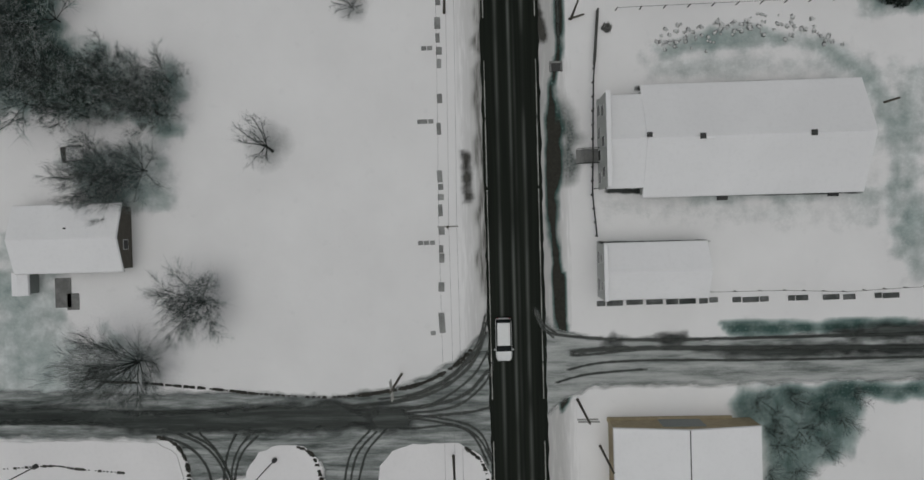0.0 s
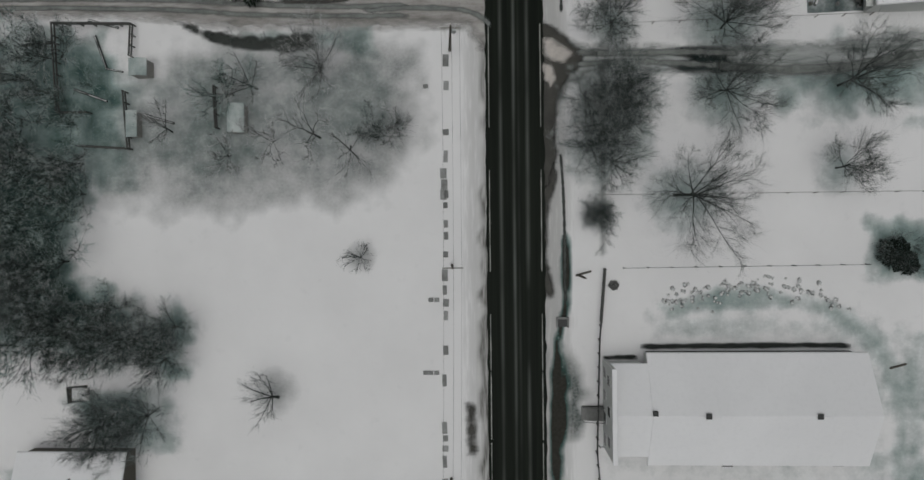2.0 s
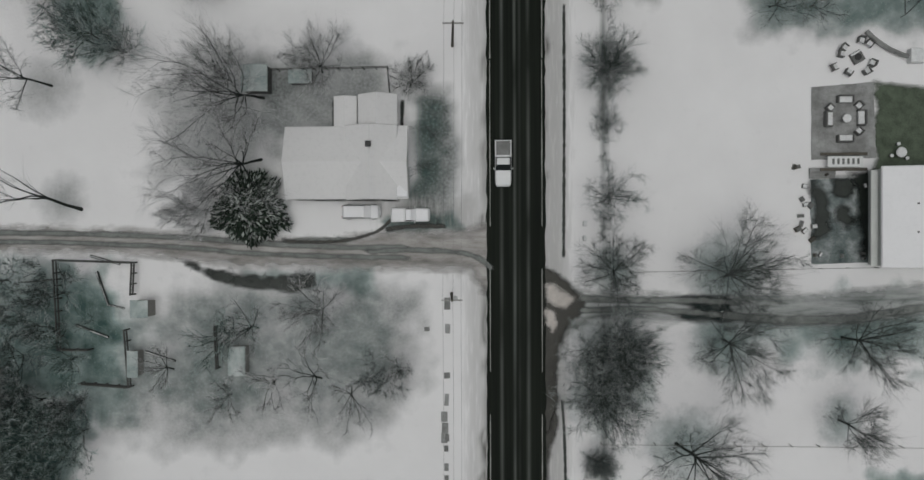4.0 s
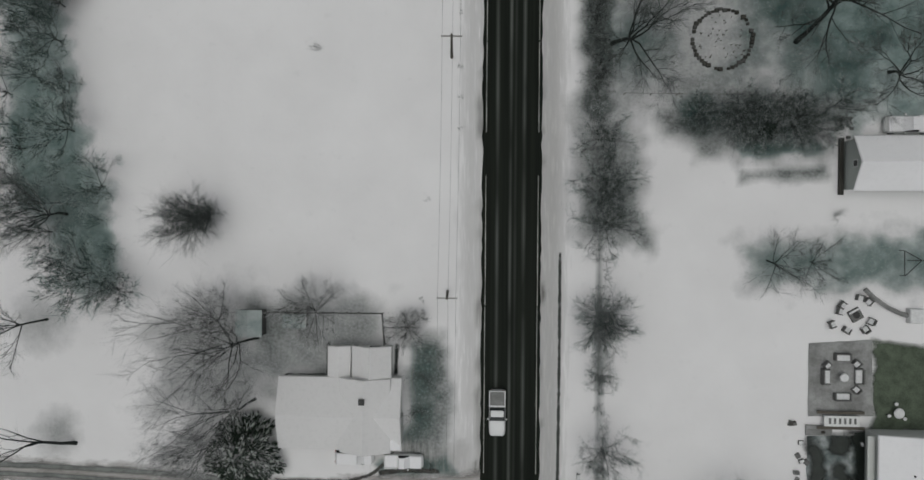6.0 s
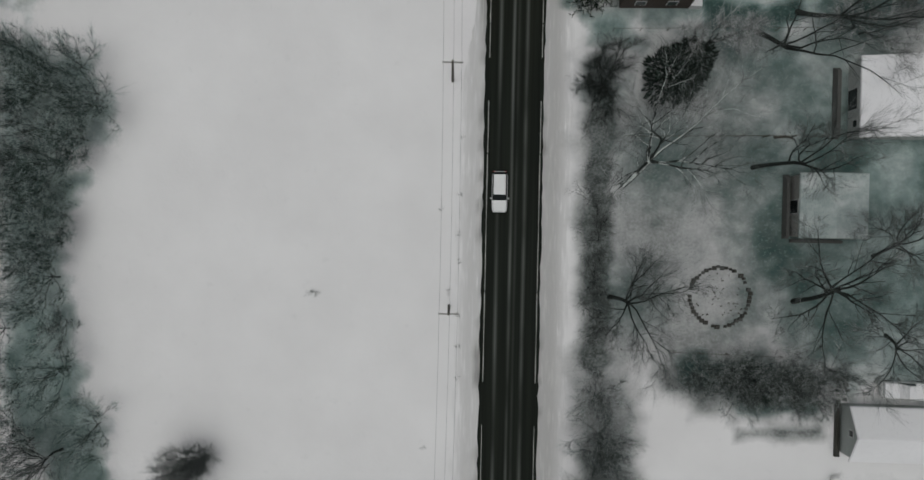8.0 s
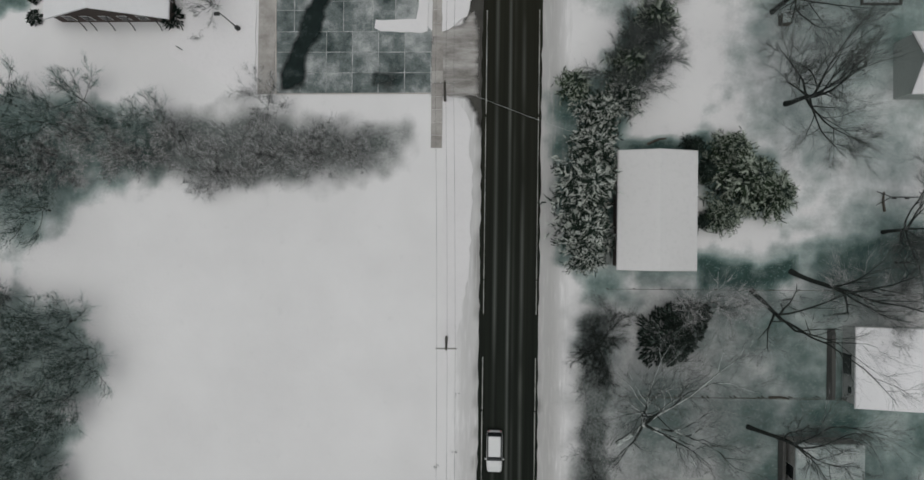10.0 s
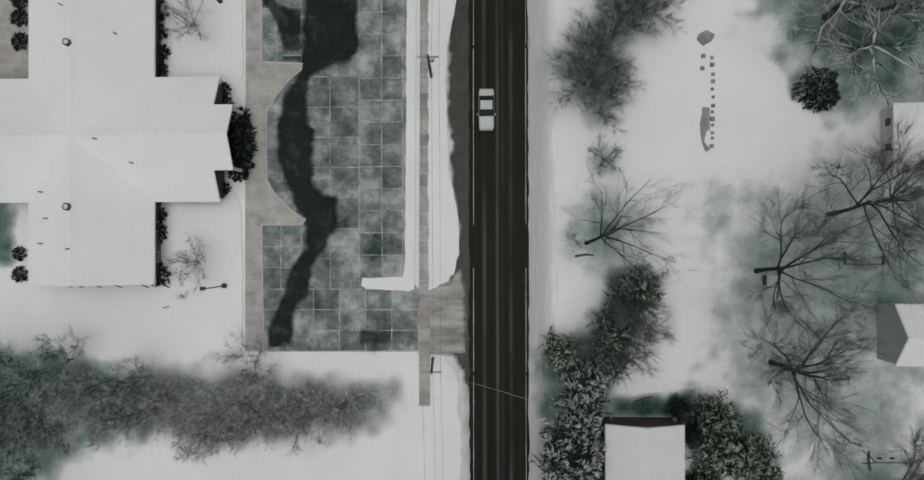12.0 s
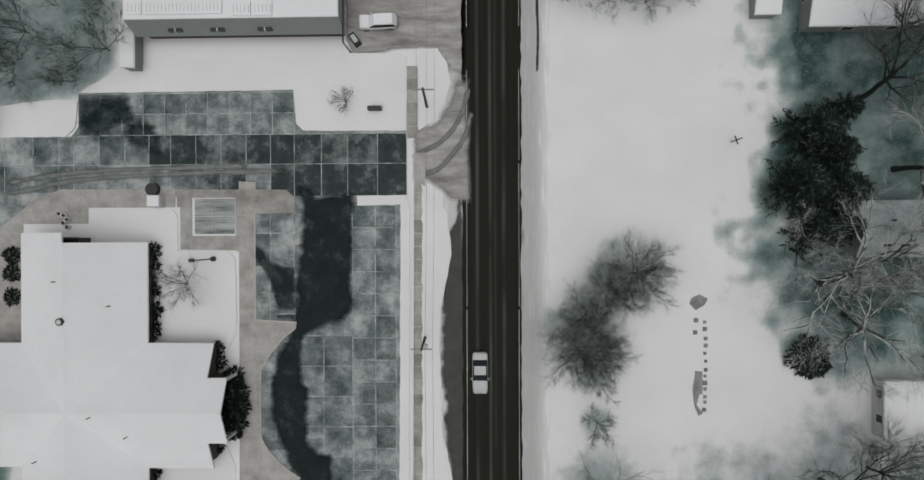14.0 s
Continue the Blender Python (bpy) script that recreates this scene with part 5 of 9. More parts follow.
soft_sheet("melt_water", [(-24.8, 203.7), (-22.7, 201.9), (-20.6, 201.2), (-20.3, 196.7), (-22.1, 196.4), (-22.7, 199.8), (-24.5, 201.9)], 0.0635, SOFT_MELT, "dark melt water on a parking bay", "melt water", 0.4, 0.3, 52)
soft_sheet("melt_water", [(-13.2, 163.8), (-11.1, 164.1), (-10.7, 162.6), (-13.2, 162.5)], 0.065, SOFT_MELT, "dark melt water at the foot of a bush", "melt water", 0.4, 0.3, 53)
# snowed-over strips round the car park
sheet("snow_strip", [(-13.0, 170.0), (-8.3, 170.1), (-8.0, 171.5), (-7.7, 209.4), (-6.6, 209.4), (-6.7, 193.4), (-6.9, 168.7), (-7.6, 168.5), (-12.4, 168.7), (-13.1, 169.1)], 0.16, SNOW, "snow-covered kerbed strip round the car park", "snow strip", 0.05, 54, 0.15)
sheet("snow_bank", [(-5.2, 211.3), (-3.6, 209.5), (-2.3, 207.8), (-1.8, 203.0), (-2.9, 197.5), (-3.2, 193.4), (-2.9, 182.4), (-1.7, 176.9), (-1.7, 172.8), (-2.4, 170.5), (-4.5, 168.9), (-5.3, 168.6)], 0.18, SNOW, "bank of ploughed snow between pavement and road", "snow bank", 0.12, 55, 0.17)
sheet("snow_verge", [(-5.0, 161.0), (-3.4, 160.7), (-2.4, 159.2), (-1.7, 157.2), (-1.9, 155.2), (-1.5, 151.8), (-1.6, 146.3), (-1.8, 140.9), (-2.9, 134.0), (-4.6, 128.0), (-4.9, 146.3)], 0.10, SNOW, "snow-covered verge by the road", "snow verge", 0.15, 56, 0.1)
soft_sheet("apron_south", [(-6.4, 168.7), (-2.9, 169.3), (-1.7, 170.8), (-1.0, 168.1), (-1.0, 161.3), (-3.2, 161.2), (-6.3, 161.4)], 0.036, SOFT_GRAVEL, "brown slushy apron of the car park", "apron", 0.4, 0.15, 57)

# north car park and the islands round it
sheet("car_park_north_base", [(-77.3, 217.1), (-47.0, 217.0), (-46.0, 218.3), (-46.0, 222.3), (-20.3, 222.4), (-20.0, 218.7), (-19.1, 217.6), (-7.0, 217.5), (-7.0, 210.0), (-20.2, 210.1), (-34.2, 210.5), (-47.4, 210.6), (-55.1, 206.1), (-77.5, 194.1)], 0.02, LOT, "frosty asphalt under the slabs of the car park", "car park", 0, 1, 0.02)
north = paving("car_park_north", "frosty dark car park with painted bays", "car park")
NX, NY = -45.9, 217.2
NE = -7.0, 210.3
bays(north, [NX + 2.57 * i for i in range(11)], [NY + 0.1, NY + 2.5, NY + 4.9], frost=north_frost, frost_z=0.066)
bays(north, [-43.5, -40.4, -37.5, -34.9, -31.9, -28.9, -25.9, -23.0, -20.2, -17.0, -13.9, -10.4, NE[0]], [NE[1] - 0.35, 213.7, NY], wet=lambda x, y: x > (-37 if y > 213.7 else -24) or (y < 213.7 and -31.5 < x < -25.9), frost=north_frost, frost_z=0.066)
bays(north, [-62.0, -58.5, -55.0, -51.5, -48.4, -46.6, -43.5], [NE[1] + 0.2, 213.7, NY - 0.1], keep=lambda x, y: y > NE[1] + (NX - 1.5 - x) * -0.62, frost=north_frost, frost_z=0.066)
single("joint_frost", north_frost, JOINT, "lines of snow left in the joints of the car park", "frost line", kind="structure")
for outline, seed in (
    ([(-45.5, 221.6), (-40.2, 221.4), (-39.5, 219.3), (-43.8, 217.2), (-45.5, 218.3)], 63),
    ([(-41.3, 219.6), (-37.0, 218.2), (-36.3, 215.1), (-39.5, 216.5)], 64),
):
    soft_sheet("melt_water", outline, 0.064 + 0.003 * (seed % 4), SOFT_MELT, "dark melt water on the car park", "melt water", 0.7, 0.3, seed)
sheet("snow_lawn", [(-46.0, 222.3), (-40.2, 225.4), (-27.1, 226.1), (-15.9, 226.6), (-7.6, 226.5), (-6.9, 226.0), (-7.0, 217.5), (-19.1, 217.6), (-19.9, 218.4), (-20.3, 222.4), (-32.8, 222.3)], 0.14, SNOW, "snow-covered lawn with a rounded kerb", "lawn", 0.05, 65, 0.12)
sheet("snow_lawn", [(-70.0, 217.0), (-47.7, 217.1), (-46.4, 218.1), (-46.1, 221.4), (-48.4, 221.6), (-70.0, 219.2)], 0.14, SNOW, "snow-covered lawn with a rounded kerb", "lawn", 0.08, 66, 0.12)
soft_sheet("apron_north", [(-6.0, 217.2), (-3.5, 218.4), (-1.8, 220.8), (-1.1, 223.0), (0.0, 223.0), (0.3, 209.3), (-1.5, 209.5), (-3.2, 210.8), (-4.8, 211.9), (-6.0, 211.8)], 0.034, SOFT_GRAVEL, "brown slushy apron of the car park", "apron", 0.5, 0.12, 58)
soft_sheet("mud_patch", [(-3.2, 9.4), (-2.0, 9.0), (-1.8, 3.2), (-3.0, 3.4)], 0.05, SOFT_MUD, "dark wet mud beside the road", "mud", 0.5, 0.3, 91)
soft_sheet("turf_bank", [(-38.2, 55.1), (-35.0, 54.4), (-31.6, 53.4), (-27.7, 52.9), (-23.5, 53.2), (-21.0, 53.1), (-20.9, 51.9), (-23.5, 51.1), (-27.7, 51.2), (-31.6, 52.1), (-35.0, 53.7)], 0.05, SOFT_TRACK, "ragged dark turf bank beside the lane", "turf bank", 0.35, 0.3, 59)
sheet("snow_lawn", [(-5.6, 225.9), (-4.9, 226.8), (-3.4, 227.0), (-2.3, 225.4), (-1.8, 223.0), (-2.5, 220.6), (-3.9, 218.6), (-5.5, 217.5)], 0.14, SNOW, "rounded snow-covered corner with a kerb", "lawn", 0.06, 67, 0.12)
sheet("church_walk_west", [(-60.0, 203.7), (-55.6, 206.3), (-51.3, 209.7), (-48.1, 210.9), (-34.4, 210.8), (-34.4, 208.7), (-44.9, 208.7), (-44.9, 206.8), (-52.8, 206.8), (-52.9, 184.3), (-60.1, 184.3)], 0.074, WALK, "pale concrete walk round the back of the church", "walkway", 0, 3, 0.07)
sheet("snow_strip", [(-12.8, 209.9), (-7.0, 210.0), (-7.0, 208.9), (-12.8, 208.8)], 0.172, SNOW, "snow-covered kerbed end of the car park", "snow strip", 0.05, 68, 0.15)
soft_sheet("drive_north", [(-14.0, 236.9), (-0.0, 236.7), (-0.4, 224.4), (-1.8, 224.5), (-3.5, 227.2), (-6.3, 227.3), (-13.2, 226.2), (-14.0, 228.7)], 0.03, SOFT_GRAVEL, "brown slushy drive beside a grey building", "drive", 0.4, 0.15, 69)
bay = paving("paved_bay", "frosted paved bay beside the walk", "paving")
PX, PY = -32.1, 205.5
bays(bay, [PX, PX + 2.4, PX + 4.8], [PY, PY + 2.1, PY + 4.2], PALE_ROAD)
sheet("snow_lawn", [(-37.4, 203.5), (-28.0, 203.5), (-27.2, 202.5), (-27.1, 194.0), (-29.0, 190.2), (-29.7, 193.5), (-37.4, 193.5)], 0.10, SNOW, "snow-covered lawn beside the church", "lawn", 0.05, 70, 0.1)
sheet("snow_lawn", [(-37.5, 178.7), (-29.7, 178.7), (-28.8, 181.3), (-27.3, 178.3), (-27.1, 161.8), (-28.5, 161.4), (-37.5, 165.9)], 0.10, SNOW, "snow-covered lawn beside the church", "lawn", 0.08, 71, 0.1)
sheet("snow_lawn", [(-44.7, 208.5), (-34.8, 208.5), (-34.1, 207.7), (-34.1, 203.6), (-34.3, 202.5), (-44.8, 202.6)], 0.11, SNOW, "snow-covered lawn behind the church", "lawn", 0.05, 72, 0.1)


# ---- trees and shrubs ----
def blade(shape, p, q, radius, rng):
    """A twig too thin to be more than a sliver."""
    side = (q - p).cross(Vector((rng.gauss(0, 1), rng.gauss(0, 1), rng.gauss(0, 1)))).normalized() * radius
    shape.add([p - side, p + side, q], [(0, 1, 2)])


def bend(p, way, length, steps, crooked, rise, rng):
    """The line of a limb that wanders a little and turns upwards."""
    points, way = [p], way.normalized()
    for i in range(steps):
        way = (way + Vector((rng.gauss(0, crooked), rng.gauss(0, crooked), rng.gauss(rise, crooked * 0.6)))).normalized()
        points.append(points[-1] + way * length / steps)
    return points


def beside(points, s, low, high, rng):
    """A place along a limb and a way that branches off from it, by an angle between low and high degrees."""
    i = min(int(s * (len(points) - 1)), len(points) - 2)
    along = (points[i + 1] - points[i]).normalized()
    side = along.cross(Vector((rng.gauss(0, 1), rng.gauss(0, 1), rng.gauss(0, 1)))).normalized()
    a = radians(rng.uniform(low, high))
    return points[i].lerp(points[i + 1], s * (len(points) - 1) - i), along * math.cos(a) + side * math.sin(a)


def twigs_on(shape, points, count, length, thin, rng, low=15, high=60):
    for k in range(count):
        p, way = beside(points, 0.15 + 0.85 * (k + rng.random()) / count, low, high, rng)
        blade(shape, p, p + (way + Vector((0, 0, 0.1))).normalized() * length * rng.uniform(0.5, 1.3), thin, rng)


def leafless(seed, height, reach, fork=0.3, lean=(0.0, 0.0), limbs=7, stems=1, thick=0.0, crooked=0.12, second=7, third=6, haze=1.0, thin=0.0065, flat=0.0, bark=None, twig=None, label="leafless tree with fine grey twigs, standing in snow"):
    """A leafless tree: a trunk that forks into limbs, limbs that bear branches, and a crown of branchlets and twigs.
    fork: the height of the first fork as a share of the whole; lean: metres by which the crown hangs over; flat: how far the limbs spread before they rise."""
    rng, wood, crown = random.Random(seed), Shape(), Shape()
    thick = thick or height * 0.0115
    over = Vector((lean[0], lean[1], 0))
    for t in range(stems):
        turn = rng.uniform(0, 6.28)
        way = Vector((0, 0, height * fork)) + over * 0.5 + Vector((math.cos(turn), math.sin(turn), 0)) * (0.05 * height * fork if stems == 1 else reach * 0.25)
        stem = bend(Vector((0.12 * (stems - 1) * math.cos(turn), 0.12 * (stems - 1) * math.sin(turn), -0.1)), way, way.length, 5, crooked * 0.45, 0.0, rng)
        r0 = thick / stems ** 0.5
        wood.tube(stem, [r0 * (1.25 if i == 0 else 1.0 - 0.06 * i) for i in range(6)], 7)
        count = max(3, round(limbs / stems ** 0.5))
        for k in range(count):
            turn = 6.283 * (k + rng.uniform(-0.35, 0.35)) / count
            out = reach * (rng.uniform(0.7, 1.08) if k % 4 else rng.uniform(0.15, 0.45))
            rise = height * (1 - fork) * rng.uniform(0.55, 0.95) * (1.1 - 0.45 * out / reach) * (1 - flat * 0.5)
            way = Vector((out * math.cos(turn), out * math.sin(turn), rise)) + over * rng.uniform(0.3, 0.8)
            start, _ = beside(stem, rng.uniform(0.68, 0.99) if k else 0.995, 10, 20, rng)
            limb = bend(start, way - Vector((0, 0, rise * flat)), way.length, 7, crooked, 0.02 + 0.06 * flat, rng)
            far = [max(0.022, r0 * 0.56 * rng.uniform(0.75, 1.1) * (1 - 0.88 * (i / 7) ** 0.8)) for i in range(8)]
            wood.tube(limb, far, 5)
            twigs_on(crown, limb[2:], round(22 * haze), way.length * 0.3, thin, rng, 8, 38)
            for j in range(second):
                s = 0.2 + 0.78 * (j + rng.random()) / second
                p, side = beside(limb, s, 24, 56, rng)
                branch = bend(p, side + Vector((0, 0, 0.12)), way.length * rng.uniform(0.32, 0.56) * (1.15 - 0.62 * s), 4, crooked * 1.1, 0.05, rng)
                r = max(0.02, far[min(7, int(s * 7))] * 0.62)
                wood.tube(branch, [r, r * 0.8, r * 0.62, r * 0.45, 0.012], 4)
                length = (branch[-1] - branch[0]).length
                for i in range(third):
                    u = 0.18 + 0.8 * (i + rng.random()) / third
                    p, side = beside(branch, u, 22, 55, rng)
                    shoot = bend(p, side + Vector((0, 0, 0.1)), length * rng.uniform(0.35, 0.62), 2, crooked, 0.04, rng)
                    q = max(0.014, r * 0.5 * (1 - 0.6 * u))
                    blade(crown, shoot[0], shoot[1] + (shoot[1] - shoot[0]) * 0.3, q, rng)
                    blade(crown, shoot[1], shoot[2], q * 0.8, rng)
                    twigs_on(crown, shoot, round(12 * haze), length * 0.75, thin, rng, 6, 42)
    tree = thing("bare_tree", 0, 0, 0, label, "tree")
    part("trunk", wood, bark or BARK, tree, "dark rough bark, snow on the upper side")
    part("crown", crown, twig or TWIG, tree, "fine leafless twigs")
    return tree


def bush(seed, height, stems, mat=TWIG, label="leafless bush of thin grey stems in the snow"):
    """A leafless bush of many thin stems."""
    rng, shape = random.Random(seed), Shape()
    for k in range(stems):
        a, r = rng.uniform(0, 6.28), rng.uniform(0.1, 0.8)
        stem = bend(Vector((0.25 * math.cos(a), 0.25 * math.sin(a), -0.05)), Vector((r * math.cos(a), r * math.sin(a), 1)), height * rng.uniform(0.7, 1.05), 3, 0.1, 0.02, rng)
        shape.tube(stem, [0.028, 0.02, 0.013, 0.005], 3)
        for j in range(7):
            p, side = beside(stem, 0.15 + 0.8 * (j + rng.random()) / 7, 25, 60, rng)
            twig = [p, p + side.normalized() * height * rng.uniform(0.25, 0.45)]
            blade(shape, twig[0], twig[1], 0.012, rng)
            twigs_on(shape, twig, 10, height * 0.2, 0.007, rng)
    ob = thing("bare_bush", 0, 0, 0, label, "bush")
    part("branching", shape, mat, ob, "thin leafless stems and twigs")
    return ob


def spray(shape, p, way, length, wide, rng):
    """A needled spray: a folded, pointed leaf shape."""
    way = way.normalized()
    side = way.cross(Vector((0, 0, 1)))
    side = (side if side.length > 0.1 else Vector((1, 0, 0))).normalized() * wide / 2
    lift = Vector((0, 0, rng.uniform(0.02, 0.1)))
    a, b, c = p, p + way * length * 0.45, p + way * length
    shape.add([a, b + side - lift, c, b - side - lift, b + lift], [(0, 1, 4), (1, 2, 4), (2, 3, 4), (3, 0, 4)])


def frond(shape, p, way, length, wide, rng):
    """A flat needled bough end: a drooping axis with tapering leaflets to both sides."""
    way = way.normalized()
    side = way.cross(Vector((0, 0, 1)))
    side = (side if side.length > 0.1 else Vector((1, 0, 0))).normalized()
    n, droop = 5, rng.uniform(0.05, 0.3)
    points = [p + way * length * i / n - Vector((0, 0, droop * length * (i / n) ** 2)) for i in range(n + 1)]
    faces = []
    for i in range(n):
        reach = wide * (1 - 0.75 * i / n) * rng.uniform(0.75, 1.2)
        for k in (-1, 1):
            points.append(points[i] + way * length * 0.3 + side * k * reach - Vector((0, 0, 0.25 * reach)))
            faces.append((i, i + 1, len(points) - 1) if k < 0 else (i + 1, i, len(points) - 1))
    shape.add(points, faces)


def conifer(seed, height, wide, mat=NEEDLE, count=900, size=1.0, label="dense green conifer with snow on its boughs"):
    """A conifer: a trunk, boughs in whorls, and drooping needled sprays."""
    rng = random.Random(seed)
    tree = thing("conifer", 0, 0, 0, label, "conifer")
    part("trunk", Shape().tube([(0, 0, -0.1), (0.05, 0, height * 0.5), (0, 0.05, height)], [height * 0.02, height * 0.013, 0.0], 6), BARK, tree)
    boughs, needles, tips = Shape(), Shape(), Shape()
    per = 22
    for k in range(count // per):
        s = (k + rng.random()) / (count / per)
        z = height * (0.08 + 0.9 * s)
        reach = wide * (1 - s) ** 0.75 * rng.uniform(0.45, 1.2) + 0.3
        a = k * 2.399 + rng.uniform(-0.3, 0.3)
        out = Vector((math.cos(a), math.sin(a), 0.25 - 0.45 * (1 - s)))
        base, tip = Vector((0, 0, z)), Vector((0, 0, z)) + out * reach
        boughs.tube([base, tip], [0.05, 0.0], 3)
        for j in range(per):
            u = 0.2 + 0.83 * (j + rng.random()) / per
            p = base.lerp(tip, min(u, 1.0)) + Vector((rng.gauss(0, 0.16), rng.gauss(0, 0.16), rng.uniform(-0.1, 0.12)))
            turn = rng.choice((-1, 1)) * rng.uniform(0.2, 1.3)
            w = Vector((math.cos(a + turn), math.sin(a + turn), rng.uniform(-0.3, 0.6)))
            # inner fronds go to a darker part: self-shading between boughs as colour
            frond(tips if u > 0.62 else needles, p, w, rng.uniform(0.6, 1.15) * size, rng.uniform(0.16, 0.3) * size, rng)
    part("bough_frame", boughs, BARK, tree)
    part("foliage", needles, DARK_NEEDLE, tree, "inner needles, shade between boughs put into their dark colour")
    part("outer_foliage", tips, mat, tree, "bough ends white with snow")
    return tree


def round_evergreen(seed, wide, height, mat, count, label, leaf=1.0):
    """A rounded evergreen shrub of short leafy sprays."""
    rng = random.Random(seed)
    ob = thing("evergreen_shrub", 0, 0, 0, label, "shrub")
    stem, leaves = Shape(), Shape()
    for k in range(9):
        a = k * 0.7
        stem.tube([(0, 0, 0), (wide * 0.55 * math.cos(a), wide * 0.55 * math.sin(a), height * 0.6)], [0.06, 0.02], 4)
    for k in range(count):
        a, u = rng.uniform(0, 6.28), math.sqrt(rng.random())
        lump = 1 + 0.10 * math.sin(3 * a + seed) + 0.09 * math.sin(5 * a + seed) + 0.08 * math.sin(11 * a)
        r = wide * u * lump
        z = height * math.sqrt(max(0.05, 1 - u * u)) * rng.uniform(0.55, 1.05)
        w = Vector((math.cos(a) * (u + 0.3) + rng.uniform(-0.6, 0.6), math.sin(a) * (u + 0.3) + rng.uniform(-0.6, 0.6), rng.uniform(-0.3, 0.3)))
        spray(leaves, Vector((r * math.cos(a), r * math.sin(a), z)), w, rng.uniform(0.3, 0.65) * leaf, rng.uniform(0.1, 0.2) * leaf, rng)
    part("branching", stem, BARK, ob)
    part("foliage", leaves, mat, ob)
    return ob


def planted(first, places, group, label=""):
    """Sets the first thing at the first place and copies of it at the others: (x, y, size, turn)."""
    made = []
    for x, y, size, turn in places[1:]:
        made.append(tagged(copy_thing(first, pose(x, y, 0, 0, 0, turn) @ Matrix.Scale(size, 4)), label, "", group))
    x, y, size, turn = places[0]
    first.matrix_basis = pose(x, y, 0, 0, 0, turn) @ Matrix.Scale(size, 4)
    made.append(tagged(first, label, "", group))
    return made


def inside_any(x, y, outline):
    return float(outside(np.array([x]), np.array([y]), outline)[0]) < 0


def scatter(outline, spacing, seed):
    """Places spread over an outline, none nearer to another than the spacing."""
    rng, out = random.Random(seed), []
    xs_, ys_ = [p[0] for p in outline], [p[1] for p in outline]
    for k in range(4000):
        x, y = rng.uniform(min(xs_), max(xs_)), rng.uniform(min(ys_), max(ys_))
        if inside_any(x, y, outline) and all((x - a) ** 2 + (y - b) ** 2 > spacing ** 2 for a, b, c, d in out):
            out.append((x, y, rng.uniform(0.75, 1.2), rng.uniform(0, 360)))
    return out


# woods on the west side: three kinds of tree, mixed
woods = [p for i, (outline, width, amount) in enumerate(WOODS) for p in scatter(outline, (3.4, 3.4, 3.0, 4.0, 16.0, 3.9, 6.0, 4.2)[i], 60 + i)]
rng = random.Random(9)
rng.shuffle(woods)
KINDS = (
    leafless(1, 8.0, 4.4, 0.15, limbs=9, thick=0.085, haze=0.8, second=5, third=5, thin=0.013, crooked=0.14, twig=DUSTED, label="leafless woodland tree with snow-dusted twigs"),
    leafless(2, 6.8, 4.0, 0.14, limbs=9, thick=0.075, haze=0.8, second=5, third=5, thin=0.013, crooked=0.14, bark=BARK, twig=DUSTED, label="leafless woodland tree with snow-dusted twigs"),
    leafless(3, 5.6, 3.4, 0.12, stems=2, limbs=8, thick=0.07, twig=FLECKED, haze=0.8, second=5, third=5, thin=0.012, label="leafless many-stemmed woodland tree"),
    bush(4, 3.2, 9, DUSTED, label="leafless woodland thicket dusted with snow"),
)
for k, kind in enumerate(KINDS):
    planted(kind, woods[k::4], "trees of the woods")

# dense dark trees at the edge of the woods, in the hedge and beside the drive
planted(leafless(8, 8.5, 4.6, 0.16, limbs=14, second=6, third=5, crooked=0.08, haze=0.9, thin=0.009, thick=0.10, bark=BARK, twig=FLECKED, label="dense dark leafless tree at the edge of the woods"), [
    (-38.9, 14.8, 0.8, 0), (-41.7, 17.4, 0.8, 70), (-40.9, 8.2, 0.85, 150), (-45.2, 8.3, 0.9, 220), (11.9, 234.1, 0.75, 10), (16.3, 232.3, 0.6, 99), (20.6, 231.9, 0.55, 200), (24.3, 233.5, 0.6, 300), (-54.2, 21.4, 1.0, 30),
    (-57.0, 25.7, 1.0, 90), (-50.0, 18.4, 0.95, 190), (-45.2, 18.2, 0.85, 250), (-44.2, 5.8, 0.75, 140), (-37.6, 18.6, 0.7, 20), (-43.6, 79.8, 0.55, 50),
    (14.7, 43.2, 1.0, 40), (11.6, 39.4, 0.85, 110), (15.2, 46.2, 0.85, 200), (10.9, 44.6, 0.75, 300), (14.0, 37.4, 0.8, 20),
] + [
    (13.2, 93.0, 0.85, 10), (13.6, 88.0, 0.85, 100), (13.4, 77.4, 0.8, 160), (12.8, 97.7, 0.75, 220), (13.4, 62.1, 0.72, 280), (13.3, 70.5, 0.42, 80),
    (23.7, 100.2, 0.6, 30), (29.0, 98.9, 0.75, 100), (34.2, 99.2, 0.7, 200), (38.7, 101.2, 0.6, 270), (26.4, 100.0, 0.6, 150), (31.6, 100.4, 0.7, 320), (36.6, 98.6, 0.6, 20),
], "dense trees")

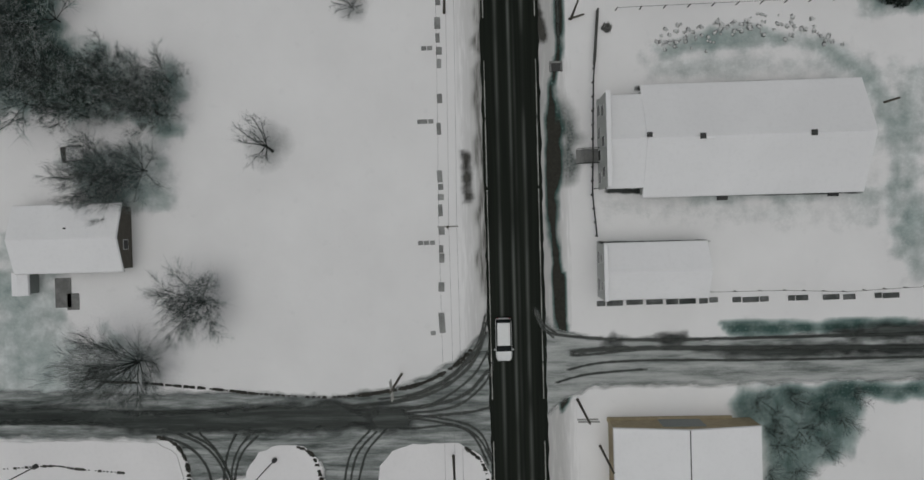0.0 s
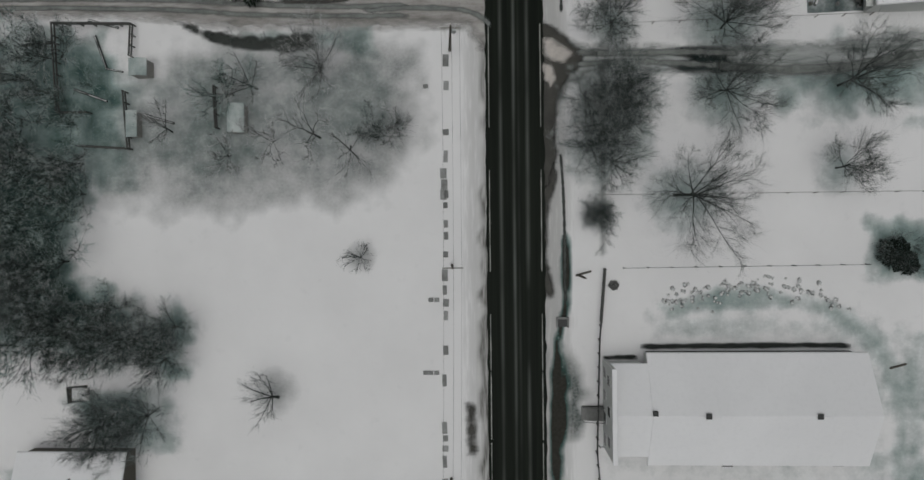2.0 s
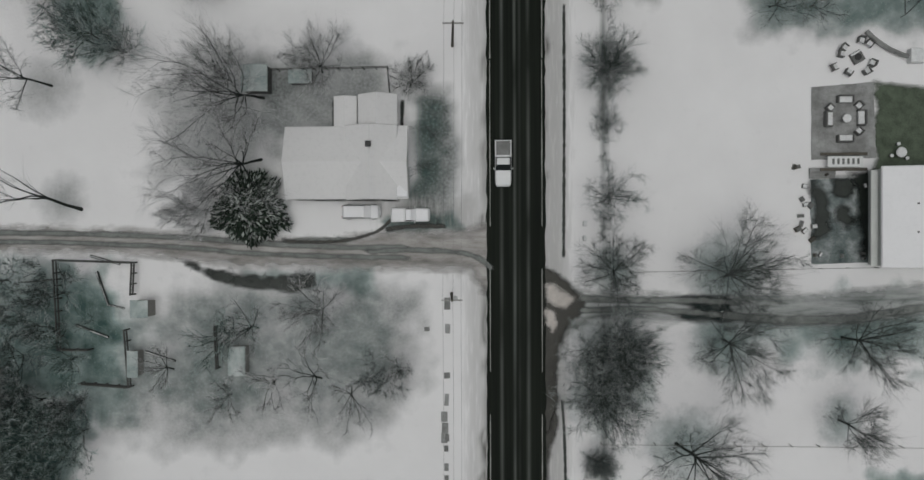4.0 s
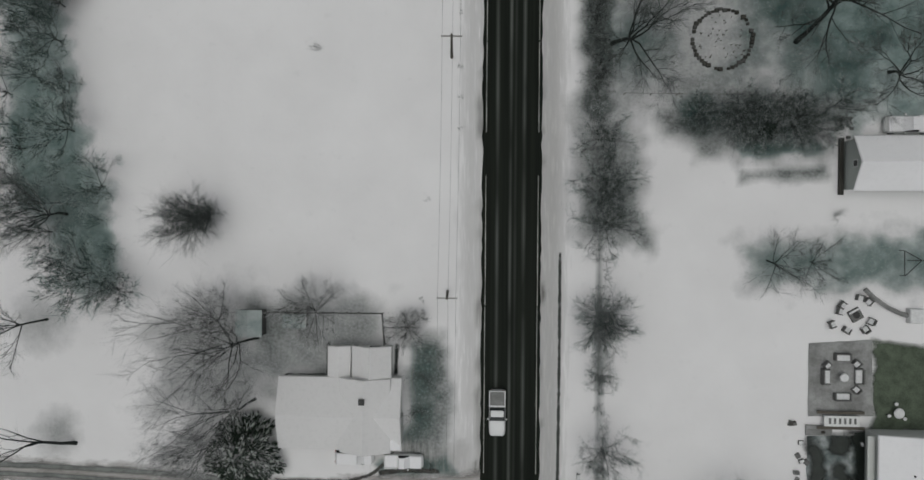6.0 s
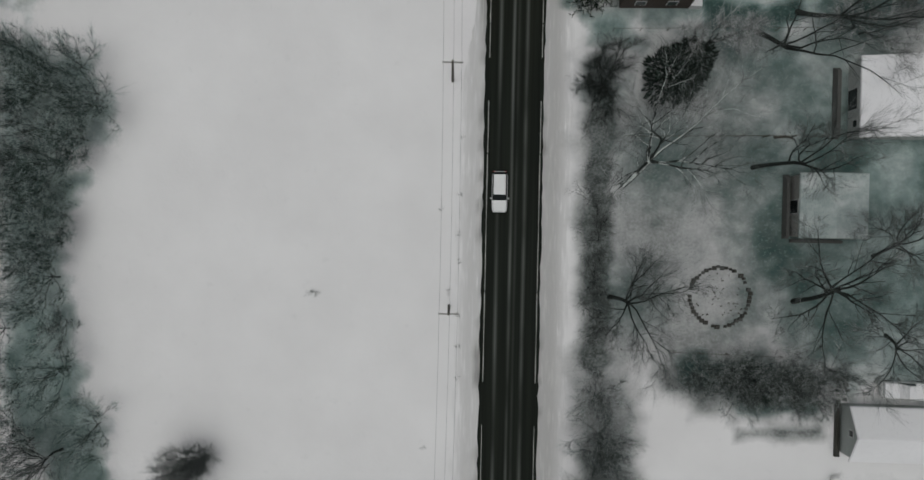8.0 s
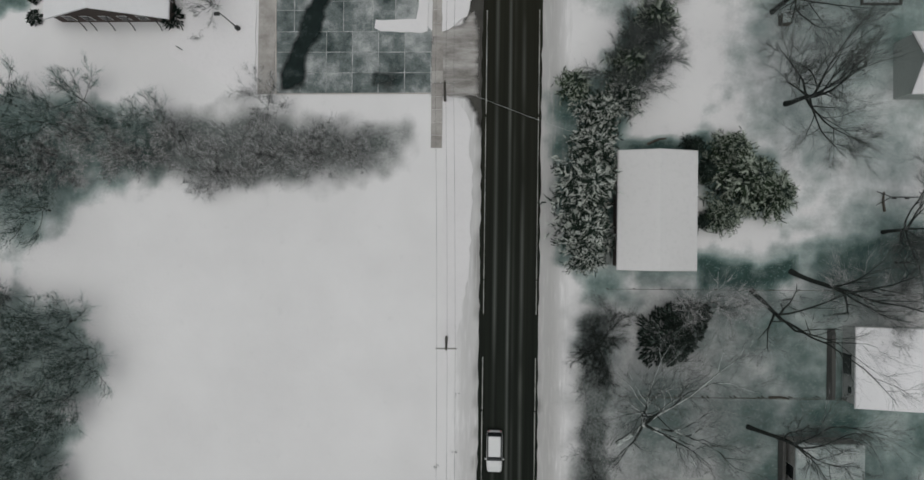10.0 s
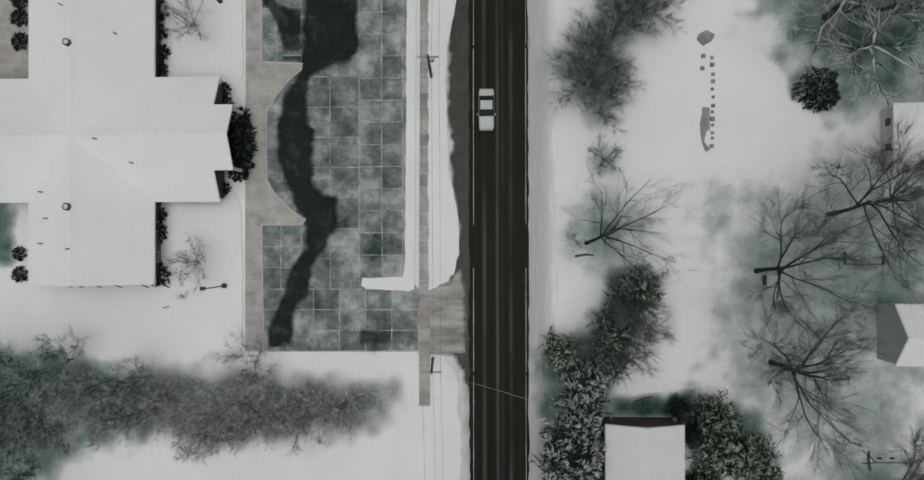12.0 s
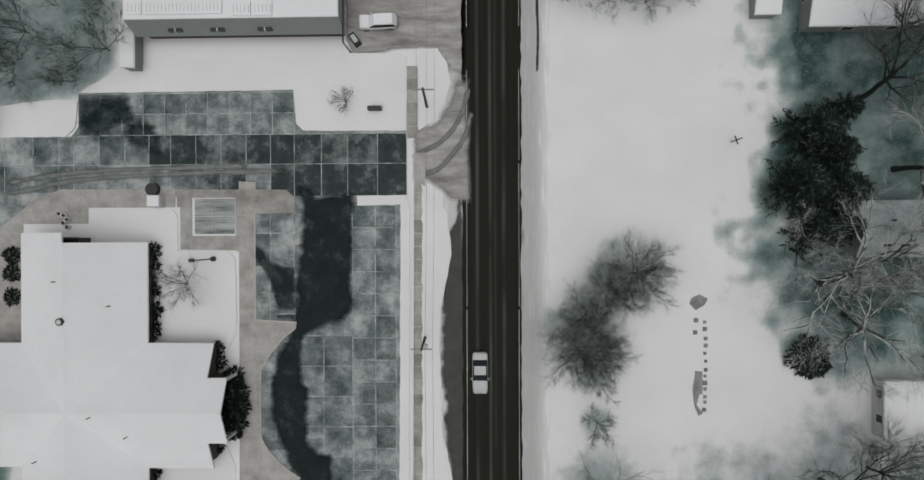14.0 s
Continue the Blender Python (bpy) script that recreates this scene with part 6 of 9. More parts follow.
planted(leafless(9, 8.0, 4.2, 0.08, limbs=17, crooked=0.06, haze=1.3, thin=0.007, thick=0.10, bark=DARK_BARK, twig=FLECKED, label="round leafless tree with a dense crown of fine twigs"), [
    (-34.3, -7.7, 1.0, 30), (14.9, 44.6, 0.9, 60), (12.6, 40.6, 0.9, 250),
    (19.2, 200.8, 0.95, 33), (16.4, 199.0, 0.8, 120), (13.2, 195.8, 0.85, 190), (12.6, 192.2, 0.95, 300), (15.6, 192.0, 0.7, 70),
    (12.0, 31.6, 0.42, 10), (12.9, 31.3, 0.4, 80), (13.4, 91.0, 0.75, 40), (13.4, 76.6, 0.7, 140), (28.6, 100.2, 0.7, 10), (33.6, 100.0, 0.75, 160),
], "round trees")

# trees of the eastern yards, each with its own growth
for x, y, seed, tall, wide, fork, lean, limbs, habit in YARD_TREES:
    habit.setdefault("thick", tall * (0.022 if habit["bark"] == PALE_BARK else 0.015))
    old = leafless(seed, tall, wide, fork, lean, limbs, label="tall old leafless tree with crooked snow-lined limbs" if habit["bark"] == PALE_BARK else "tall leafless yard tree with dark forking limbs", **habit)
    planted(old, [(x, y, 1.0, 0)], "old yard trees")

# single trees on the open snow, by the drive, the white house and the church
for x, y, seed, tall, wide, fork, lean, limbs, habit in SINGLE_TREES:
    planted(leafless(seed, tall, wide, fork, lean, limbs, label="small leafless tree with fine twigs in the snow" if tall < 7 else "leafless tree with fine grey twigs, standing in snow", **habit), [(x, y, 1.0, 0)], "single trees")

# the overgrown row that closes the field: a dark core under pale arching branches
rng = random.Random(61)
ROW = [(-59.0, 152.0), (-47.0, 154.6), (-36.0, 154.4), (-26.0, 154.6), (-13.5, 154.4)]
ARCH = leafless(62, 6.5, 4.8, 0.12, limbs=10, second=7, third=5, haze=0.9, thin=0.014, crooked=0.2, flat=0.5, bark=PALE_BARK, twig=FROSTED, label="leafless row tree with pale snow-lined branches"), leafless(63, 5.5, 4.0, 0.12, limbs=9, second=6, third=5, stems=2, haze=0.8, thin=0.013, crooked=0.2, bark=DARK_BARK, twig=FROSTED, label="leafless row tree with dark tangled branches")
spots = []
for (x0, y0), (x1, y1) in zip(ROW, ROW[1:]):
    n = round((x1 - x0) / 2.5)
    spots += [(x0 + (x1 - x0) * (i + rng.uniform(-0.3, 0.3)) / n, y0 + (y1 - y0) * i / n + rng.uniform(-1.6, 1.4), rng.uniform(0.6, 1.0), rng.uniform(0, 360)) for i in range(n)]
planted(ARCH[0], spots[0::2] + [(-25.6, 159.6, 0.75, 30)], "trees of the field row")
planted(ARCH[1], spots[1::2], "trees of the field row")

SHRUB = bush(21, 2.4, 8)
planted(SHRUB, [
    (11.7, 31.3, 1.1, 130), (47.7, 25.7, 1.3, 200), (45.1, 25.7, 1.1, 20), (45.8, 28.0, 1.1, 70), (48.4, 27.7, 1.2, 290), (12.3, 30.9, 0.9, 30), (11.5, 31.7, 0.8, 230), (12.8, 31.3, 0.9, 310),
    (-20.1, 108.2, 0.5, 50), (39.5, 89.0, 0.6, 100), (12.6, 31.0, 1.1, 150),
    (44.8, 27.0, 1.2, 200), (-34.1, 168.1, 0.5, 250), (-11.3, 163.0, 0.9, 300), (-12.2, 162.2, 0.9, 30), (-7.4, 69.6, 1.0, 20),
    (-7.8, 65.5, 1.0, 70), (34.3, 209.8, 1.4, 120), (12.3, 131.8, 1.1, 30),
] + [
    (11.6, 128.1, 1.1, 130), (12.0, 174.6, 1.1, 200), (12.1, 133.5, 1.2, 250), (23.7, 99.2, 1.2, 260), (27.7, 98.5, 1.2, 20),
    (31.6, 98.5, 1.3, 70), (35.5, 99.2, 1.2, 170), (21.1, 99.8, 1.1, 210), (39.4, 100.3, 1.0, 310), (30.3, 97.5, 1.2, 33), (11.5, 116.7, 1.1, 80), (12.3, 112.6, 1.0, 12), (12.0, 108.5, 1.2, 99), (12.9, 108.8, 1.0, 190),
    (11.4, 120.2, 1.2, 30), (11.9, 123.4, 1.0, 130), (12.2, 104.6, 1.1, 60), (11.9, 101.6, 1.1, 160), (13.0, 137.6, 0.9, 10),
], "bushes")
planted(bush(24, 2.7, 11, DARK_BARK, label="dense dark leafless bush in an overgrown hedge"), [(12.5 + 0.7 * math.sin(i * 2.4), y, 0.8 + 0.25 * math.sin(i * 1.7), 47 * i) for i, y in enumerate((104.4, 106.0, 107.4, 109.0, 110.6, 112.0, 113.6, 115.0, 116.4, 117.8, 119.6, 129.2, 130.8, 132.4, 134.0, 135.4))] + [
    (30.6, -20.6, 0.9, 0), (32.4, -22.6, 1.0, 40), (34.6, -20.4, 1.0, 80), (33.0, -26.0, 1.0, 120), (35.6, -24.2, 1.1, 160), (37.8, -21.8, 1.0, 200), (38.4, -26.2, 0.9, 240), (40.4, -23.0, 0.9, 280), (35.0, -28.8, 1.0, 320), (31.8, -29.0, 0.9, 20), (41.8, -20.2, 0.8, 60), (32.0, -24.2, 0.8, 100),
], "dark bushes")
# the row of low bushes along the old fence line
rng = random.Random(31)
planted(bush(22, 1.3, 3, label="low leafless bush in an overgrown fence line"), [(13.1 + rng.uniform(-0.4, 0.4), 27 + 1.15 * i, rng.uniform(0.8, 1.6), rng.uniform(0, 360)) for i in range(90)], "fence-line bushes")

planted(bush(23, 1.1, 6, label="low tuft of dead stems on a turf bank"), [(x, y, rng.uniform(0.7, 1.2), rng.uniform(0, 360)) for x, y in [(-33.4, 53.7), (-30.6, 53.2), (-28.4, 52.7), (-26.7, 52.8), (-24.9, 52.8), (-23.1, 52.8), (-21.7, 52.6), (-22.4, 53.2), (-10.0, 59.3), (-6.6, 59.6), (-8.3, 58.8), (-11.8, 58.5)]] + [(x, y, rng.uniform(0.28, 0.5), rng.uniform(0, 360)) for x, y in ((-3.1, 112.4), (-3.1, 102.6), (-3.1, 98.9), (-6.9, 90.7), (-7.5, 79.0), (-6.9, 73.4), (-3.2, 115.6), (-4.3, 108.9), (-3.2, 120.2), (-3.2, 106.1), (-3.0, 126.8), (-5.3, 118.4))], "tufts")
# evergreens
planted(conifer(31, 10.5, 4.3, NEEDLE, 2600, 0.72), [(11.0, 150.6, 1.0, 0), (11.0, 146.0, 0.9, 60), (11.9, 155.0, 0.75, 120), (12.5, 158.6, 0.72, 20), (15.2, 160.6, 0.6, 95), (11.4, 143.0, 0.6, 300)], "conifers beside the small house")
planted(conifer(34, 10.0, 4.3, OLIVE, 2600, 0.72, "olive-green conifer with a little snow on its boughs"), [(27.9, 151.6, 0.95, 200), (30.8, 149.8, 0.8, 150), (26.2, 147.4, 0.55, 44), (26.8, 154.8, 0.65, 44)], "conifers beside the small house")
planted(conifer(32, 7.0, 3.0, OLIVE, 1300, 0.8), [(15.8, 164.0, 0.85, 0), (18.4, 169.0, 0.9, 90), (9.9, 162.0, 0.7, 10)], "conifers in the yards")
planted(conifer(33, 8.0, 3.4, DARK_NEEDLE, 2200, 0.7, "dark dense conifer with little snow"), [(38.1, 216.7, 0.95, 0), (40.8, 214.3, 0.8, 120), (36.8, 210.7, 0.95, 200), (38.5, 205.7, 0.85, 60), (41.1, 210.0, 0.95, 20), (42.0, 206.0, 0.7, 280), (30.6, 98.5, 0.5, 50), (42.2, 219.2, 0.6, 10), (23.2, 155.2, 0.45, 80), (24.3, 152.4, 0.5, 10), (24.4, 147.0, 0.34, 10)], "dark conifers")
planted(round_evergreen(41, 3.9, 4.6, SHRUB_LEAF, 2200, "broad evergreen shrub with snow-tipped leaves beside a lane", 1.5), [(-28.2, 61.1, 1.0, 0)], "evergreen shrubs")
planted(round_evergreen(42, 2.2, 2.4, DARK_NEEDLE, 1100, "round dark evergreen bush"), [(38.8, 191.3, 1.0, 0), (20.5, 133.8, 1.35, 40), (22.9, 135.8, 1.05, 200), (45.9, 26.6, 0.75, 90), (53.3, 191.2, 0.6, 130), (47.4, 25.5, 0.55, 10)], "round evergreens")


# ---- houses ----
def window(parent, face, u, z, wide, high, box, name="window"):
    """A framed window on one wall (s, n, w or e) of a box (x0, y0, x1, y1), u metres along the wall."""
    x0, y0, x1, y1 = box
    frame_, pane, d = Shape(), Shape(), 0.05
    if face in "sn":
        y, o = (y0, -d) if face == "s" else (y1, d)
        lo, hi = min(y, y + o), max(y, y + o)
        frame_.box(x0 + u, lo, z, x0 + u + wide, hi, z + high)
        pane.box(x0 + u + 0.07, lo - 0.012, z + 0.07, x0 + u + wide - 0.07, hi + 0.012, z + high - 0.07)
    else:
        x, o = (x0, -d) if face == "w" else (x1, d)
        lo, hi = min(x, x + o), max(x, x + o)
        frame_.box(lo, y0 + u, z, hi, y0 + u + wide, z + high)
        pane.box(lo - 0.012, y0 + u + 0.07, z + 0.07, hi + 0.012, y0 + u + wide - 0.07, z + high - 0.07)
    w = part(name, frame_, WHITE, parent, "white window frame" if name == "window" else "")
    part("pane", pane, GLASS, w, "dark glass")
    return w


def gable_house(name, x0, y0, x1, y1, eave, ridge, along, wall, label, over=0.35, category="house", shift=0.0, snow=0.2, windows=(), doors=(), roof_mat=None):
    """A house under a snowed-in saddle roof. x0 .. y1: the roof's outline; along: the axis of the ridge; shift: the ridge off the middle."""
    cx, cy = (x0 + x1) / 2, (y0 + y1) / 2
    house = thing(name, cx, cy, 0, label, category)
    a, b = (x1 - x0) / 2, (y1 - y0) / 2
    if along == "y":
        a, b = b, a

    def at(u, v, z):
        return (u, v, z) if along == "x" else (v, u, z)

    wa, wb, slope = a - over, b - over, (ridge - eave) / b
    low = eave + slope * over * 0.6
    t = 0.2
    for name_, pts in (
        ("wall", [(-wa, -wb), (wa, -wb), (wa, -wb + t), (-wa, -wb + t)]),
        ("wall", [(-wa, wb - t), (wa, wb - t), (wa, wb), (-wa, wb)]),
    ):
        part(name_, Shape().add([at(u, v, z) for z in (-0.1, low) for u, v in pts], [(4, 5, 6, 7), (3, 2, 1, 0)] + [(i, (i + 1) % 4, 4 + (i + 1) % 4, 4 + i) for i in range(4)]), wall, house)
    for end in (-1, 1):
        u0, u1 = end * wa, end * (wa - t)
        outline = [(-wb + t, -0.1), (wb - t, -0.1), (wb - t, low), (shift, ridge - 0.06), (-wb + t, low)]
        k = len(outline)
        pts = [at(u0, v, z) for v, z in outline] + [at(u1, v, z) for v, z in outline]
        part("gable_wall", Shape().add(pts, [tuple(range(k)), tuple(range(2 * k - 1, k - 1, -1))] + [(i, k + i, k + (i + 1) % k, (i + 1) % k) for i in range(k)]), wall, house)
    for side in (-1, 1):
        v1 = side * b
        for part_name, mat, lift, thick, back in (("roof", DECK, 0.0, 0.1, 0.0), ("snow_cover", roof_mat or ROOF_SNOW, 0.1, snow, -0.04)):
            e, r = eave + lift, ridge + lift
            inner, outer, c = a - back, v1 - side * back, 0.08
            pts = [at(u, v, z) for u, v, z in (
                (-inner, shift, r), (inner, shift, r), (inner, outer, e), (-inner, outer, e),
                (-inner + c, shift, r + thick), (inner - c, shift, r + thick), (inner - c, outer - side * c, e + thick), (-inner + c, outer - side * c, e + thick))]
            part(part_name, Shape().add(pts, [(0, 1, 2, 3), (4, 5, 6, 7), (0, 1, 5, 4), (1, 2, 6, 5), (2, 3, 7, 6), (3, 0, 4, 7)]), mat, house)
    box = (-wa, -wb, wa, wb) if along == "x" else (-wb, -wa, wb, wa)
    for face, u, z, wide, high in windows:
        window(house, face, u, z, wide, high, box)
    for face, u, wide in doors:
        window(house, face, u, 0.05, wide, 2.05, box, "door")
    return house


def chimney(parent, x, y, z0, z1, size, mat=BRICK, name="chimney"):
    """A chimney or a roof vent on a house, in the house's own space."""
    c = part(name, Shape().box(x - size, y - size, z0, x + size, y + size, z1), mat, parent)
    part("cap", Shape().box(x - size - 0.05, y - size - 0.05, z1, x + size + 0.05, y + size + 0.05, z1 + 0.08, 0.03), DARK_METAL, c)
    return c


def pipe(parent, x, y, z0, z1, r=0.09):
    return part("vent_pipe", Shape().tube([(x, y, z0), (x, y, z1)], [r, r], 8, True), DARK_METAL, parent)


# the long two-storey hall east of the road, with its lower front
HX0, HY1 = 17.2, 15.8
HX1, HY0 = 41.3, 3.2
hall = gable_house("long_hall", HX0, HY0, HX1 + 0.2, HY1, 2.9, 5.9, "x", PALE_WALL, "long pale hall with a snow-covered saddle roof", 0.4, "hall", windows=[("s", 3 + 4.5 * i, 1.0, 1.3, 1.1) for i in range(5)] + [("n", 3 + 4.5 * i, 1.0, 1.3, 1.1) for i in range(5)], doors=[("s", 20.8, 1.0)])
for x, y in ([(23.1, 9.5), (34.8, 9.5)]):
    c = chimney(hall, x - (HX0 + HX1 + 0.2) / 2, y - (HY0 + HY1) / 2, 5.3, 6.3, 0.26)
    part("snow_drift", Shape().box(x - (HX0 + HX1) / 2 + 0.35, y - (HY0 + HY1) / 2 - 0.4, 5.6, x - (HX0 + HX1) / 2 + 1.3, y - (HY0 + HY1) / 2 - 0.15, 6.15, 0.05), ROOF_SNOW, c)
for x, y in ([(26.3, 2.9), (38.6, 3.0)]):
    part("entry_hood", Shape().box(x - (HX0 + HX1) / 2 - 0.6, y - (HY0 + HY1) / 2 - 0.2, 1.9, x - (HX0 + HX1) / 2 + 0.6, y - (HY0 + HY1) / 2 + 0.7, 2.05, 0.04), DARK_METAL, hall)
# a thin dark panel over the pale north wall
part("north_boarding", Shape().box(-(HX1 - HX0) / 2 + 0.5, (HY1 - HY0) / 2 - 0.4, 0.0, (HX1 - HX0) / 2 - 0.5, (HY1 - HY0) / 2 - 0.3, 2.85), DARK_WALL, hall, "dark strip along the north side")
FX0, FY1 = 13.2, 14.7
FX1, FY0 = 17.3, 4.3
front = gable_house("hall_front", FX0, FY0, FX1 - 0.05, FY1, 3.36, 5.84, "x", PALE_WALL, "lower front of the pale hall behind a tall false front", 0.35, "hall")
def false_front(house_, x0, x1, y0, y1, tall, rows_):
    """A raised front wall that stands in the house's own space, with a snowy coping and rows of windows (height, count, width, high)."""
    wall_ = part("false_front", Shape().box(x0, y0, 0, x1, y1, tall), PALE_WALL, house_, "tall pale front wall")
    part("coping", Shape().box(x0 - 0.06, y0 - 0.06, tall, x1 + 0.08, y1 + 0.06, tall + 0.16, 0.05), ROOF_SNOW, wall_, "coping under snow")
    for z, count, wide, high in rows_:
        for k in range(count):
            window(house_, "w", (k + 0.5) * (y1 - y0) / count - wide / 2, z, wide, high, (x0, y0, x1, y1))


false_front(front, -2.4, -2.0, -5.1, 5.1, 6.6, ((0.8, 4, 1.3, 1.6), (3.6, 3, 1.2, 1.5)))
chimney(front, 2.2, 0.3, 4.9, 6.4, 0.22)
steps = Shape()
for k in range(4):
    steps.box(-1.5 + 0.3 * k, -0.8, 0.0, 1.2, 0.8, 0.17 * (k + 1))
SX, SY = 11.8, 8.3
single("entry_steps", steps, DARK_SLAB, "dark concrete entry steps in front of the hall", "steps", SX, SY, 0.0)
for sy in (-0.85, 0.85):
    single("stair_rail", Shape().tube([(-1.4, sy, 0.0), (-1.4, sy, 1.0), (1.0, sy, 1.6), (1.0, sy, 0.7)], [0.03] * 4, 5), DARK_METAL, "dark metal rail beside the entry steps", "rail", SX, SY, 0.0)

# the smaller hall to its south
AX0, AY1 = 12.8, -1.8
AX1, AY0 = 24.3, -8.2
small = gable_house("small_hall", AX0, AY0, AX1, AY1, 3.0, 4.6, "x", PALE_WALL, "small pale hall with a snow-covered roof behind a false front", 0.3, "hall")
part("dormer_cap", Shape().add([(-5.2, -1.6, 3.9), (-5.2, 1.6, 3.9), (-3.2, 0, 4.95), (-5.2, 0, 4.95)], [(0, 2, 3), (1, 3, 2), (0, 3, 1)]), ROOF_SNOW, small)
false_front(small, -6.1, -5.8, -3.1, 3.1, 5.3, ((0.7, 2, 1.5, 1.6), (3.2, 2, 1.0, 1.0)))

# white house behind the field in the west
WX0, WY1 = -55.8, 4.3
WX1, WY0 = -42.7, -3.7
white_house = gable_house("bungalow", WX0, WY0, WX1, WY1, 2.5, 3.9, "x", BROWN_WALL, "low brown bungalow with a snow-covered roof under bare trees", 0.35, windows=[("s", 2, 0.9, 1.4, 1.1), ("s", 6, 0.9, 1.6, 1.1), ("e", 2.2, 0.9, 1.2, 1.1)], doors=[("s", 9.5, 1.0)])
pipe(white_house, 0.4, 1.2, 3.2, 4.1)
gable_house("porch", -56.6, -6.3, -54.5, -3.5, 1.9, 2.3, "y", GREY_WALL, "small snowed-in entry porch beside the bungalow", 0.2, "porch")
deck = paving("terrace", "bare grey concrete terrace slabs", "terrace")
for (x, y), w, l in zip([(-51.7, -6.2), (-50.5, -7.3)], (2.0, 1.5), (3.6, 2.0)):
    slab(deck, x, y, w, l, 0.07, DARK_SLAB)

# tan building at the south-east corner
GX0, GY1 = 13.3, -22.7
GX1 = 29.7, -22.4
tan = gable_house("tan_workshop", GX0, GY1 - 26, (GX1)[0], GY1 + 0.1, 3.2, 4.4, "y", TAN_WALL, "tan workshop with a snow-covered saddle roof", 0.0, "workshop")
part("ridge_cap", Shape().box(-0.06, -12.9, 4.55, 0.06, 13.0, 4.74, 0.03), DECK, tan)
part("door", Shape().box(-2.6, 13.0, 0.0, 2.2, 13.14, 3.3), GREY_WALL, tan, "wide grey door")
part("base_course", Shape().box(-((GX1)[0] - GX0) / 2 - 0.15, 12.9, 0, ((GX1)[0] - GX0) / 2 - 2.2, 13.35, 0.5, 0.05), TAN_WALL, tan)

# white house with wings beside the lane
BX0, BY0 = -23.6, 62.0
BX1, BY1 = -9.4, 70.3
home = gable_house("white_house", BX0, BY0, BX1, BY1, 2.5, 3.9, "x", PALE_WALL, "white house with snow-covered roofs beside a lane", 0.35, roof_mat=DULL_SNOW, windows=[("s", 2, 0.9, 1.4, 1.1), ("s", 5, 0.9, 1.4, 1.1), ("s", 10, 0.9, 1.6, 1.1), ("e", 2, 0.9, 1.2, 1.1)], doors=[("s", 8, 0.95)])
cx, cy = (BX0 + BX1) / 2, (BY0 + BY1) / 2
KX, KY = -13.6, 68.0
chimney(home, KX - cx, KY - cy, 3.6, 4.9, 0.28)
pipe(home, KX - cx + 0.2, KY - cy - 5.5, 3.2, 4.3)
wing = gable_house("house_wing", -15.1, 69.8, -10.6, 73.9, 2.6, 3.9, "y", PALE_WALL, "north wing of the white house with a snowy roof", 0.3, roof_mat=DULL_SNOW, windows=[("n", 1.4, 0.9, 1.4, 1.1)])
gable_house("house_extension", -18.0, 70.2, -15.3, 73.8, 2.2, 2.6, "y", PALE_WALL, "flat snowed-in extension of the white house", 0.2, roof_mat=DULL_SNOW)
gable_house("cross_gable", -16.4, 61.9, -10.6, 70.3, 3.0, 4.4, "y", PALE_WALL, "cross gable of the white house", 0.3, roof_mat=DULL_SNOW, windows=[("s", 2, 0.9, 1.4, 1.2)])
gable_house("porch", -11.2, 62.2, -9.5, 65.8, 2.75, 3.0, "y", PALE_WALL, "snow-covered porch of the white house", 0.1, "porch")

# low white barn with a patio at the east edge
EX0, EY1 = 42.7, 65.2
EY0 = 54.1
barn = gable_house("white_barn", EX0, EY0, EX0 + 16, EY1, 3.0, 4.6, "y", PALE_WALL, "white barn with a snow-covered roof beside a patio", 0.2, "barn", windows=[("w", 1.2, 0.9, 1.2, 1.2), ("w", 7.0, 0.9, 1.2, 1.2)])
part("side_roof", Shape().box(-8.7, -5.4, 2.2, -7.9, 5.2, 2.35, 0.03), PALE_WALL, barn, "lower pale lean-to roof")
for (x, y) in [(46.1, 61.1), (46.1, 58.0)]:
    pipe(barn, x - EX0 - 8, y - (EY0 + EY1) / 2, 3.3, 4.1, 0.1)

# grey-gabled house further north, east edge
JX0, JY1 = 39.9, 97.7
JY0 = 91.7
gabled = gable_house("gabled_house", JX0, JY0, JX0 + 15, JY1, 2.6, 4.4, "x", MID_WALL, "grey house whose gable and snow-covered roof face the field", 0.3, windows=[("w", 2.3, 2.2, 0.8, 0.9), ("s", 3, 0.9, 1.4, 1.1), ("s", 7, 0.9, 1.4, 1.1)])
part("foundation_bed", Shape().box(-7.85, -3.3, 0, -7.3, 3.1, 0.35, 0.08), MUD, gabled, "dark planting bed along the wall")

# two garden sheds and a house behind the yard trees
SHX, SHY = 34.1, 123.0
SHX1, SHY0 = 41.4, 115.9
gable_house("garden_shed", SHX, SHY0, SHX1, SHY, 2.6, 3.2, "y", PALE_WOOD, "garden shed with thin snow on its roof under bare trees", 0.15, "shed", doors=[("w", 2.5, 1.6)], roof_mat=THIN_SNOW)
NHX, NHY1 = 40.1, 135.7
NHY0 = 126.9
gable_house("pale_garage", NHX, NHY0, NHX + 12, NHY1, 3.0, 4.2, "y", PALE_WALL, "pale garage with a snow-covered roof behind yard trees", 0.25, "garage", doors=[("w", 3, 2.4)], windows=[("w", 1, 1.2, 0.9, 0.9)])

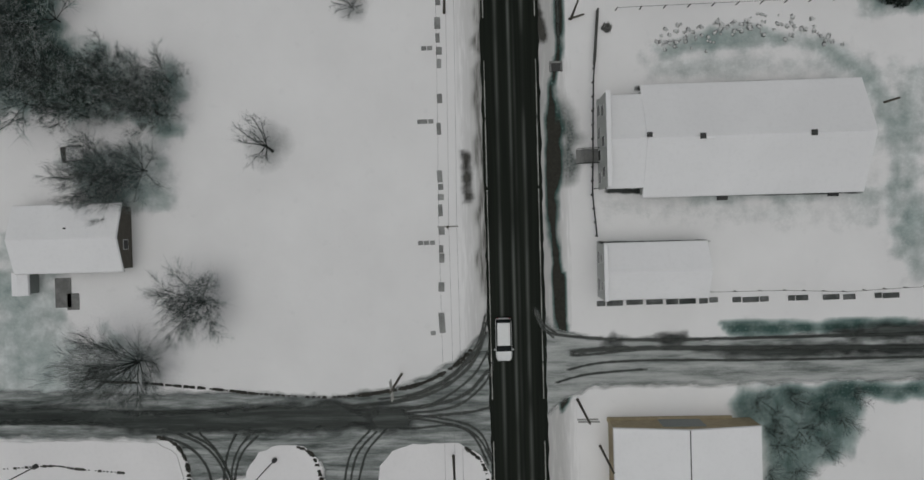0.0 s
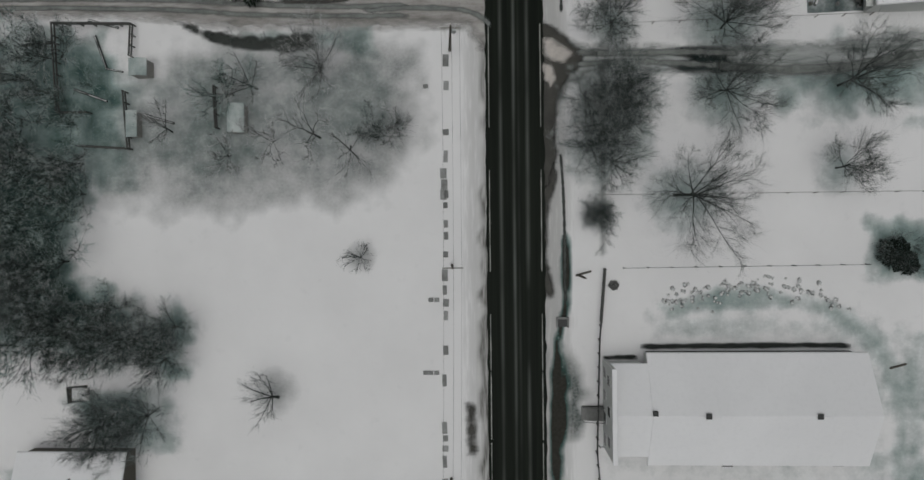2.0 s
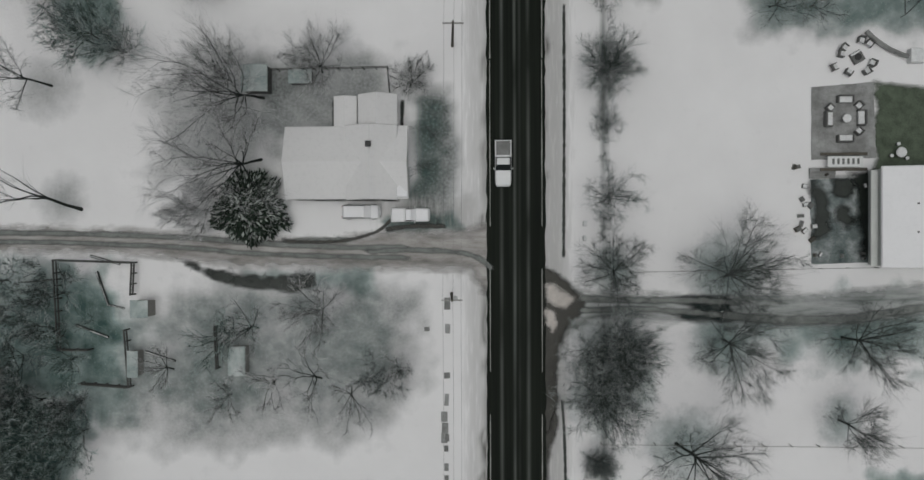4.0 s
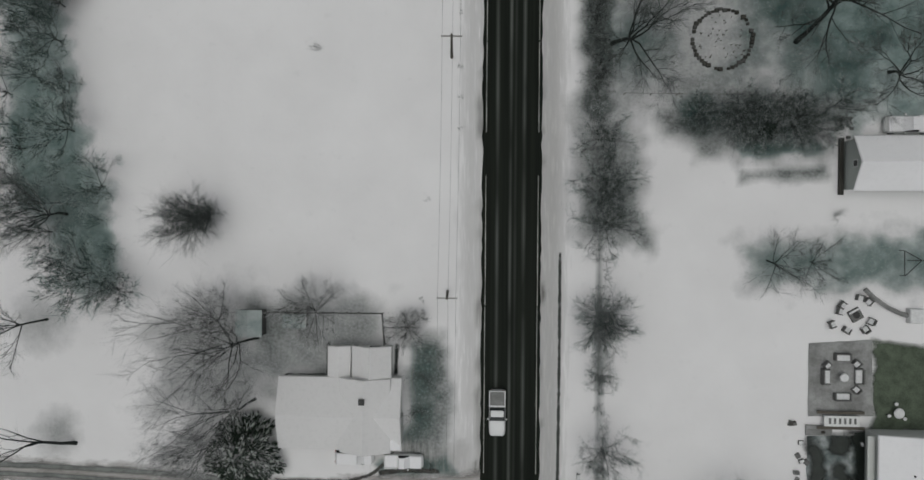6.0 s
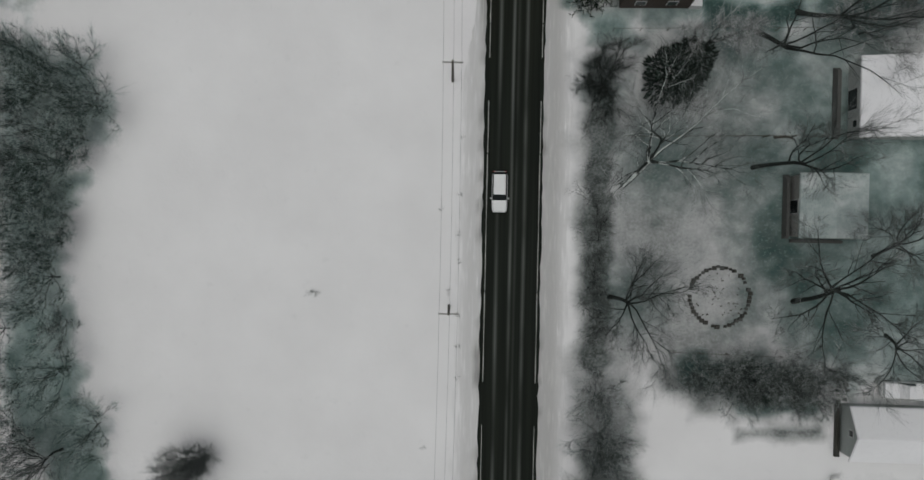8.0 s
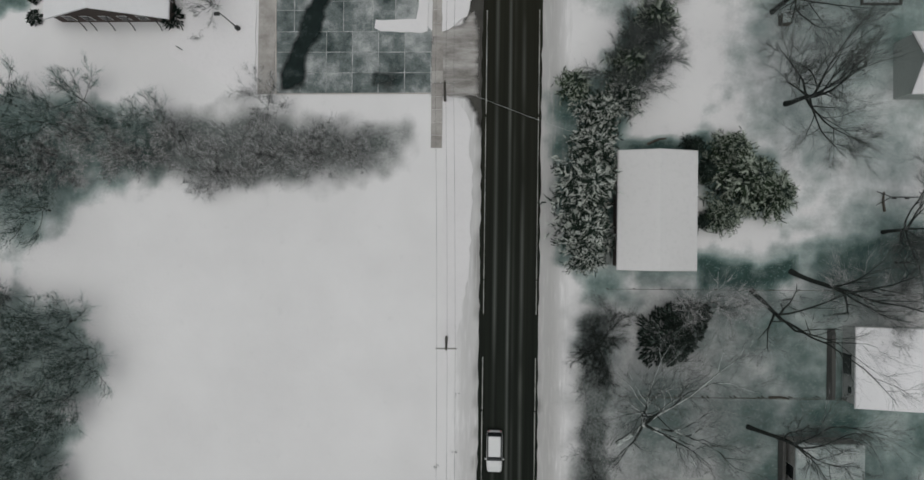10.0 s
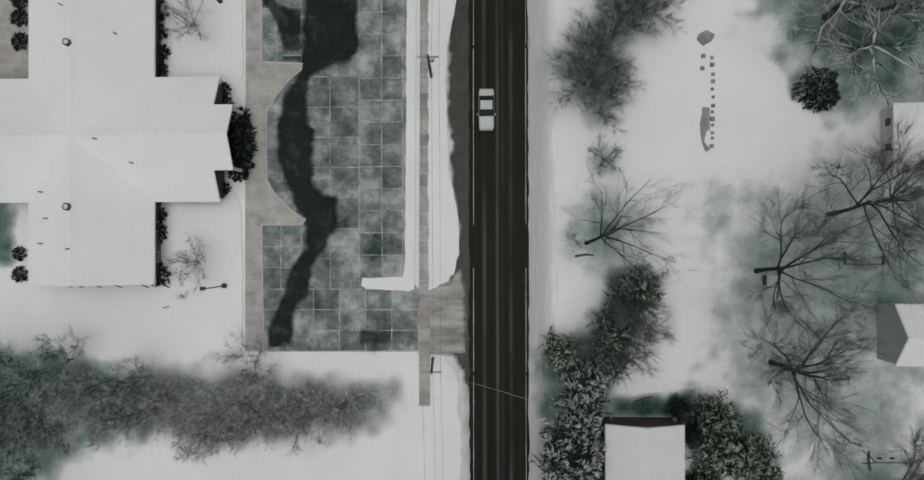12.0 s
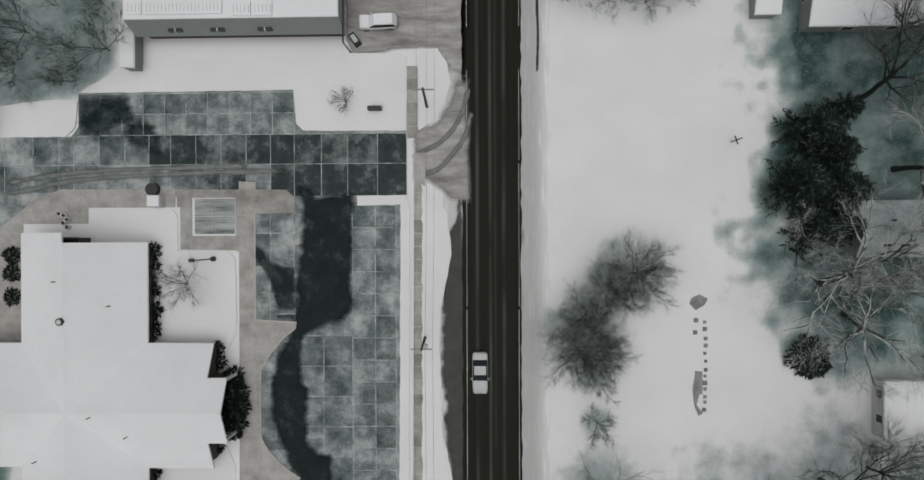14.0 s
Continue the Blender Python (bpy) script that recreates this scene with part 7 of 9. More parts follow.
# low dark layers added where the foot of shed and garage is in shade
for x0, y0, x1, y1, words in ((SHX - 0.75, SHY0 - 0.1, SHX - 0.1, SHY, "dark strip of shade added along the shed"), (SHX + 0.1, SHY0 - 0.55, SHX1 - 1.6, SHY0 - 0.12, "dark strip of shade added at the south foot of the shed"), (NHX - 1.5, NHY0 + 0.2, NHX - 0.8, NHY1 - 0.6, "dark strip of shade added along the garage")):
    stack = thing("board_stack", (x0 + x1) / 2, (y0 + y1) / 2, 0, words, "boards", "board stacks")
    for k in range(4):
        part("board", Shape().box((x0 - x1) / 2 + 0.05 * k, (y0 - y1) / 2 + 0.1 * k, 0.22 * k, (x1 - x0) / 2 - 0.04 * k, (y1 - y0) / 2 - 0.12 * k, 0.22 * k + 0.2, 0.02), DARK_WALL, stack)

# the small house between conifers
RX0, RY1 = 14.3, 154.4
RX1, RY0 = 22.8, 141.5
cottage = gable_house("cottage", RX0, RY0, RX1, RY1, 4.4, 5.8, "y", BRICK, "cottage under a smooth snow-covered roof between conifers", 0.35, roof_mat=DULL_SNOW, windows=[("s", 1.5, 1.0, 1.2, 1.3), ("s", 5.0, 1.0, 1.2, 1.3)])
part("back_step", Shape().box(3.9, -6.2, 0, 5.2, -4.6, 1.0, 0.06), ROOF_SNOW, cottage)
part("side_stair", Shape().box(-5.2, -3.5, 0, -4.0, -2.0, 1.2, 0.05).box(-4.9, -6.0, 0, -4.2, -3.5, 0.7, 0.05), GREY_WALL, cottage)

# houses at the north-east edge
MX0, MY1 = 45.8, 189.2
MY0 = 182.2
gable_house("ranch_house", MX0, MY0, MX0 + 14, MY1, 2.8, 4.0, "y", PALE_WALL, "pale ranch house with a snow-covered roof behind a tree", 0.3, windows=[("w", 1.6, 0.9, 1.0, 1.3), ("w", 4.4, 0.9, 1.0, 1.2)])
QX0, QY1 = 45.4, 167.4
QY0 = 160.7
gable_house("gabled_house", QX0, QY0, QX0 + 13, QY1, 3.6, 6.0, "x", MID_WALL, "tall grey-green gabled house with a snowy roof behind bare trees", 0.2, windows=[("s", 2.6, 0.9, 1.4, 1.1)])
OX0, OY1 = 42.8, 208.9
OY0 = 202.7
old = gable_house("gabled_house", OX0, OY0, OX0 + 14, OY1, 2.9, 4.9, "x", GREY_WALL, "grey gabled house with a thin cover of snow among old trees", 0.3, snow=0.08, roof_mat=THIN_SNOW, windows=[("w", 2.3, 0.9, 1.2, 1.2)])
for u, v in ((-4.0, 0.9), (-4.4, -1.8), (-2.6, -1.8)):
    pipe(old, u, v, 3.8, 5.2, 0.14)
TX0, TY0 = 37.7, 228.0
gable_house("long_house", TX0, TY0, TX0 + 22, TY0 + 10, 3.0, 4.6, "x", GREY_WALL, "long grey house with a snow-covered roof", 0.3, windows=[("w", 3.0, 0.9, 1.6, 1.2), ("s", 4, 0.9, 1.4, 1.1), ("s", 9, 0.9, 1.4, 1.1)])
gable_house("garden_shed", 32.2, 229.7, 35.1, 233.0, 2.0, 2.5, "x", GREY_WALL, "small shed with a snowy roof beside a house", 0.2, "shed")
# a few small sheds beside the woods and in the yards
for pts, tall, mat, words in (
    ([(-42.3, 48.3), (-40.2, 50.3)], 1.9, PALE_WOOD, "small wooden shed with snow on its roof"),
    ([(-30.8, 41.5), (-28.8, 44.9)], 1.5, PALE_WOOD, "low wooden shed with snow on its roof"),
    ([(-29.0, 74.6), (-25.9, 77.7)], 1.8, DARK_WALL, "garden shed with a snowy roof behind the white house"),
    ([(-23.6, 75.6), (-20.9, 77.2)], 1.1, DARK_WALL, "low snow-covered storage box behind the white house"),
    ([(-43.0, 41.2), (-41.7, 44.3)], 1.4, PALE_WOOD, "low wooden hutch with snow on its roof"),
    ([(32.8, 169.1), (34.1, 170.4)], 1.4, WOOD, "small snowed-in hutch under bare trees"),
):
    (sx0, sy0), (sx1, sy1) = pts
    gable_house("hutch", sx0, sy0, sx1, sy1, tall, tall + 0.3, "y", mat, words, 0.1, "shed", snow=0.08, roof_mat=THIN_SNOW)


# ---- the church: a cross of hipped roofs with a raised entry gable ----
def church():
    top, eave, slope = 7.2, 2.75, 0.53
    ax0, ay0 = -51.2, 169.4
    ax1, ay1 = -36.4, 205.7
    bx1, by0 = -28.8, 178.8
    by1 = 193.1
    ex1, ey0 = -26.6, 182.2
    ey1 = 189.5
    bx0, step_y = ax0 - 9.0, 204.6
    step_x = -44.0
    mid = (by0 + by1) / 2
    ob = thing("church", (ax0 + ax1) / 2, mid, 0, "large cross-shaped church with a smooth snow-covered roof", "church")
    ox, oy = (ax0 + ax1) / 2, mid
    bars = ((ax0, ay0, ax1, ay1, True), (bx0, by0, bx1, by1, True), (bx1 - 8, ey0, ex1, ey1, False))

    def level(x, y):
        best = -1.0
        for x0, y0, x1, y1, hip in bars:
            if x0 - 1e-6 <= x <= x1 + 1e-6 and y0 - 1e-6 <= y <= y1 + 1e-6:
                if hip:
                    d = min(x - x0, x1 - x) if y1 == ay1 else min(y - y0, y1 - y)
                    best = max(best, min(top, eave + slope * d))
                else:
                    best = max(best, min(top, eave + slope * ((by1 - by0) / 2 - abs(y - mid))))
        return best

    def cells(xs, ys, lift, name, mat, label):
        grid, shape = {}, Shape()
        inside = lambda x, y: any(x0 < x < x1 and y0 < y < y1 for x0, y0, x1, y1, h in bars) and not (y > step_y and x > step_x)  # noqa: E731

        def point(x, y):
            key = (round(x, 3), round(y, 3))
            if key not in grid:
                grid[key] = len(shape.v)
                shape.v.append((x - ox, y - oy, level(x, y) + lift))
            return grid[key]

        for a, b in zip(xs, xs[1:]):
            for c, d in zip(ys, ys[1:]):
                if inside((a + b) / 2, (c + d) / 2):
                    q = [point(a, c), point(b, c), point(b, d), point(a, d)]
                    if abs(level(a, c) + level(b, d) - 2 * level((a + b) / 2, (c + d) / 2)) <= abs(level(b, c) + level(a, d) - 2 * level((a + b) / 2, (c + d) / 2)):
                        shape.f += [(q[0], q[1], q[2]), (q[0], q[2], q[3])]
                    else:
                        shape.f += [(q[0], q[1], q[3]), (q[1], q[2], q[3])]
        # a hanging edge all round
        count = {}
        for f in shape.f:
            for i, j in zip(f, f[1:] + f[:1]):
                count[(i, j)] = 1
        for i, j in [e for e in count if (e[1], e[0]) not in count]:
            n = len(shape.v)
            shape.v += [(*shape.v[i][:2], shape.v[i][2] - 0.28), (*shape.v[j][:2], shape.v[j][2] - 0.28)]
            shape.f.append((j, i, n, n + 1))
        return part(name, shape, mat, ob, label)

    xs = sorted({bx0, ax0, ax1, bx1, ex1, step_x, bx1 - 8, *np.linspace(bx0, ax0, 15)[1:-1], *np.linspace(ax0, ax1, 31)[1:-1], *np.linspace(ax1, bx1, 17)[1:-1], (bx1 + ex1) / 2})
    ys = sorted({ay0, by0, by1, ay1, ey0, ey1, step_y, mid, *np.linspace(ay0, by0, 20)[1:-1], *np.linspace(by0, by1, 31)[1:-1], *np.linspace(by1, ay1, 24)[1:-1]})
    cells([float(v) for v in xs], [float(v) for v in ys], 0.0, "snow_cover", ROOF_SNOW, "smooth snow over the whole roof")
    i = 0.55
    for x0, y0, x1, y1, tall in ((ax0 + i, ay0 + i, ax1 - i, step_y - i, 2.55), (ax0 + i, step_y - i, step_x - i, ay1 - i, 2.55), (bx0 + i, by0 + i, ax0 + i, by1 - i, 2.55), (ax1 - i, by0 + i, bx1 - i, by1 - i, 2.55), (bx1 - i, ey0 + 0.4, bx1 + 0.4, ey1 - 0.4, 4.0)):
        part("wall", Shape().box(x0 - ox, y0 - oy, -0.1, x1 - ox, y1 - oy, tall), BRICK, ob)
    # gable walls under the ends of the four arms
    def gable(along, at, low, high):
        outline = [(u, level(u, at) if along == "x" else level(at, u)) for u in np.linspace(low, high, 9)]
        outline = [(low, 2.4)] + [(u, z - 0.3) for u, z in outline] + [(high, 2.4)]
        inner, n = at + (0.5 if at < (mid if along == "x" else ox) else -0.5), len(outline)
        rows_ = [[(u - ox, w - oy, z) if along == "x" else (w - ox, u - oy, z) for u, z in outline] for w in (inner, inner + (0.2 if inner > at else -0.2))]
        part("gable_wall", Shape().add(rows_[0] + rows_[1], [tuple(range(n)), tuple(range(2 * n - 1, n - 1, -1))] + [(k, n + k, n + (k + 1) % n, (k + 1) % n) for k in range(n)]), BRICK, ob)

    gable("x", ay0, ax0 + i, ax1 - i)
    gable("x", ay1, ax0 + i, step_x - i)
    gable("x", step_y, step_x, ax1 - i)
    gable("y", bx0, by0 + i, by1 - i)
    gable("y", bx1, by0 + i, by1 - i)
    box = (ax0 + i - ox, ay0 + i - oy, ax1 - i - ox, ay1 - i - oy)
    for k in range(6):
        window(ob, "s", 1.2 + 2.2 * k, 0.7, 1.1, 1.5, box)
    window(ob, "e", 2.0, 0.7, 1.2, 1.5, box)
    window(ob, "e", 5.5, 0.7, 1.2, 1.5, box)
    for y in (ey0 + 1.2, mid - 0.9, ey1 - 3.0):
        door = part("door", Shape().box(bx1 + 0.4 - ox, y - oy, 0.05, bx1 + 0.47 - ox, y + 1.8 - oy, 2.4), GLASS, ob, "dark glass entry door")
        part("door_handle", Shape().box(bx1 + 0.47 - ox, y + 0.85 - oy, 0.9, bx1 + 0.52 - ox, y + 0.9 - oy, 1.3), METAL, door)
    for y in (ey0 + 0.3, ey1 - 0.3):
        part("post", Shape().box(ex1 - 0.5 - ox, y - 0.15 - oy, 0, ex1 - 0.2 - ox, y + 0.15 - oy, 4.4), WHITE, ob)
    for x, y in [(-44.1, 196.0), (-44.1, 178.1)]:
        v = part("roof_vent", Shape().disc(x - ox, y - oy, level(x, y) - 0.2, level(x, y) + 0.5, 0.42, 8), DARK_METAL, ob, "dark round roof vent")
        part("vent_cap", Shape().disc(x - ox, y - oy, level(x, y) + 0.52, level(x, y) + 0.72, 0.28, 8, 0.1), SNOW, v)
    for x, y in [(-45.1, 200.3), (-39.8, 197.5), (-41.1, 185.5), (-37.7, 183.0), (-48.6, 179.9), (-47.7, 176.9), (-48.6, 174.1), (-43.9, 173.5)]:
        z = level(x, y)
        part("vent_pipe", Shape().tube([(x - ox, y - oy, z - 0.1), (x - ox, y - oy, z + 0.75)], [0.07, 0.07], 6, True), DARK_METAL, ob)
    # drain hoops along the south wall
    for px in (100, 118, 150, 185, 232, 268):
        x, y = ax0 + (px - 44) / 213 * (ax1 - ax0), ay0
        part("downpipe", Shape().tube([(x - ox, y + 0.5 - oy, 2.5), (x - ox, y - 0.1 - oy, 2.2), (x - ox, y - 0.35 - oy, 1.2), (x - ox - 0.3, y - 0.5 - oy, 0.1)], [0.06] * 4, 6), DARK_METAL, ob)
    return ob


church()
# dark planting along the church walls
planted(round_evergreen(43, 0.8, 0.9, DARK_NEEDLE, 160, "low dark shrub against the church wall"), [
    *[(-37.0, 203.5, 1.0, 0)], *[(x, y, s, 40 * i) for i, ((x, y), s) in enumerate(zip([(-37.0, 201.4), (-37.0, 199.0), (-37.0, 196.5), (-37.0, 194.3), (-29.3, 192.1), (-29.2, 190.5), (-27.4, 188.8), (-27.1, 187.1), (-27.1, 185.3), (-27.2, 183.6), (-27.6, 182.4), (-37.1, 177.4), (-37.1, 175.3), (-37.1, 170.4), (-29.4, 180.5), (-54.0, 203.1), (-54.0, 201.0), (-54.0, 198.2), (-54.1, 172.9), (-54.0, 170.4)], (1, 0.9, 1.1, 1, 0.8, 0.9, 1.2, 1.4, 1.5, 1.4, 1.1, 0.9, 1.0, 1.3, 0.8, 1, 1, 1, 0.8, 0.9)))],
], "shrubs at the church")


# ---- the grey building north of the church ----
def grey_block():
    x0, y0 = -37.7, 228.1
    x1 = -13.7
    ob = thing("grey_block", (x0 + x1) / 2, y0 + 9, 0, "grey flat-roofed building with steep grey roof edges and snowy panels", "building")
    a, b = (x1 - x0) / 2, 9.0
    part("wall", Shape().box(-a + 0.5, -b + 0.5, -0.1, a - 0.5, b, 2.6), BRICK, ob)
    low, high = [(-a, -b), (a, -b), (a, b), (-a, b)], [(-a - 0.3, -b + 1.2), (a - 0.2, -b + 1.2), (a - 0.2, b), (-a - 0.3, b)]
    part("mansard", Shape().add([(x, y, 2.5) for x, y in low] + [(x, y, 4.7) for x, y in high], [(i, (i + 1) % 4, 4 + (i + 1) % 4, 4 + i) for i in range(4)] + [(3, 2, 1, 0), (4, 5, 6, 7)]), GREY_WALL, ob, "steep grey-green roof edge")
    part("snow_cover", Shape().box(-a - 0.3, -b + 1.25, 4.7, a - 0.25, b, 4.86, 0.05), ROOF_SNOW, ob)
    for u in (4.2, 9.0, 14.4):
        w = part("louvre", Shape().box(-a + u, -b + 0.25, 3.1, -a + u + 1.6, -b + 0.62, 3.6), DARK_METAL, ob)
        part("mullion", Shape().box(-a + u + 0.75, -b + 0.22, 3.1, -a + u + 0.85, -b + 0.6, 3.62), WHITE, w)
    for u, wide, v in ((0.2, 1.7, -b + 1.7), (2.3, 8.6, -b + 1.7), (12.0, 2.1, -b + 1.45), (14.4, 2.1, -b + 1.45), (0.2, 1.7, -b + 3.5), (2.3, 8.6, -b + 3.5), (14.4, 2.1, -b + 3.3)):
        panel = part("roof_panel", Shape().box(-a + u, v, 4.9, -a + u + wide, v + 1.5, 5.08, 0.03), ROOF_SNOW, ob, "tilted roof panel under snow")
        for k in range(int(wide / 0.42)):
            part("rib", Shape().box(-a + u + 0.2 + 0.42 * k, v + 0.3, 5.08, -a + u + 0.24 + 0.42 * k, v + 1.2, 5.1), METAL, panel)
    part("gutter_pipe", Shape().tube([(a + 0.25, b, 4.6), (a + 0.25, -b - 1.6, 4.6)], [0.1, 0.1], 6, True), DARK_METAL, ob, "dark beam running past the roof edge")
    part("beam_post", Shape().tube([(a + 0.25, -b - 1.5, 0.0), (a + 0.25, -b - 1.5, 4.6)], [0.08, 0.08], 6), DARK_METAL, ob)
    return ob


grey_block()
gable_house("side_porch", -39.7, 224.6, -38.0, 230.3, 2.2, 2.5, "y", GREY_WALL, "narrow snowed-in entry beside the grey building", 0.15, "porch")


# ---- vehicles ----
def wheels(parent, half, front, rear, r=0.34):
    for x in (-half, half):
        for y in (front, rear):
            tyre = Shape()
            ring = [(math.cos(0.4488 * i), math.sin(0.4488 * i)) for i in range(14)]
            for side in (-0.11, 0.11):
                tyre.v += [(x + side, y + r * a, r + r * b) for a, b in ring]
            tyre.f += [(i, (i + 1) % 14, 14 + (i + 1) % 14, 14 + i) for i in range(14)] + [tuple(range(13, -1, -1)), tuple(range(14, 28))]
            w = part("wheel", tyre, RUBBER, parent)
            s = 0.12 if x > 0 else -0.12
            part("rim", Shape().add([(x + s, y + 0.2 * a, r + 0.2 * b) for a, b in ring], [tuple(range(14))]), METAL, w)


def vehicle(kind, x, y, turn, paint, label, snowy=False, size=1.0):
    """A car that looks towards -y: sedan, van, wagon or pickup."""
    car = thing(kind, x, y, 0.03, label, "car" if kind != "pickup" else "pickup", turn=turn)
    L, W = {"sedan": (2.38, 0.9), "minivan": (2.5, 0.95), "wagon": (2.35, 0.9), "pickup": (2.65, 0.95)}[kind]
    hood, belt, top = {"sedan": (0.95, 0.98, 1.42), "minivan": (1.05, 1.1, 1.75), "wagon": (1.0, 1.05, 1.65), "pickup": (1.12, 1.15, 1.8)}[kind]
    part("body", Shape().loft([(-L, W * 0.72, 0.35, hood * 0.72), (-L + 0.18, W * 0.92, 0.28, hood * 0.9), (-L + 0.7, W, 0.25, hood), (-0.6, W, 0.25, belt), (0.9, W, 0.25, belt), (L - 0.5, W, 0.27, belt * 0.98), (L - 0.12, W * 0.92, 0.32, belt * 0.92), (L, W * 0.8, 0.4, belt * 0.75)]), paint, car, smooth=False)
    c0, c1, c2, c3 = {"sedan": (-0.85, -0.15, 0.95, 1.55), "minivan": (-1.35, -0.6, 2.1, 2.4), "wagon": (-1.0, -0.4, 1.95, 2.25), "pickup": (-0.85, -0.25, 0.55, 0.75)}[kind]
    part("windscreen", Shape().add([(-W + 0.08, c0, belt - 0.02), (W - 0.08, c0, belt - 0.02), (W - 0.2, c1, top), (-W + 0.2, c1, top), (-W + 0.08, c0 + 0.1, belt - 0.1), (W - 0.08, c0 + 0.1, belt - 0.1), (W - 0.2, c1 + 0.1, top - 0.05), (-W + 0.2, c1 + 0.1, top - 0.05)], [(0, 1, 2, 3), (7, 6, 5, 4), (0, 4, 5, 1), (1, 5, 6, 2), (3, 2, 6, 7), (0, 3, 7, 4)]), GLASS if not snowy else ROOF_SNOW, car, "dark windscreen" if not snowy else "windscreen under snow")
    part("rear_window", Shape().add([(-W + 0.08, c3, belt - 0.02), (W - 0.08, c3, belt - 0.02), (W - 0.2, c2, top), (-W + 0.2, c2, top), (-W + 0.08, c3 - 0.1, belt - 0.1), (W - 0.08, c3 - 0.1, belt - 0.1), (W - 0.2, c2 - 0.1, top - 0.05), (-W + 0.2, c2 - 0.1, top - 0.05)], [(3, 2, 1, 0), (4, 5, 6, 7), (1, 5, 4, 0), (2, 6, 5, 1), (7, 6, 2, 3), (4, 7, 3, 0)]), GLASS if not snowy else ROOF_SNOW, car)
    for s in (-1, 1):
        side = [(s * (W - 0.07), c0, belt), (s * (W - 0.2), c1, top - 0.02), (s * (W - 0.2), c2, top - 0.02), (s * (W - 0.07), c3, belt)]
        part("side_window", Shape().add(side + [(px - s * 0.05, py, pz) for px, py, pz in side], [(0, 1, 2, 3), (7, 6, 5, 4), (0, 3, 7, 4), (0, 4, 5, 1), (2, 6, 7, 3)]), GLASS, car)
        part("mirror", Shape().box(min(s * W, s * (W + 0.2)), c0 + 0.15, belt - 0.05, max(s * W, s * (W + 0.2)), c0 + 0.3, belt + 0.12, 0.03), paint, car)
        part("headlight", Shape().box(min(s * 0.45, s * 0.72), -L - 0.02, hood * 0.55, max(s * 0.45, s * 0.72), -L + 0.12, hood * 0.7), METAL, car)
        part("tail_light", Shape().box(min(s * 0.55, s * 0.78), L - 0.1, belt * 0.6, max(s * 0.55, s * 0.78), L + 0.02, belt * 0.8), LAMP_RED, car)
    roof = part("roof", Shape().add([(-W + 0.2, c1, top - 0.04), (W - 0.2, c1, top - 0.04), (W - 0.2, c2, top - 0.04), (-W + 0.2, c2, top - 0.04), (-W + 0.28, c1 + 0.08, top + 0.04), (W - 0.28, c1 + 0.08, top + 0.04), (W - 0.28, c2 - 0.08, top + 0.04), (-W + 0.28, c2 - 0.08, top + 0.04)], [(3, 2, 1, 0), (4, 5, 6, 7), (0, 1, 5, 4), (1, 2, 6, 5), (2, 3, 7, 6), (3, 0, 4, 7)]), ROOF_SNOW if snowy else paint, car)
    if kind == "pickup":
        part("bed_floor", Shape().box(-W + 0.14, 0.95, belt - 0.02, W - 0.14, L - 0.12, belt + 0.01), DARK_SLAB if not snowy else ROOF_SNOW, car, "grey load bed")
        for e in (-W, W - 0.12):
            part("bed_side", Shape().box(e, 0.8, belt - 0.1, e + 0.12, L, belt + 0.22, 0.03), paint, car)
        part("tailgate", Shape().box(-W + 0.1, L - 0.1, belt - 0.2, W - 0.1, L, belt + 0.22, 0.03), paint, car)
    if snowy:
        part("snow_cover", Shape().box(-W + 0.1, -L + 0.2, belt - 0.02, W - 0.1, c0 - 0.05, belt + 0.12, 0.06), ROOF_SNOW, car)
        part("roof_snow", Shape().box(-W + 0.22, c1, top + 0.03, W - 0.22, c2, top + 0.16, 0.06), ROOF_SNOW, roof)
    wheels(car, W - 0.08, -L + 0.9, L - 0.9)
    car.scale = (size, size, size)
    return car


vehicle("minivan", 1.3, -12.8, 0, CAR_WHITE, "white minivan driving on the wet road")
vehicle("pickup", 1.4, 66.1, 0, CAR_WHITE, "white pickup with an empty bed on the wet road")
vehicle("wagon", 1.4, 120.5, 0, CAR_WHITE, "white estate car driving on the wet road")
vehicle("sedan", 1.5, 189.4, 0, CAR_SILVER, "silver-white sedan driving on the wet road")
vehicle("minivan", -15.2, 60.6, 90, CAR_WHITE, "white van parked under snow beside the house", True, 0.9)
vehicle("pickup", -9.4, 60.2, 90, CAR_WHITE, "pickup parked under snow at the lane", True, 0.85)
vehicle("wagon", -10.2, 230.0, -88, CAR_WHITE, "car parked under snow beside the grey building", True, 0.95)
vehicle("pickup", 46.8, 99.2, -90, CAR_WHITE, "pickup parked under snow beside the gabled house", True, 1.0)


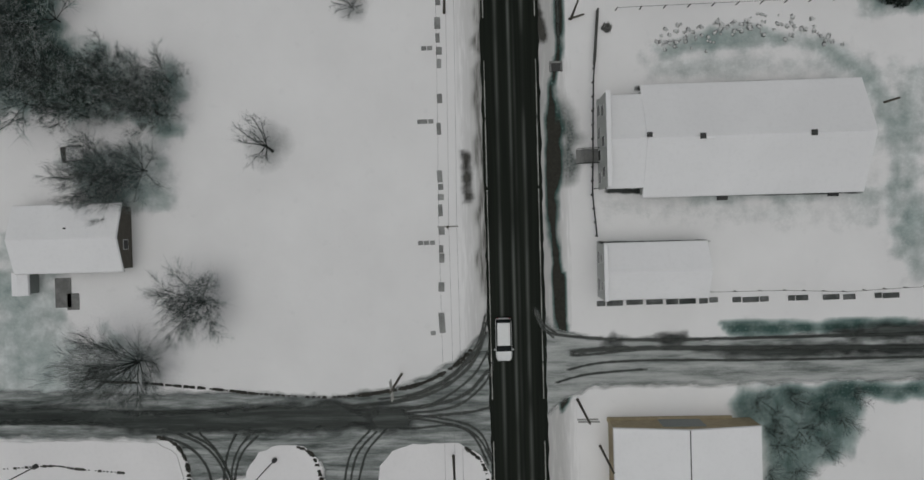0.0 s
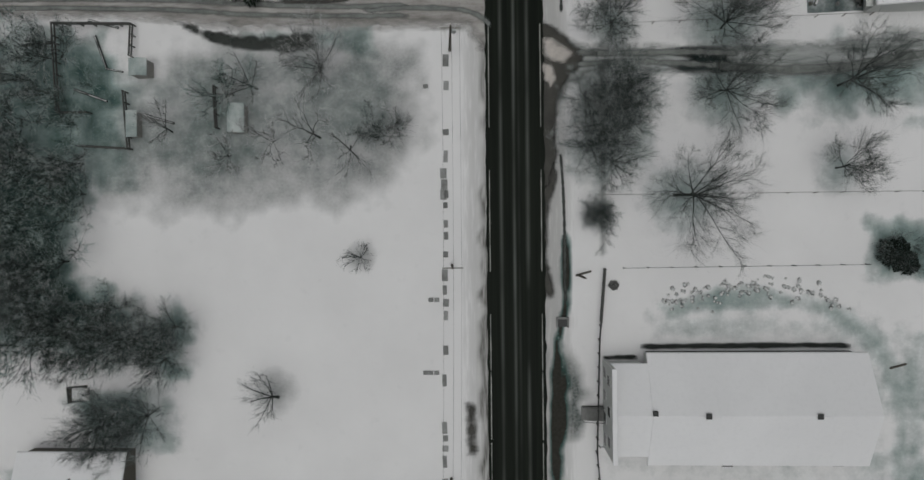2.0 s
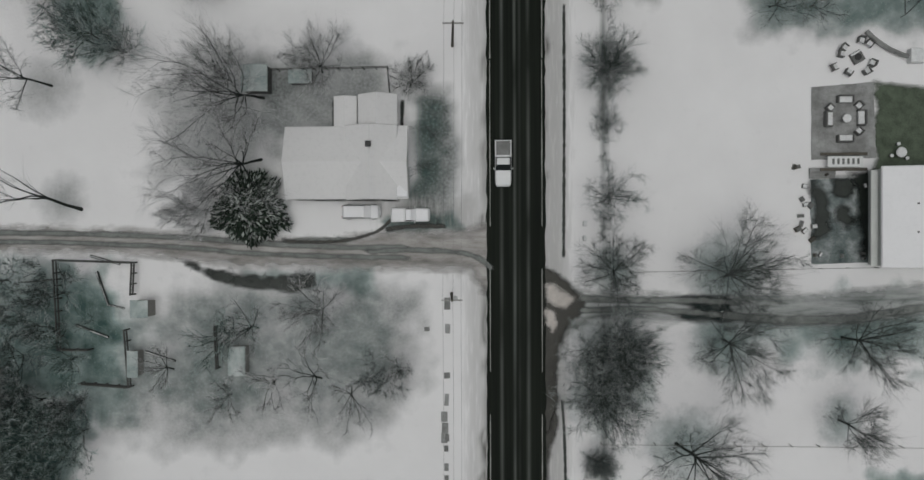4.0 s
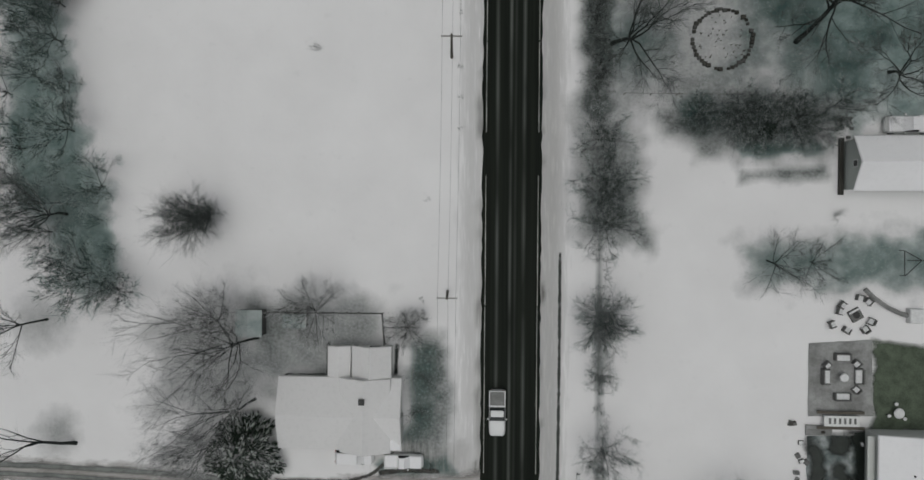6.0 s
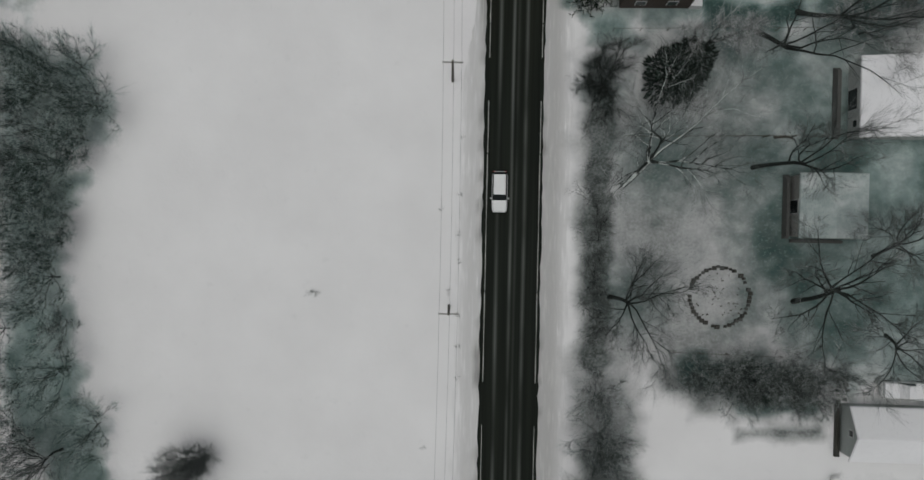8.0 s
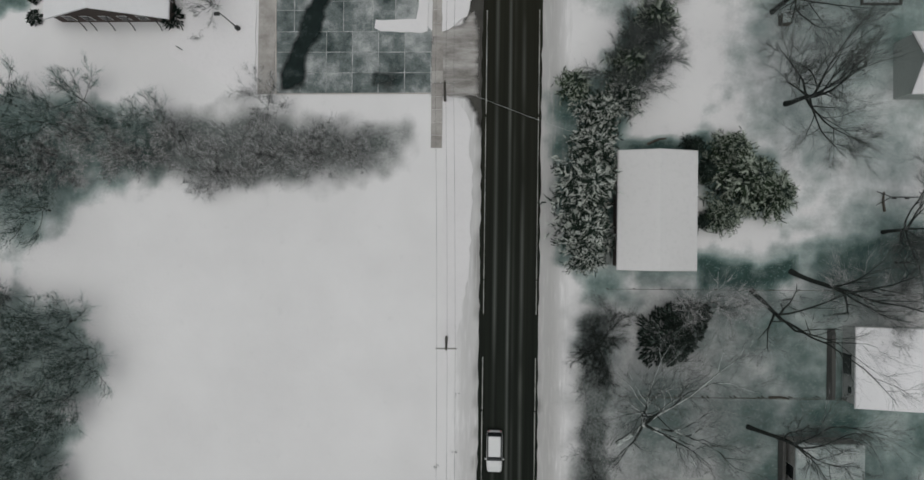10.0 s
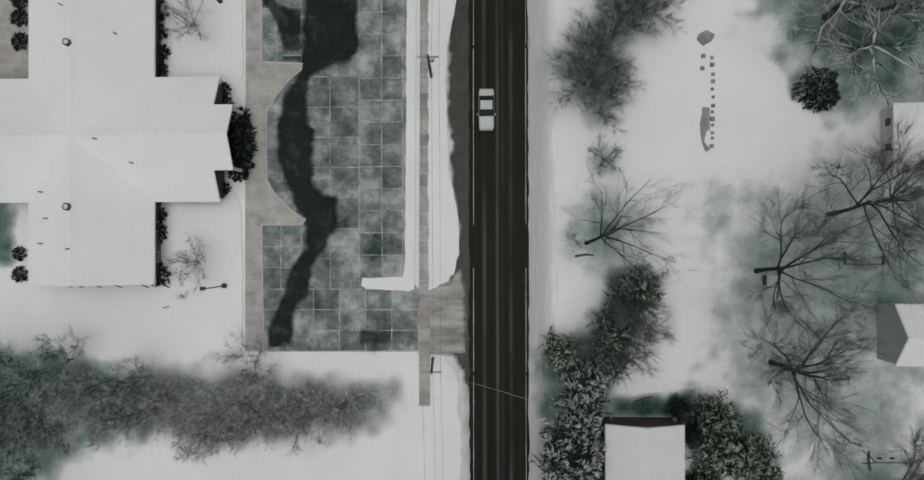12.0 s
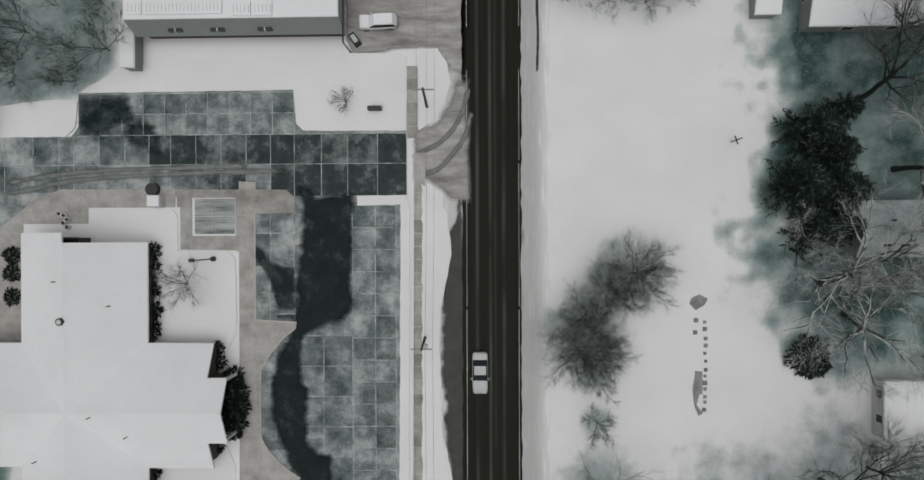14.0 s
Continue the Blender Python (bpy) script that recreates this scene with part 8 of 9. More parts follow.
# ---- poles, wires and lamps ----
def utility_pole(x, y, tall=9.5, turn=0.0, arms=1, label="weathered wooden utility pole with a crossarm", box=False, lean=0.0):
    """A wooden pole; lean: degrees by which it tilts towards +x."""
    p = thing("utility_pole", x, y, 0, label, "utility pole", "utility poles", turn)
    p.matrix_basis = pose(x, y, 0, 0, lean, turn)
    part("pole", Shape().tube([(0, 0, -0.1), (0, 0, tall)], [0.17, 0.11], 8, True), WOOD, p)
    for k in range(arms):
        arm = part("crossarm", Shape().box(-1.1, -0.07, tall - 0.75 - 0.9 * k, 1.1, 0.07, tall - 0.6 - 0.9 * k), PALE_WOOD, p)
        for u in (-0.95, -0.4, 0.4, 0.95):
            part("insulator", Shape().disc(u, 0, tall - 0.6 - 0.9 * k, tall - 0.4 - 0.9 * k, 0.05, 6), METAL, arm)
    if box:
        part("transformer", Shape().disc(0.35, 0.1, tall - 2.4, tall - 1.5, 0.25, 10), METAL, p)
    return p


POLES = [(-5.0, -26.6), (-5.0, 0.5), (-4.7, 25.7), (-4.7, 51.0), (-4.5, 80.0), (-4.2, 107.2), (-4.3, 133.3), (-4.8, 160.7), (-4.9, 193.4), (-4.6, 220.2), (-4.7, 246.0)]
for i, (x, y) in enumerate(POLES):
    utility_pole(x, y, 9.3 if i < 9 else 10.2, box=i in (3, 8), lean=4.0 if i < 8 else 2.5)
utility_pole(9.8, -20.2, 10.0, 0, 2, "dark wooden pole with a double white crossarm")
utility_pole(-10.9, -16.8, 9.5, 96, 2, "wooden pole with a double white crossarm")
for x, y, tall in ((12.3, -25.7, 9.0), (10.1, 24.4, 6.5)):
    single("guy_pole", Shape().tube([(0, 0, -0.1), (0, 0, tall)], [0.16, 0.1], 8, True), WOOD, "plain dark wooden pole", "pole", x, y)
for (x0, y0), (x1, y1) in zip(POLES, POLES[1:]):
    span = thing("overhead_line", x0 + 0.6, y0, 7.2, "thin overhead wires strung between two utility poles", "power line", "spans of wire")
    for u, z in ((-0.95, 1.75), (0.0, 0.0), (0.95, 1.75)):
        part("wire", Shape().tube([(u + (x1 - x0) * s, (y1 - y0) * s, z - 2.4 * s * (1 - s)) for s in np.linspace(0, 1, 9)], [0.014] * 9, 3), WIRE, span)
wire = Shape().tube([(-4.2 + 13.4 * s, 160.7 - 4.5 * s, 8.7 - 3.0 * s * (1 - s) - 3.0 * s) for s in np.linspace(0, 1, 9)], [0.016] * 9, 3)
single("service_wire", wire, METAL, "thin wire crossing the road to the cottage", "wire")


def street_lamp(x, y, tall, turn, reach, label):
    p = thing("street_lamp", x, y, 0, label, "street lamp", "street lamps", turn)
    part("post", Shape().tube([(0, 0, 0), (0, 0, tall)], [0.08, 0.06], 8, True), DARK_METAL, p)
    part("arm", Shape().tube([(0, 0, tall), (reach, 0, tall + 0.1)], [0.05, 0.05], 6), DARK_METAL, p)
    part("lamp_head", Shape().box(reach - 0.1, -0.2, tall, reach + 0.55, 0.2, tall + 0.15, 0.05), DARK_METAL, p)
    part("base", Shape().disc(0, 0, 0, 0.5, 0.3, 10), DARK_METAL, p)
    return p


for x, y in [(-29.3, 169.1), (-29.8, 202.6)]:
    street_lamp(x, y, 5.2, 180, 0.2, "dark car-park lamp on a tall post in the snow")
for x, y in [(-26.4, -26.8), (-55.8, -27.2)]:
    street_lamp(x, y, 7.5, 200, 0.3, "dark lamp post at a snowy corner")


# ---- fences ----
def fence(points, spacing, tall, label, rails=1, mat=WOOD, thick=0.05, rail=0.022):
    f = thing("fence", *points[0], 0, label, "fence")
    bx, by = points[0]
    for (x0, y0), (x1, y1) in zip(points, points[1:]):
        n = max(1, round(math.hypot(x1 - x0, y1 - y0) / spacing))
        for i in range(n + 1):
            x, y = x0 + (x1 - x0) * i / n - bx, y0 + (y1 - y0) * i / n - by
            part("post", Shape().tube([(x, y, -0.1), (x, y, tall)], [thick, thick * 0.9], 5, True), mat, f)
        for k in range(rails):
            z = tall * (0.9 - 0.4 * k)
            part("rail", Shape().tube([(x0 - bx, y0 - by, z), (x1 - bx, y1 - by, z)], [rail, rail], 4), mat, f)
    return f


fence([(15.3, 25.2), (42.9, 25.4)], 2.7, 1.1, "row of dark fence posts standing in the snow", 1, DARK_METAL, 0.07)
fence([(15.8, 53.5), (43.6, 54.0)], 3.0, 1.0, "thin wire fence beside the drive")
fence([(12.6, 33.7), (49.4, 33.7)], 3.0, 1.1, "thin wire fence across the snowy yard")
fence([(13.1, 25.1), (12.4, 16.9), (12.0, 3.8), (12.4, -1.0)], 1.6, 1.2, "dark fence in front of the pale hall", 2, DARK_METAL, 0.12, 0.06)
fence([(13.1, 25.1), (12.6, 19.0)], 1.4, 1.3, "dark board fence beside the ditch", 3, DARK_WALL, 0.09, 0.1)
fence([(25.4, -7.8), (33.8, -7.8), (40.5, -8.1), (49.7, -7.7)], 2.6, 1.0, "low dark fence behind the small hall", 1)
fence([(12.3, 4.5), (17.9, 4.5)], 1.5, 1.1, "dark rail beside the hall", 2, DARK_METAL, 0.06)
for line in ([(-52.1, 55.0), (-42.5, 54.7), (-42.7, 50.9)], [(-52.1, 55.0), (-51.6, 44.3), (-48.0, 44.3)], [(-56.6, 52.3), (-52.0, 52.7)], [(-43.5, 46.7), (-43.0, 39.9)], [(-49.1, 40.3), (-43.3, 39.9)], [(-32.6, 47.1), (-32.4, 42.2)]):
    fence(line, 1.5, 1.4, "dark wooden pen fence beside the woods", 2, DARK_WALL, 0.1, 0.11)
for line in ([(-47.4, 53.6), (-46.0, 49.6), (-44.0, 49.2)], [(-50.0, 47.2), (-46.0, 45.7)], [(-48.2, 55.5), (-44.5, 54.5)], [(-41.4, 44.0), (-37.8, 42.9)]):
    log = Shape().tube([(x, y, 0.16) for x, y in line], [0.17, 0.14, 0.1][:len(line)], 7, True)
    single("fallen_log", log, BARK, "fallen dark log lying in the snow", "log")
fence([(-29.3, 77.3), (-12.0, 77.4), (-11.7, 73.8)], 1.5, 1.5, "dark garden fence behind the white house", 2, DARK_WALL, 0.06, 0.05)
fence([(14.0, 139.2), (50.5, 139.5)], 3.0, 1.1, "wire fence between the yards")
fence([(15.5, 127.1), (40.3, 127.3)], 3.0, 1.0, "wire fence between the yards")
fence([(16.3, 127.0), (40.5, 127.5)], 3.0, 1.0, "wire fence behind the cottage")
fence([(15.6, 102.8), (33.4, 102.5)], 3.0, 1.0, "wire fence at the hedge")

# ---- the patio beside the white barn ----
patio = sheet("patio", [(36.6, 74.6), (43.5, 75.1), (43.8, 66.5), (36.6, 66.3)], 0.04, DARK_SLAB, "grey paved patio clear of snow", "patio", 0.05, 81)
sheet("patio_floor", [(36.5, 64.1), (43.5, 64.1), (43.5, 54.5), (36.6, 54.4)], 0.03, LOT, "dark wet patio floor with melting snow", "patio", 0.08, 82)
for i, outline in enumerate(([(36.7, 63.4), (38.0, 63.5), (38.5, 61.9), (38.4, 57.9), (37.6, 57.2), (36.7, 57.4)], [(39.0, 64.2), (41.2, 64.3), (41.5, 62.3), (40.2, 62.0), (39.1, 62.6)], [(39.1, 60.3), (40.8, 60.8), (41.4, 59.3), (40.6, 58.4), (39.2, 58.7)], [(41.7, 64.7), (43.5, 64.7), (43.6, 55.3), (42.1, 55.3)])):
    soft_sheet("wet_lawn_patch", outline, 0.045 + 0.002 * i, SOFT_TRACK, "bare wet dark green lawn", "lawn", 0.6, 0.4, 83 + i, 0.25)
soft_sheet("lawn_patch", [(43.7, 74.8), (51.0, 74.7), (51.1, 64.8), (43.8, 64.7)], 0.035, SOFT_LAWN, "bare dark green lawn beside the patio", "lawn", 0.5, 0.3, 85)


def garden_chair(x, y, turn, label="snow-topped garden armchair with wicker sides"):
    c = thing("garden_chair", x, y, 0.05, label, "chair", "garden chairs", turn)
    part("seat", Shape().box(-0.3, -0.3, 0.3, 0.3, 0.3, 0.45, 0.05), CUSHION, c, "snowy cushion")
    part("backrest", Shape().box(-0.33, 0.28, 0.3, 0.33, 0.4, 0.85, 0.04), WICKER, c)
    for s in (-1, 1):
        part("armrest", Shape().box(min(s * 0.3, s * 0.4), -0.3, 0.0, max(s * 0.3, s * 0.4), 0.35, 0.62, 0.03), WICKER, c)
    return c


def sofa(x, y, turn):
    s = thing("garden_sofa", x, y, 0.05, "snow-topped wicker garden sofa on the patio", "sofa", "patio seats", turn)
    part("seat", Shape().box(-0.75, -0.35, 0.25, 0.75, 0.35, 0.5, 0.06), CUSHION, s, "snowy cushion")
    part("backrest", Shape().box(-0.8, 0.33, 0.0, 0.8, 0.48, 0.85, 0.04), WICKER, s)
    for k in (-1, 1):
        part("armrest", Shape().box(min(k * 0.75, k * 0.9), -0.35, 0.0, max(k * 0.75, k * 0.9), 0.45, 0.65, 0.03), WICKER, s)
    return s


def round_table(x, y, r, label):
    t = thing("round_table", x, y, 0.05, label, "table")
    part("tabletop", Shape().disc(0, 0, 0.66, 0.72, r, 18), WICKER, t)
    part("snow_cap", Shape().disc(0, 0, 0.72, 0.84, r, 18, r * 0.85), CUSHION, t, "snow on the table")
    part("pedestal", Shape().disc(0, 0, 0.0, 0.66, r * 0.4, 10, 0.1), DARK_METAL, t)
    return t


(sx, sy), *_ = [(40.2, 70.9)]
round_table(sx, sy, 0.5, "round patio table capped with snow")
for dx, dy, turn in ((0, 2.2, 0), (0, -2.2, 180), (-1.8, 0, 90), (1.75, 0.1, -90)):
    sofa(sx + dx, sy + dy, turn)
for dx, dy, turn in ((1.5, 1.5, -45), (1.5, -1.4, -135), (-1.7, 1.3, 45)):
    garden_chair(sx + dx, sy + dy, turn)
bx, by = 40.0, 66.0
table = thing("long_table", bx, by, 0.05, "long white patio table with slatted top", "table")
part("tabletop", Shape().box(-1.95, -0.6, 0.68, 1.95, 0.6, 0.76, 0.02), WHITE, table)
for k in range(6):
    part("place_mat", Shape().box(-1.45 + 0.55 * k, -0.3, 0.765, -1.2 + 0.55 * k, 0.35, 0.78), WICKER, table)
for lx in (-1.8, 1.8):
    for ly in (-0.5, 0.5):
        part("leg", Shape().box(lx - 0.05, ly - 0.05, 0, lx + 0.05, ly + 0.05, 0.7), WHITE, table)
for y in (-0.85, 0.9):
    b = thing("bench", bx, by + y, 0.05, "dark wooden bench beside the long table", "bench", "patio benches")
    part("seat", Shape().box(-2.6, -0.16, 0.4, 2.6, 0.16, 0.46, 0.02), WOOD, b)
    for lx in (-2.3, 2.3):
        part("leg", Shape().box(lx - 0.05, -0.12, 0, lx + 0.05, 0.12, 0.4), WOOD, b)
x, y = 46.2, 67.0
round_table(x, y, 0.6, "round garden table capped with snow on the lawn")
for a in (100, 200, 320):
    st = thing("stool", x + 1.0 * math.cos(radians(a)), y + 1.0 * math.sin(radians(a)), 0.04, "small snow-topped garden stool", "stool", "garden stools")
    part("seat", Shape().disc(0, 0, 0.4, 0.52, 0.2, 10), CUSHION, st)
    part("leg", Shape().disc(0, 0, 0, 0.4, 0.08, 8), DARK_METAL, st)
# fire pit and the seats round it
fx, fy = 41.6, 77.9
pit = thing("fire_pit", fx, fy, 0, "square dark fire pit in the snow", "fire pit", turn=30)
part("rim", Shape().box(-0.65, -0.65, 0, 0.65, 0.65, 0.4, 0.05), WICKER, pit)
part("bowl", Shape().disc(0, 0, 0.4, 0.43, 0.4, 12), DARK_METAL, pit)
part("snow_edge", Shape().box(-0.62, 0.4, 0.4, 0.62, 0.62, 0.47, 0.03), CUSHION, pit)
for (x, y) in [(39.8, 78.3), (42.0, 79.8), (42.9, 79.4), (39.0, 76.8), (40.6, 76.2), (42.6, 76.3), (43.2, 77.2), (40.1, 79.0)]:
    garden_chair(x, y, math.degrees(math.atan2(y - fy, x - fx)) - 90, "snow-topped chair round the fire pit")
curve = Shape()
for (x0, y0), (x1, y1) in zip([(42.6, 80.8), (43.4, 80.0), (44.3, 79.3), (45.2, 78.7), (46.5, 78.1), (48.2, 77.7)], [(43.4, 80.0), (44.3, 79.3), (45.2, 78.7), (46.5, 78.1), (48.2, 77.7), (51.0, 77.5)]):
    curve.tube([(x0, y0, 0.25), (x1, y1, 0.25)], [0.28, 0.28], 6)
single("curved_wall", curve, DARK_SLAB, "low curved stone garden wall", "garden wall")
x, y = 48.0, 77.9
single("storage_box", Shape().box(-0.8, -0.8, 0, 0.8, 0.8, 0.9, 0.08), CUSHION, "white storage box under snow", "box", x, y)
x, y = 47.3, 83.9
swing = thing("garden_swing", x, y, 0, "triangular dark metal swing frame in the snow", "swing")
for p, q in (((-0.9, 1.3), (1.0, 0.2)), ((1.0, 0.2), (-0.8, -1.5)), ((-0.8, -1.5), (-0.9, 1.3)), ((0.0, 0.2), (1.9, 0.2))):
    part("bar", Shape().tube([(*p, 0.9), (*q, 1.0)], [0.05, 0.05], 5), DARK_METAL, swing)
    part("leg", Shape().tube([(*p, 0), (*p, 0.95)], [0.04, 0.04], 5), DARK_METAL, swing)
# a swing set and an open board frame in the northern yards
swing_set = thing("swing_set", 46.2, 149.8, 0, "dark metal swing set with two A-shaped ends in the snow", "swing set")
for x in (-1.9, 1.9):
    for k in (-1, 1):
        part("leg", Shape().tube([(x + (0.4 if x > 0 else -0.4), 0.75 * k, 0), (x, 0, 2.1)], [0.05, 0.05], 6), DARK_METAL, swing_set)
part("beam", Shape().tube([(-2.0, 0, 2.1), (2.0, 0, 2.1)], [0.05, 0.05], 6, True), DARK_METAL, swing_set)
for x in (-0.7, 0.7):
    seat = part("seat", Shape().box(x - 0.25, -0.1, 0.5, x + 0.25, 0.1, 0.55, 0.01), RUBBER, swing_set)
    for k in (-0.22, 0.22):
        part("chain", Shape().tube([(x + k, 0, 0.55), (x + k, 0, 2.1)], [0.015, 0.015], 4), METAL, seat)
planter_frame = thing("sandpit", 44.1, 172.0, 0, "low sandpit edged with dark boards in the snow", "sandpit")
for x0, y0, x1, y1 in ((-2.2, -0.5, 2.2, -0.35), (-2.2, 0.4, -2.05, 1.0), (-2.2, -0.35, -2.05, 0.4), (2.05, -0.35, 2.2, 0.6)):
    part("board", Shape().box(x0, y0, 0, x1, y1, 0.4, 0.02), DARK_WALL, planter_frame)
# clutter at the edge of the patio
rng = random.Random(77)
for i, (x, y) in enumerate([(34.6, 65.5), (35.0, 65.5), (35.8, 63.3), (35.5, 61.8), (35.9, 61.2), (36.4, 61.1), (36.8, 58.7), (35.0, 58.4), (35.4, 59.0), (35.8, 58.2), (35.3, 59.9), (36.9, 55.4), (37.5, 55.5), (39.9, 55.3), (42.3, 55.6), (42.3, 55.0), (42.5, 63.3), (38.2, 64.6), (36.6, 57.2)]):
    w, l, h = rng.uniform(0.14, 0.36), rng.uniform(0.12, 0.3), rng.uniform(0.2, 0.5)
    pot = thing("planter", x, y, 0, "weathered garden planter dusted with snow", "planter", "planters by the patio", rng.uniform(0, 90))
    part("pot", Shape().box(-w, -l, 0, w, l, h, 0.04), rng.choice((WICKER, DARK_SLAB, WOOD)), pot)
    part("soil", Shape().box(-w * 0.8, -l * 0.8, h, w * 0.8, l * 0.8, h + 0.05, 0.02), rng.choice((CUSHION, MUD, WICKER)), pot)
stair = thing("garden_steps", 37.6, 64.7, 0, "low grey steps up to the patio", "steps")
for k in range(3):
    part("tread", Shape().box(-1.3, -0.55 + 0.4 * k, 0, 1.6, -0.15 + 0.4 * k, 0.12 * (k + 1), 0.02), DARK_SLAB, stair)

# ---- yard things ----
cx, cy = 26.6, 109.0
ring = thing("garden_ring", cx, cy, 0, "round garden bed edged with dark stones", "garden bed")
rng = random.Random(12)
for k in range(46):
    a, r = k * 2 * math.pi / 46, 3.35 + rng.uniform(-0.1, 0.1)
    if rng.random() < 0.9:
        s = rng.uniform(0.14, 0.26)
        part("stone", Shape().box(r * math.cos(a) - s, r * math.sin(a) - s * 0.8, 0, r * math.cos(a) + s, r * math.sin(a) + s, rng.uniform(0.15, 0.35), 0.05), rng.choice((MUD, DARK_WALL, MUD)), ring)
tufts = Shape()
for k in range(40):
    a, r = rng.uniform(0, 6.28), 2.8 * math.sqrt(rng.random())
    for j in range(5):
        tufts.tube([(r * math.cos(a), r * math.sin(a), 0), (r * math.cos(a) + rng.uniform(-0.2, 0.2), r * math.sin(a) + rng.uniform(-0.2, 0.2), rng.uniform(0.2, 0.5))], [0.03, 0.0], 3)
tagged(part("dry_stalk_patch", tufts, WOOD, ring, "dry stalks in the snow"), kind="stuff")
# a snowed-in row of stepping stones and a bare patch in the eastern field
row = thing("stone_row", 26.9, 190.0, 0.0, "row of small dark stones and a bare strip in the snow", "stones")
bx, by = 26.9, 190.0
for i, (x, y) in enumerate([(27.3, 195.2), (27.3, 194.4), (27.4, 193.3), (27.4, 192.5), (27.3, 191.6), (27.4, 190.7), (27.4, 189.7), (27.3, 189.0), (27.3, 188.2), (27.3, 187.5), (27.3, 186.6), (27.3, 186.0), (27.2, 185.1), (26.3, 195.4), (26.2, 194.0)]):
    s = rng.uniform(0.15, 0.26)
    part("stone", Shape().box(x - bx - s, y - by - s, -0.02, x - bx + s, y - by + s, 0.15, 0.04), DARK_SLAB, row)
for outline, seed in (([(25.7, 198.1), (26.8, 198.5), (27.6, 197.9), (27.3, 197.0), (26.4, 196.7), (25.7, 197.3)], 91), ([(26.2, 189.6), (27.0, 189.5), (27.0, 187.0), (26.5, 186.9), (26.3, 185.6), (27.0, 184.8), (26.6, 184.4), (26.1, 185.5), (26.1, 187.7)], 92)):
    sheet("bare_patch", outline, 0.02, DARK_SLAB, "bare patch melted out of the snow", "bare patch", 0.2, seed, 0.05)
for _ in range(1):
    pile = thing("stone_pile", 40.2, 98.9, 0, "pile of stones dusted with snow beside the house", "stone pile")
    for k in range(14):
        x0, y0 = rng.uniform(-0.8, 0.8), rng.uniform(-1.2, 1.2)
        part("stone", Shape().box(x0 - 0.2, y0 - 0.15, 0, x0 + 0.2, y0 + 0.15, rng.uniform(0.2, 0.5), 0.04), WICKER, pile)
x, y = 14.2, 23.2
brush = Shape()
for k in range(60):
    a, r = rng.uniform(0, 6.28), rng.uniform(0.1, 0.7)
    brush.tube([(r * math.cos(a), r * math.sin(a), 0.05), (r * math.cos(a + 1.5), r * math.sin(a + 1.5), rng.uniform(0.1, 0.5))], [0.05, 0.03], 4)
single("brush_pile", brush, WICKER, "small pile of cut branches in the snow", "brush pile", x, y)
for (x, y), words in zip([(10.7, 24.6), (46.4, 13.7)], ("dark log lying in the snow", "dark stump in the snow")):
    single("log", Shape().tube([(-0.9, -0.25, 0.12), (0.9, 0.25, 0.14)], [0.13, 0.11], 7, True), WOOD, words, "log", x, y)
for x, y in [(10.7, 59.1), (10.7, 57.4)]:
    post = thing("mailbox", x, y, 0, "small snow-topped mailbox on a post", "mailbox", "mailboxes")
    part("post", Shape().tube([(0, 0, 0), (0, 0, 1.0)], [0.06, 0.06], 6), WOOD, post)
    part("box", Shape().box(-0.2, -0.3, 1.0, 0.2, 0.3, 1.3, 0.06), DARK_METAL, post)
    part("snow_cap", Shape().box(-0.18, -0.28, 1.3, 0.18, 0.28, 1.4, 0.04), CUSHION, post)
x, y = -10.6, 220.0
sign = thing("notice_sign", x, y, 0, "low dark brick sign in the snowy lawn", "sign")
part("panel", Shape().box(-0.75, -0.2, 0.0, 0.75, 0.2, 1.0, 0.04), BRICK, sign)
part("cap", Shape().box(-0.8, -0.25, 1.0, 0.8, 0.25, 1.08, 0.03), DARK_METAL, sign)
x, y = -12.9, 228.0
binn = thing("litter_bin", x, y, 0, "dark open-topped bin beside the drive", "bin", turn=35)
part("box", Shape().box(-0.4, -0.75, 0, 0.4, 0.75, 1.1, 0.08), DARK_METAL, binn)
part("lid", Shape().box(-0.25, -0.5, 1.1, 0.25, 0.5, 1.14), METAL, binn)
x, y = -36.5, 209.4
skip = thing("utility_cabinet", x, y, 0, "white utility cabinet topped with snow beside the car park", "cabinet")
part("body", Shape().box(-0.75, -0.7, 0, 0.75, 0.7, 1.2, 0.05), WHITE, skip)
part("snow_cap", Shape().box(-0.7, -0.65, 1.2, 0.7, 0.65, 1.35, 0.06), ROOF_SNOW, skip)
x, y = -36.9, 210.8
single("round_tank", Shape().disc(0, 0, 0, 0.8, 0.75, 16), DARK_METAL, "dark round tank lid beside the cabinet", "tank", x, y)
for i, (x, y) in enumerate([(-47.6, 207.8), (-47.2, 207.3), (-47.7, 206.9), (-48.2, 208.0), (-47.2, 206.4)]):
    pot = thing("planter", x, y, 0, "round white-rimmed planter behind the church", "planter", "planters behind the church")
    part("pot", Shape().disc(0, 0, 0, 0.5, 0.3, 12), WHITE, pot)
    part("soil", Shape().disc(0, 0, 0.5, 0.52, 0.22, 12), MUD, pot)
x, y = 30.5, 215.9
cross = thing("turnstile_post", x, y, 0, "dark metal garden cross on a post in the snow", "post", turn=20)
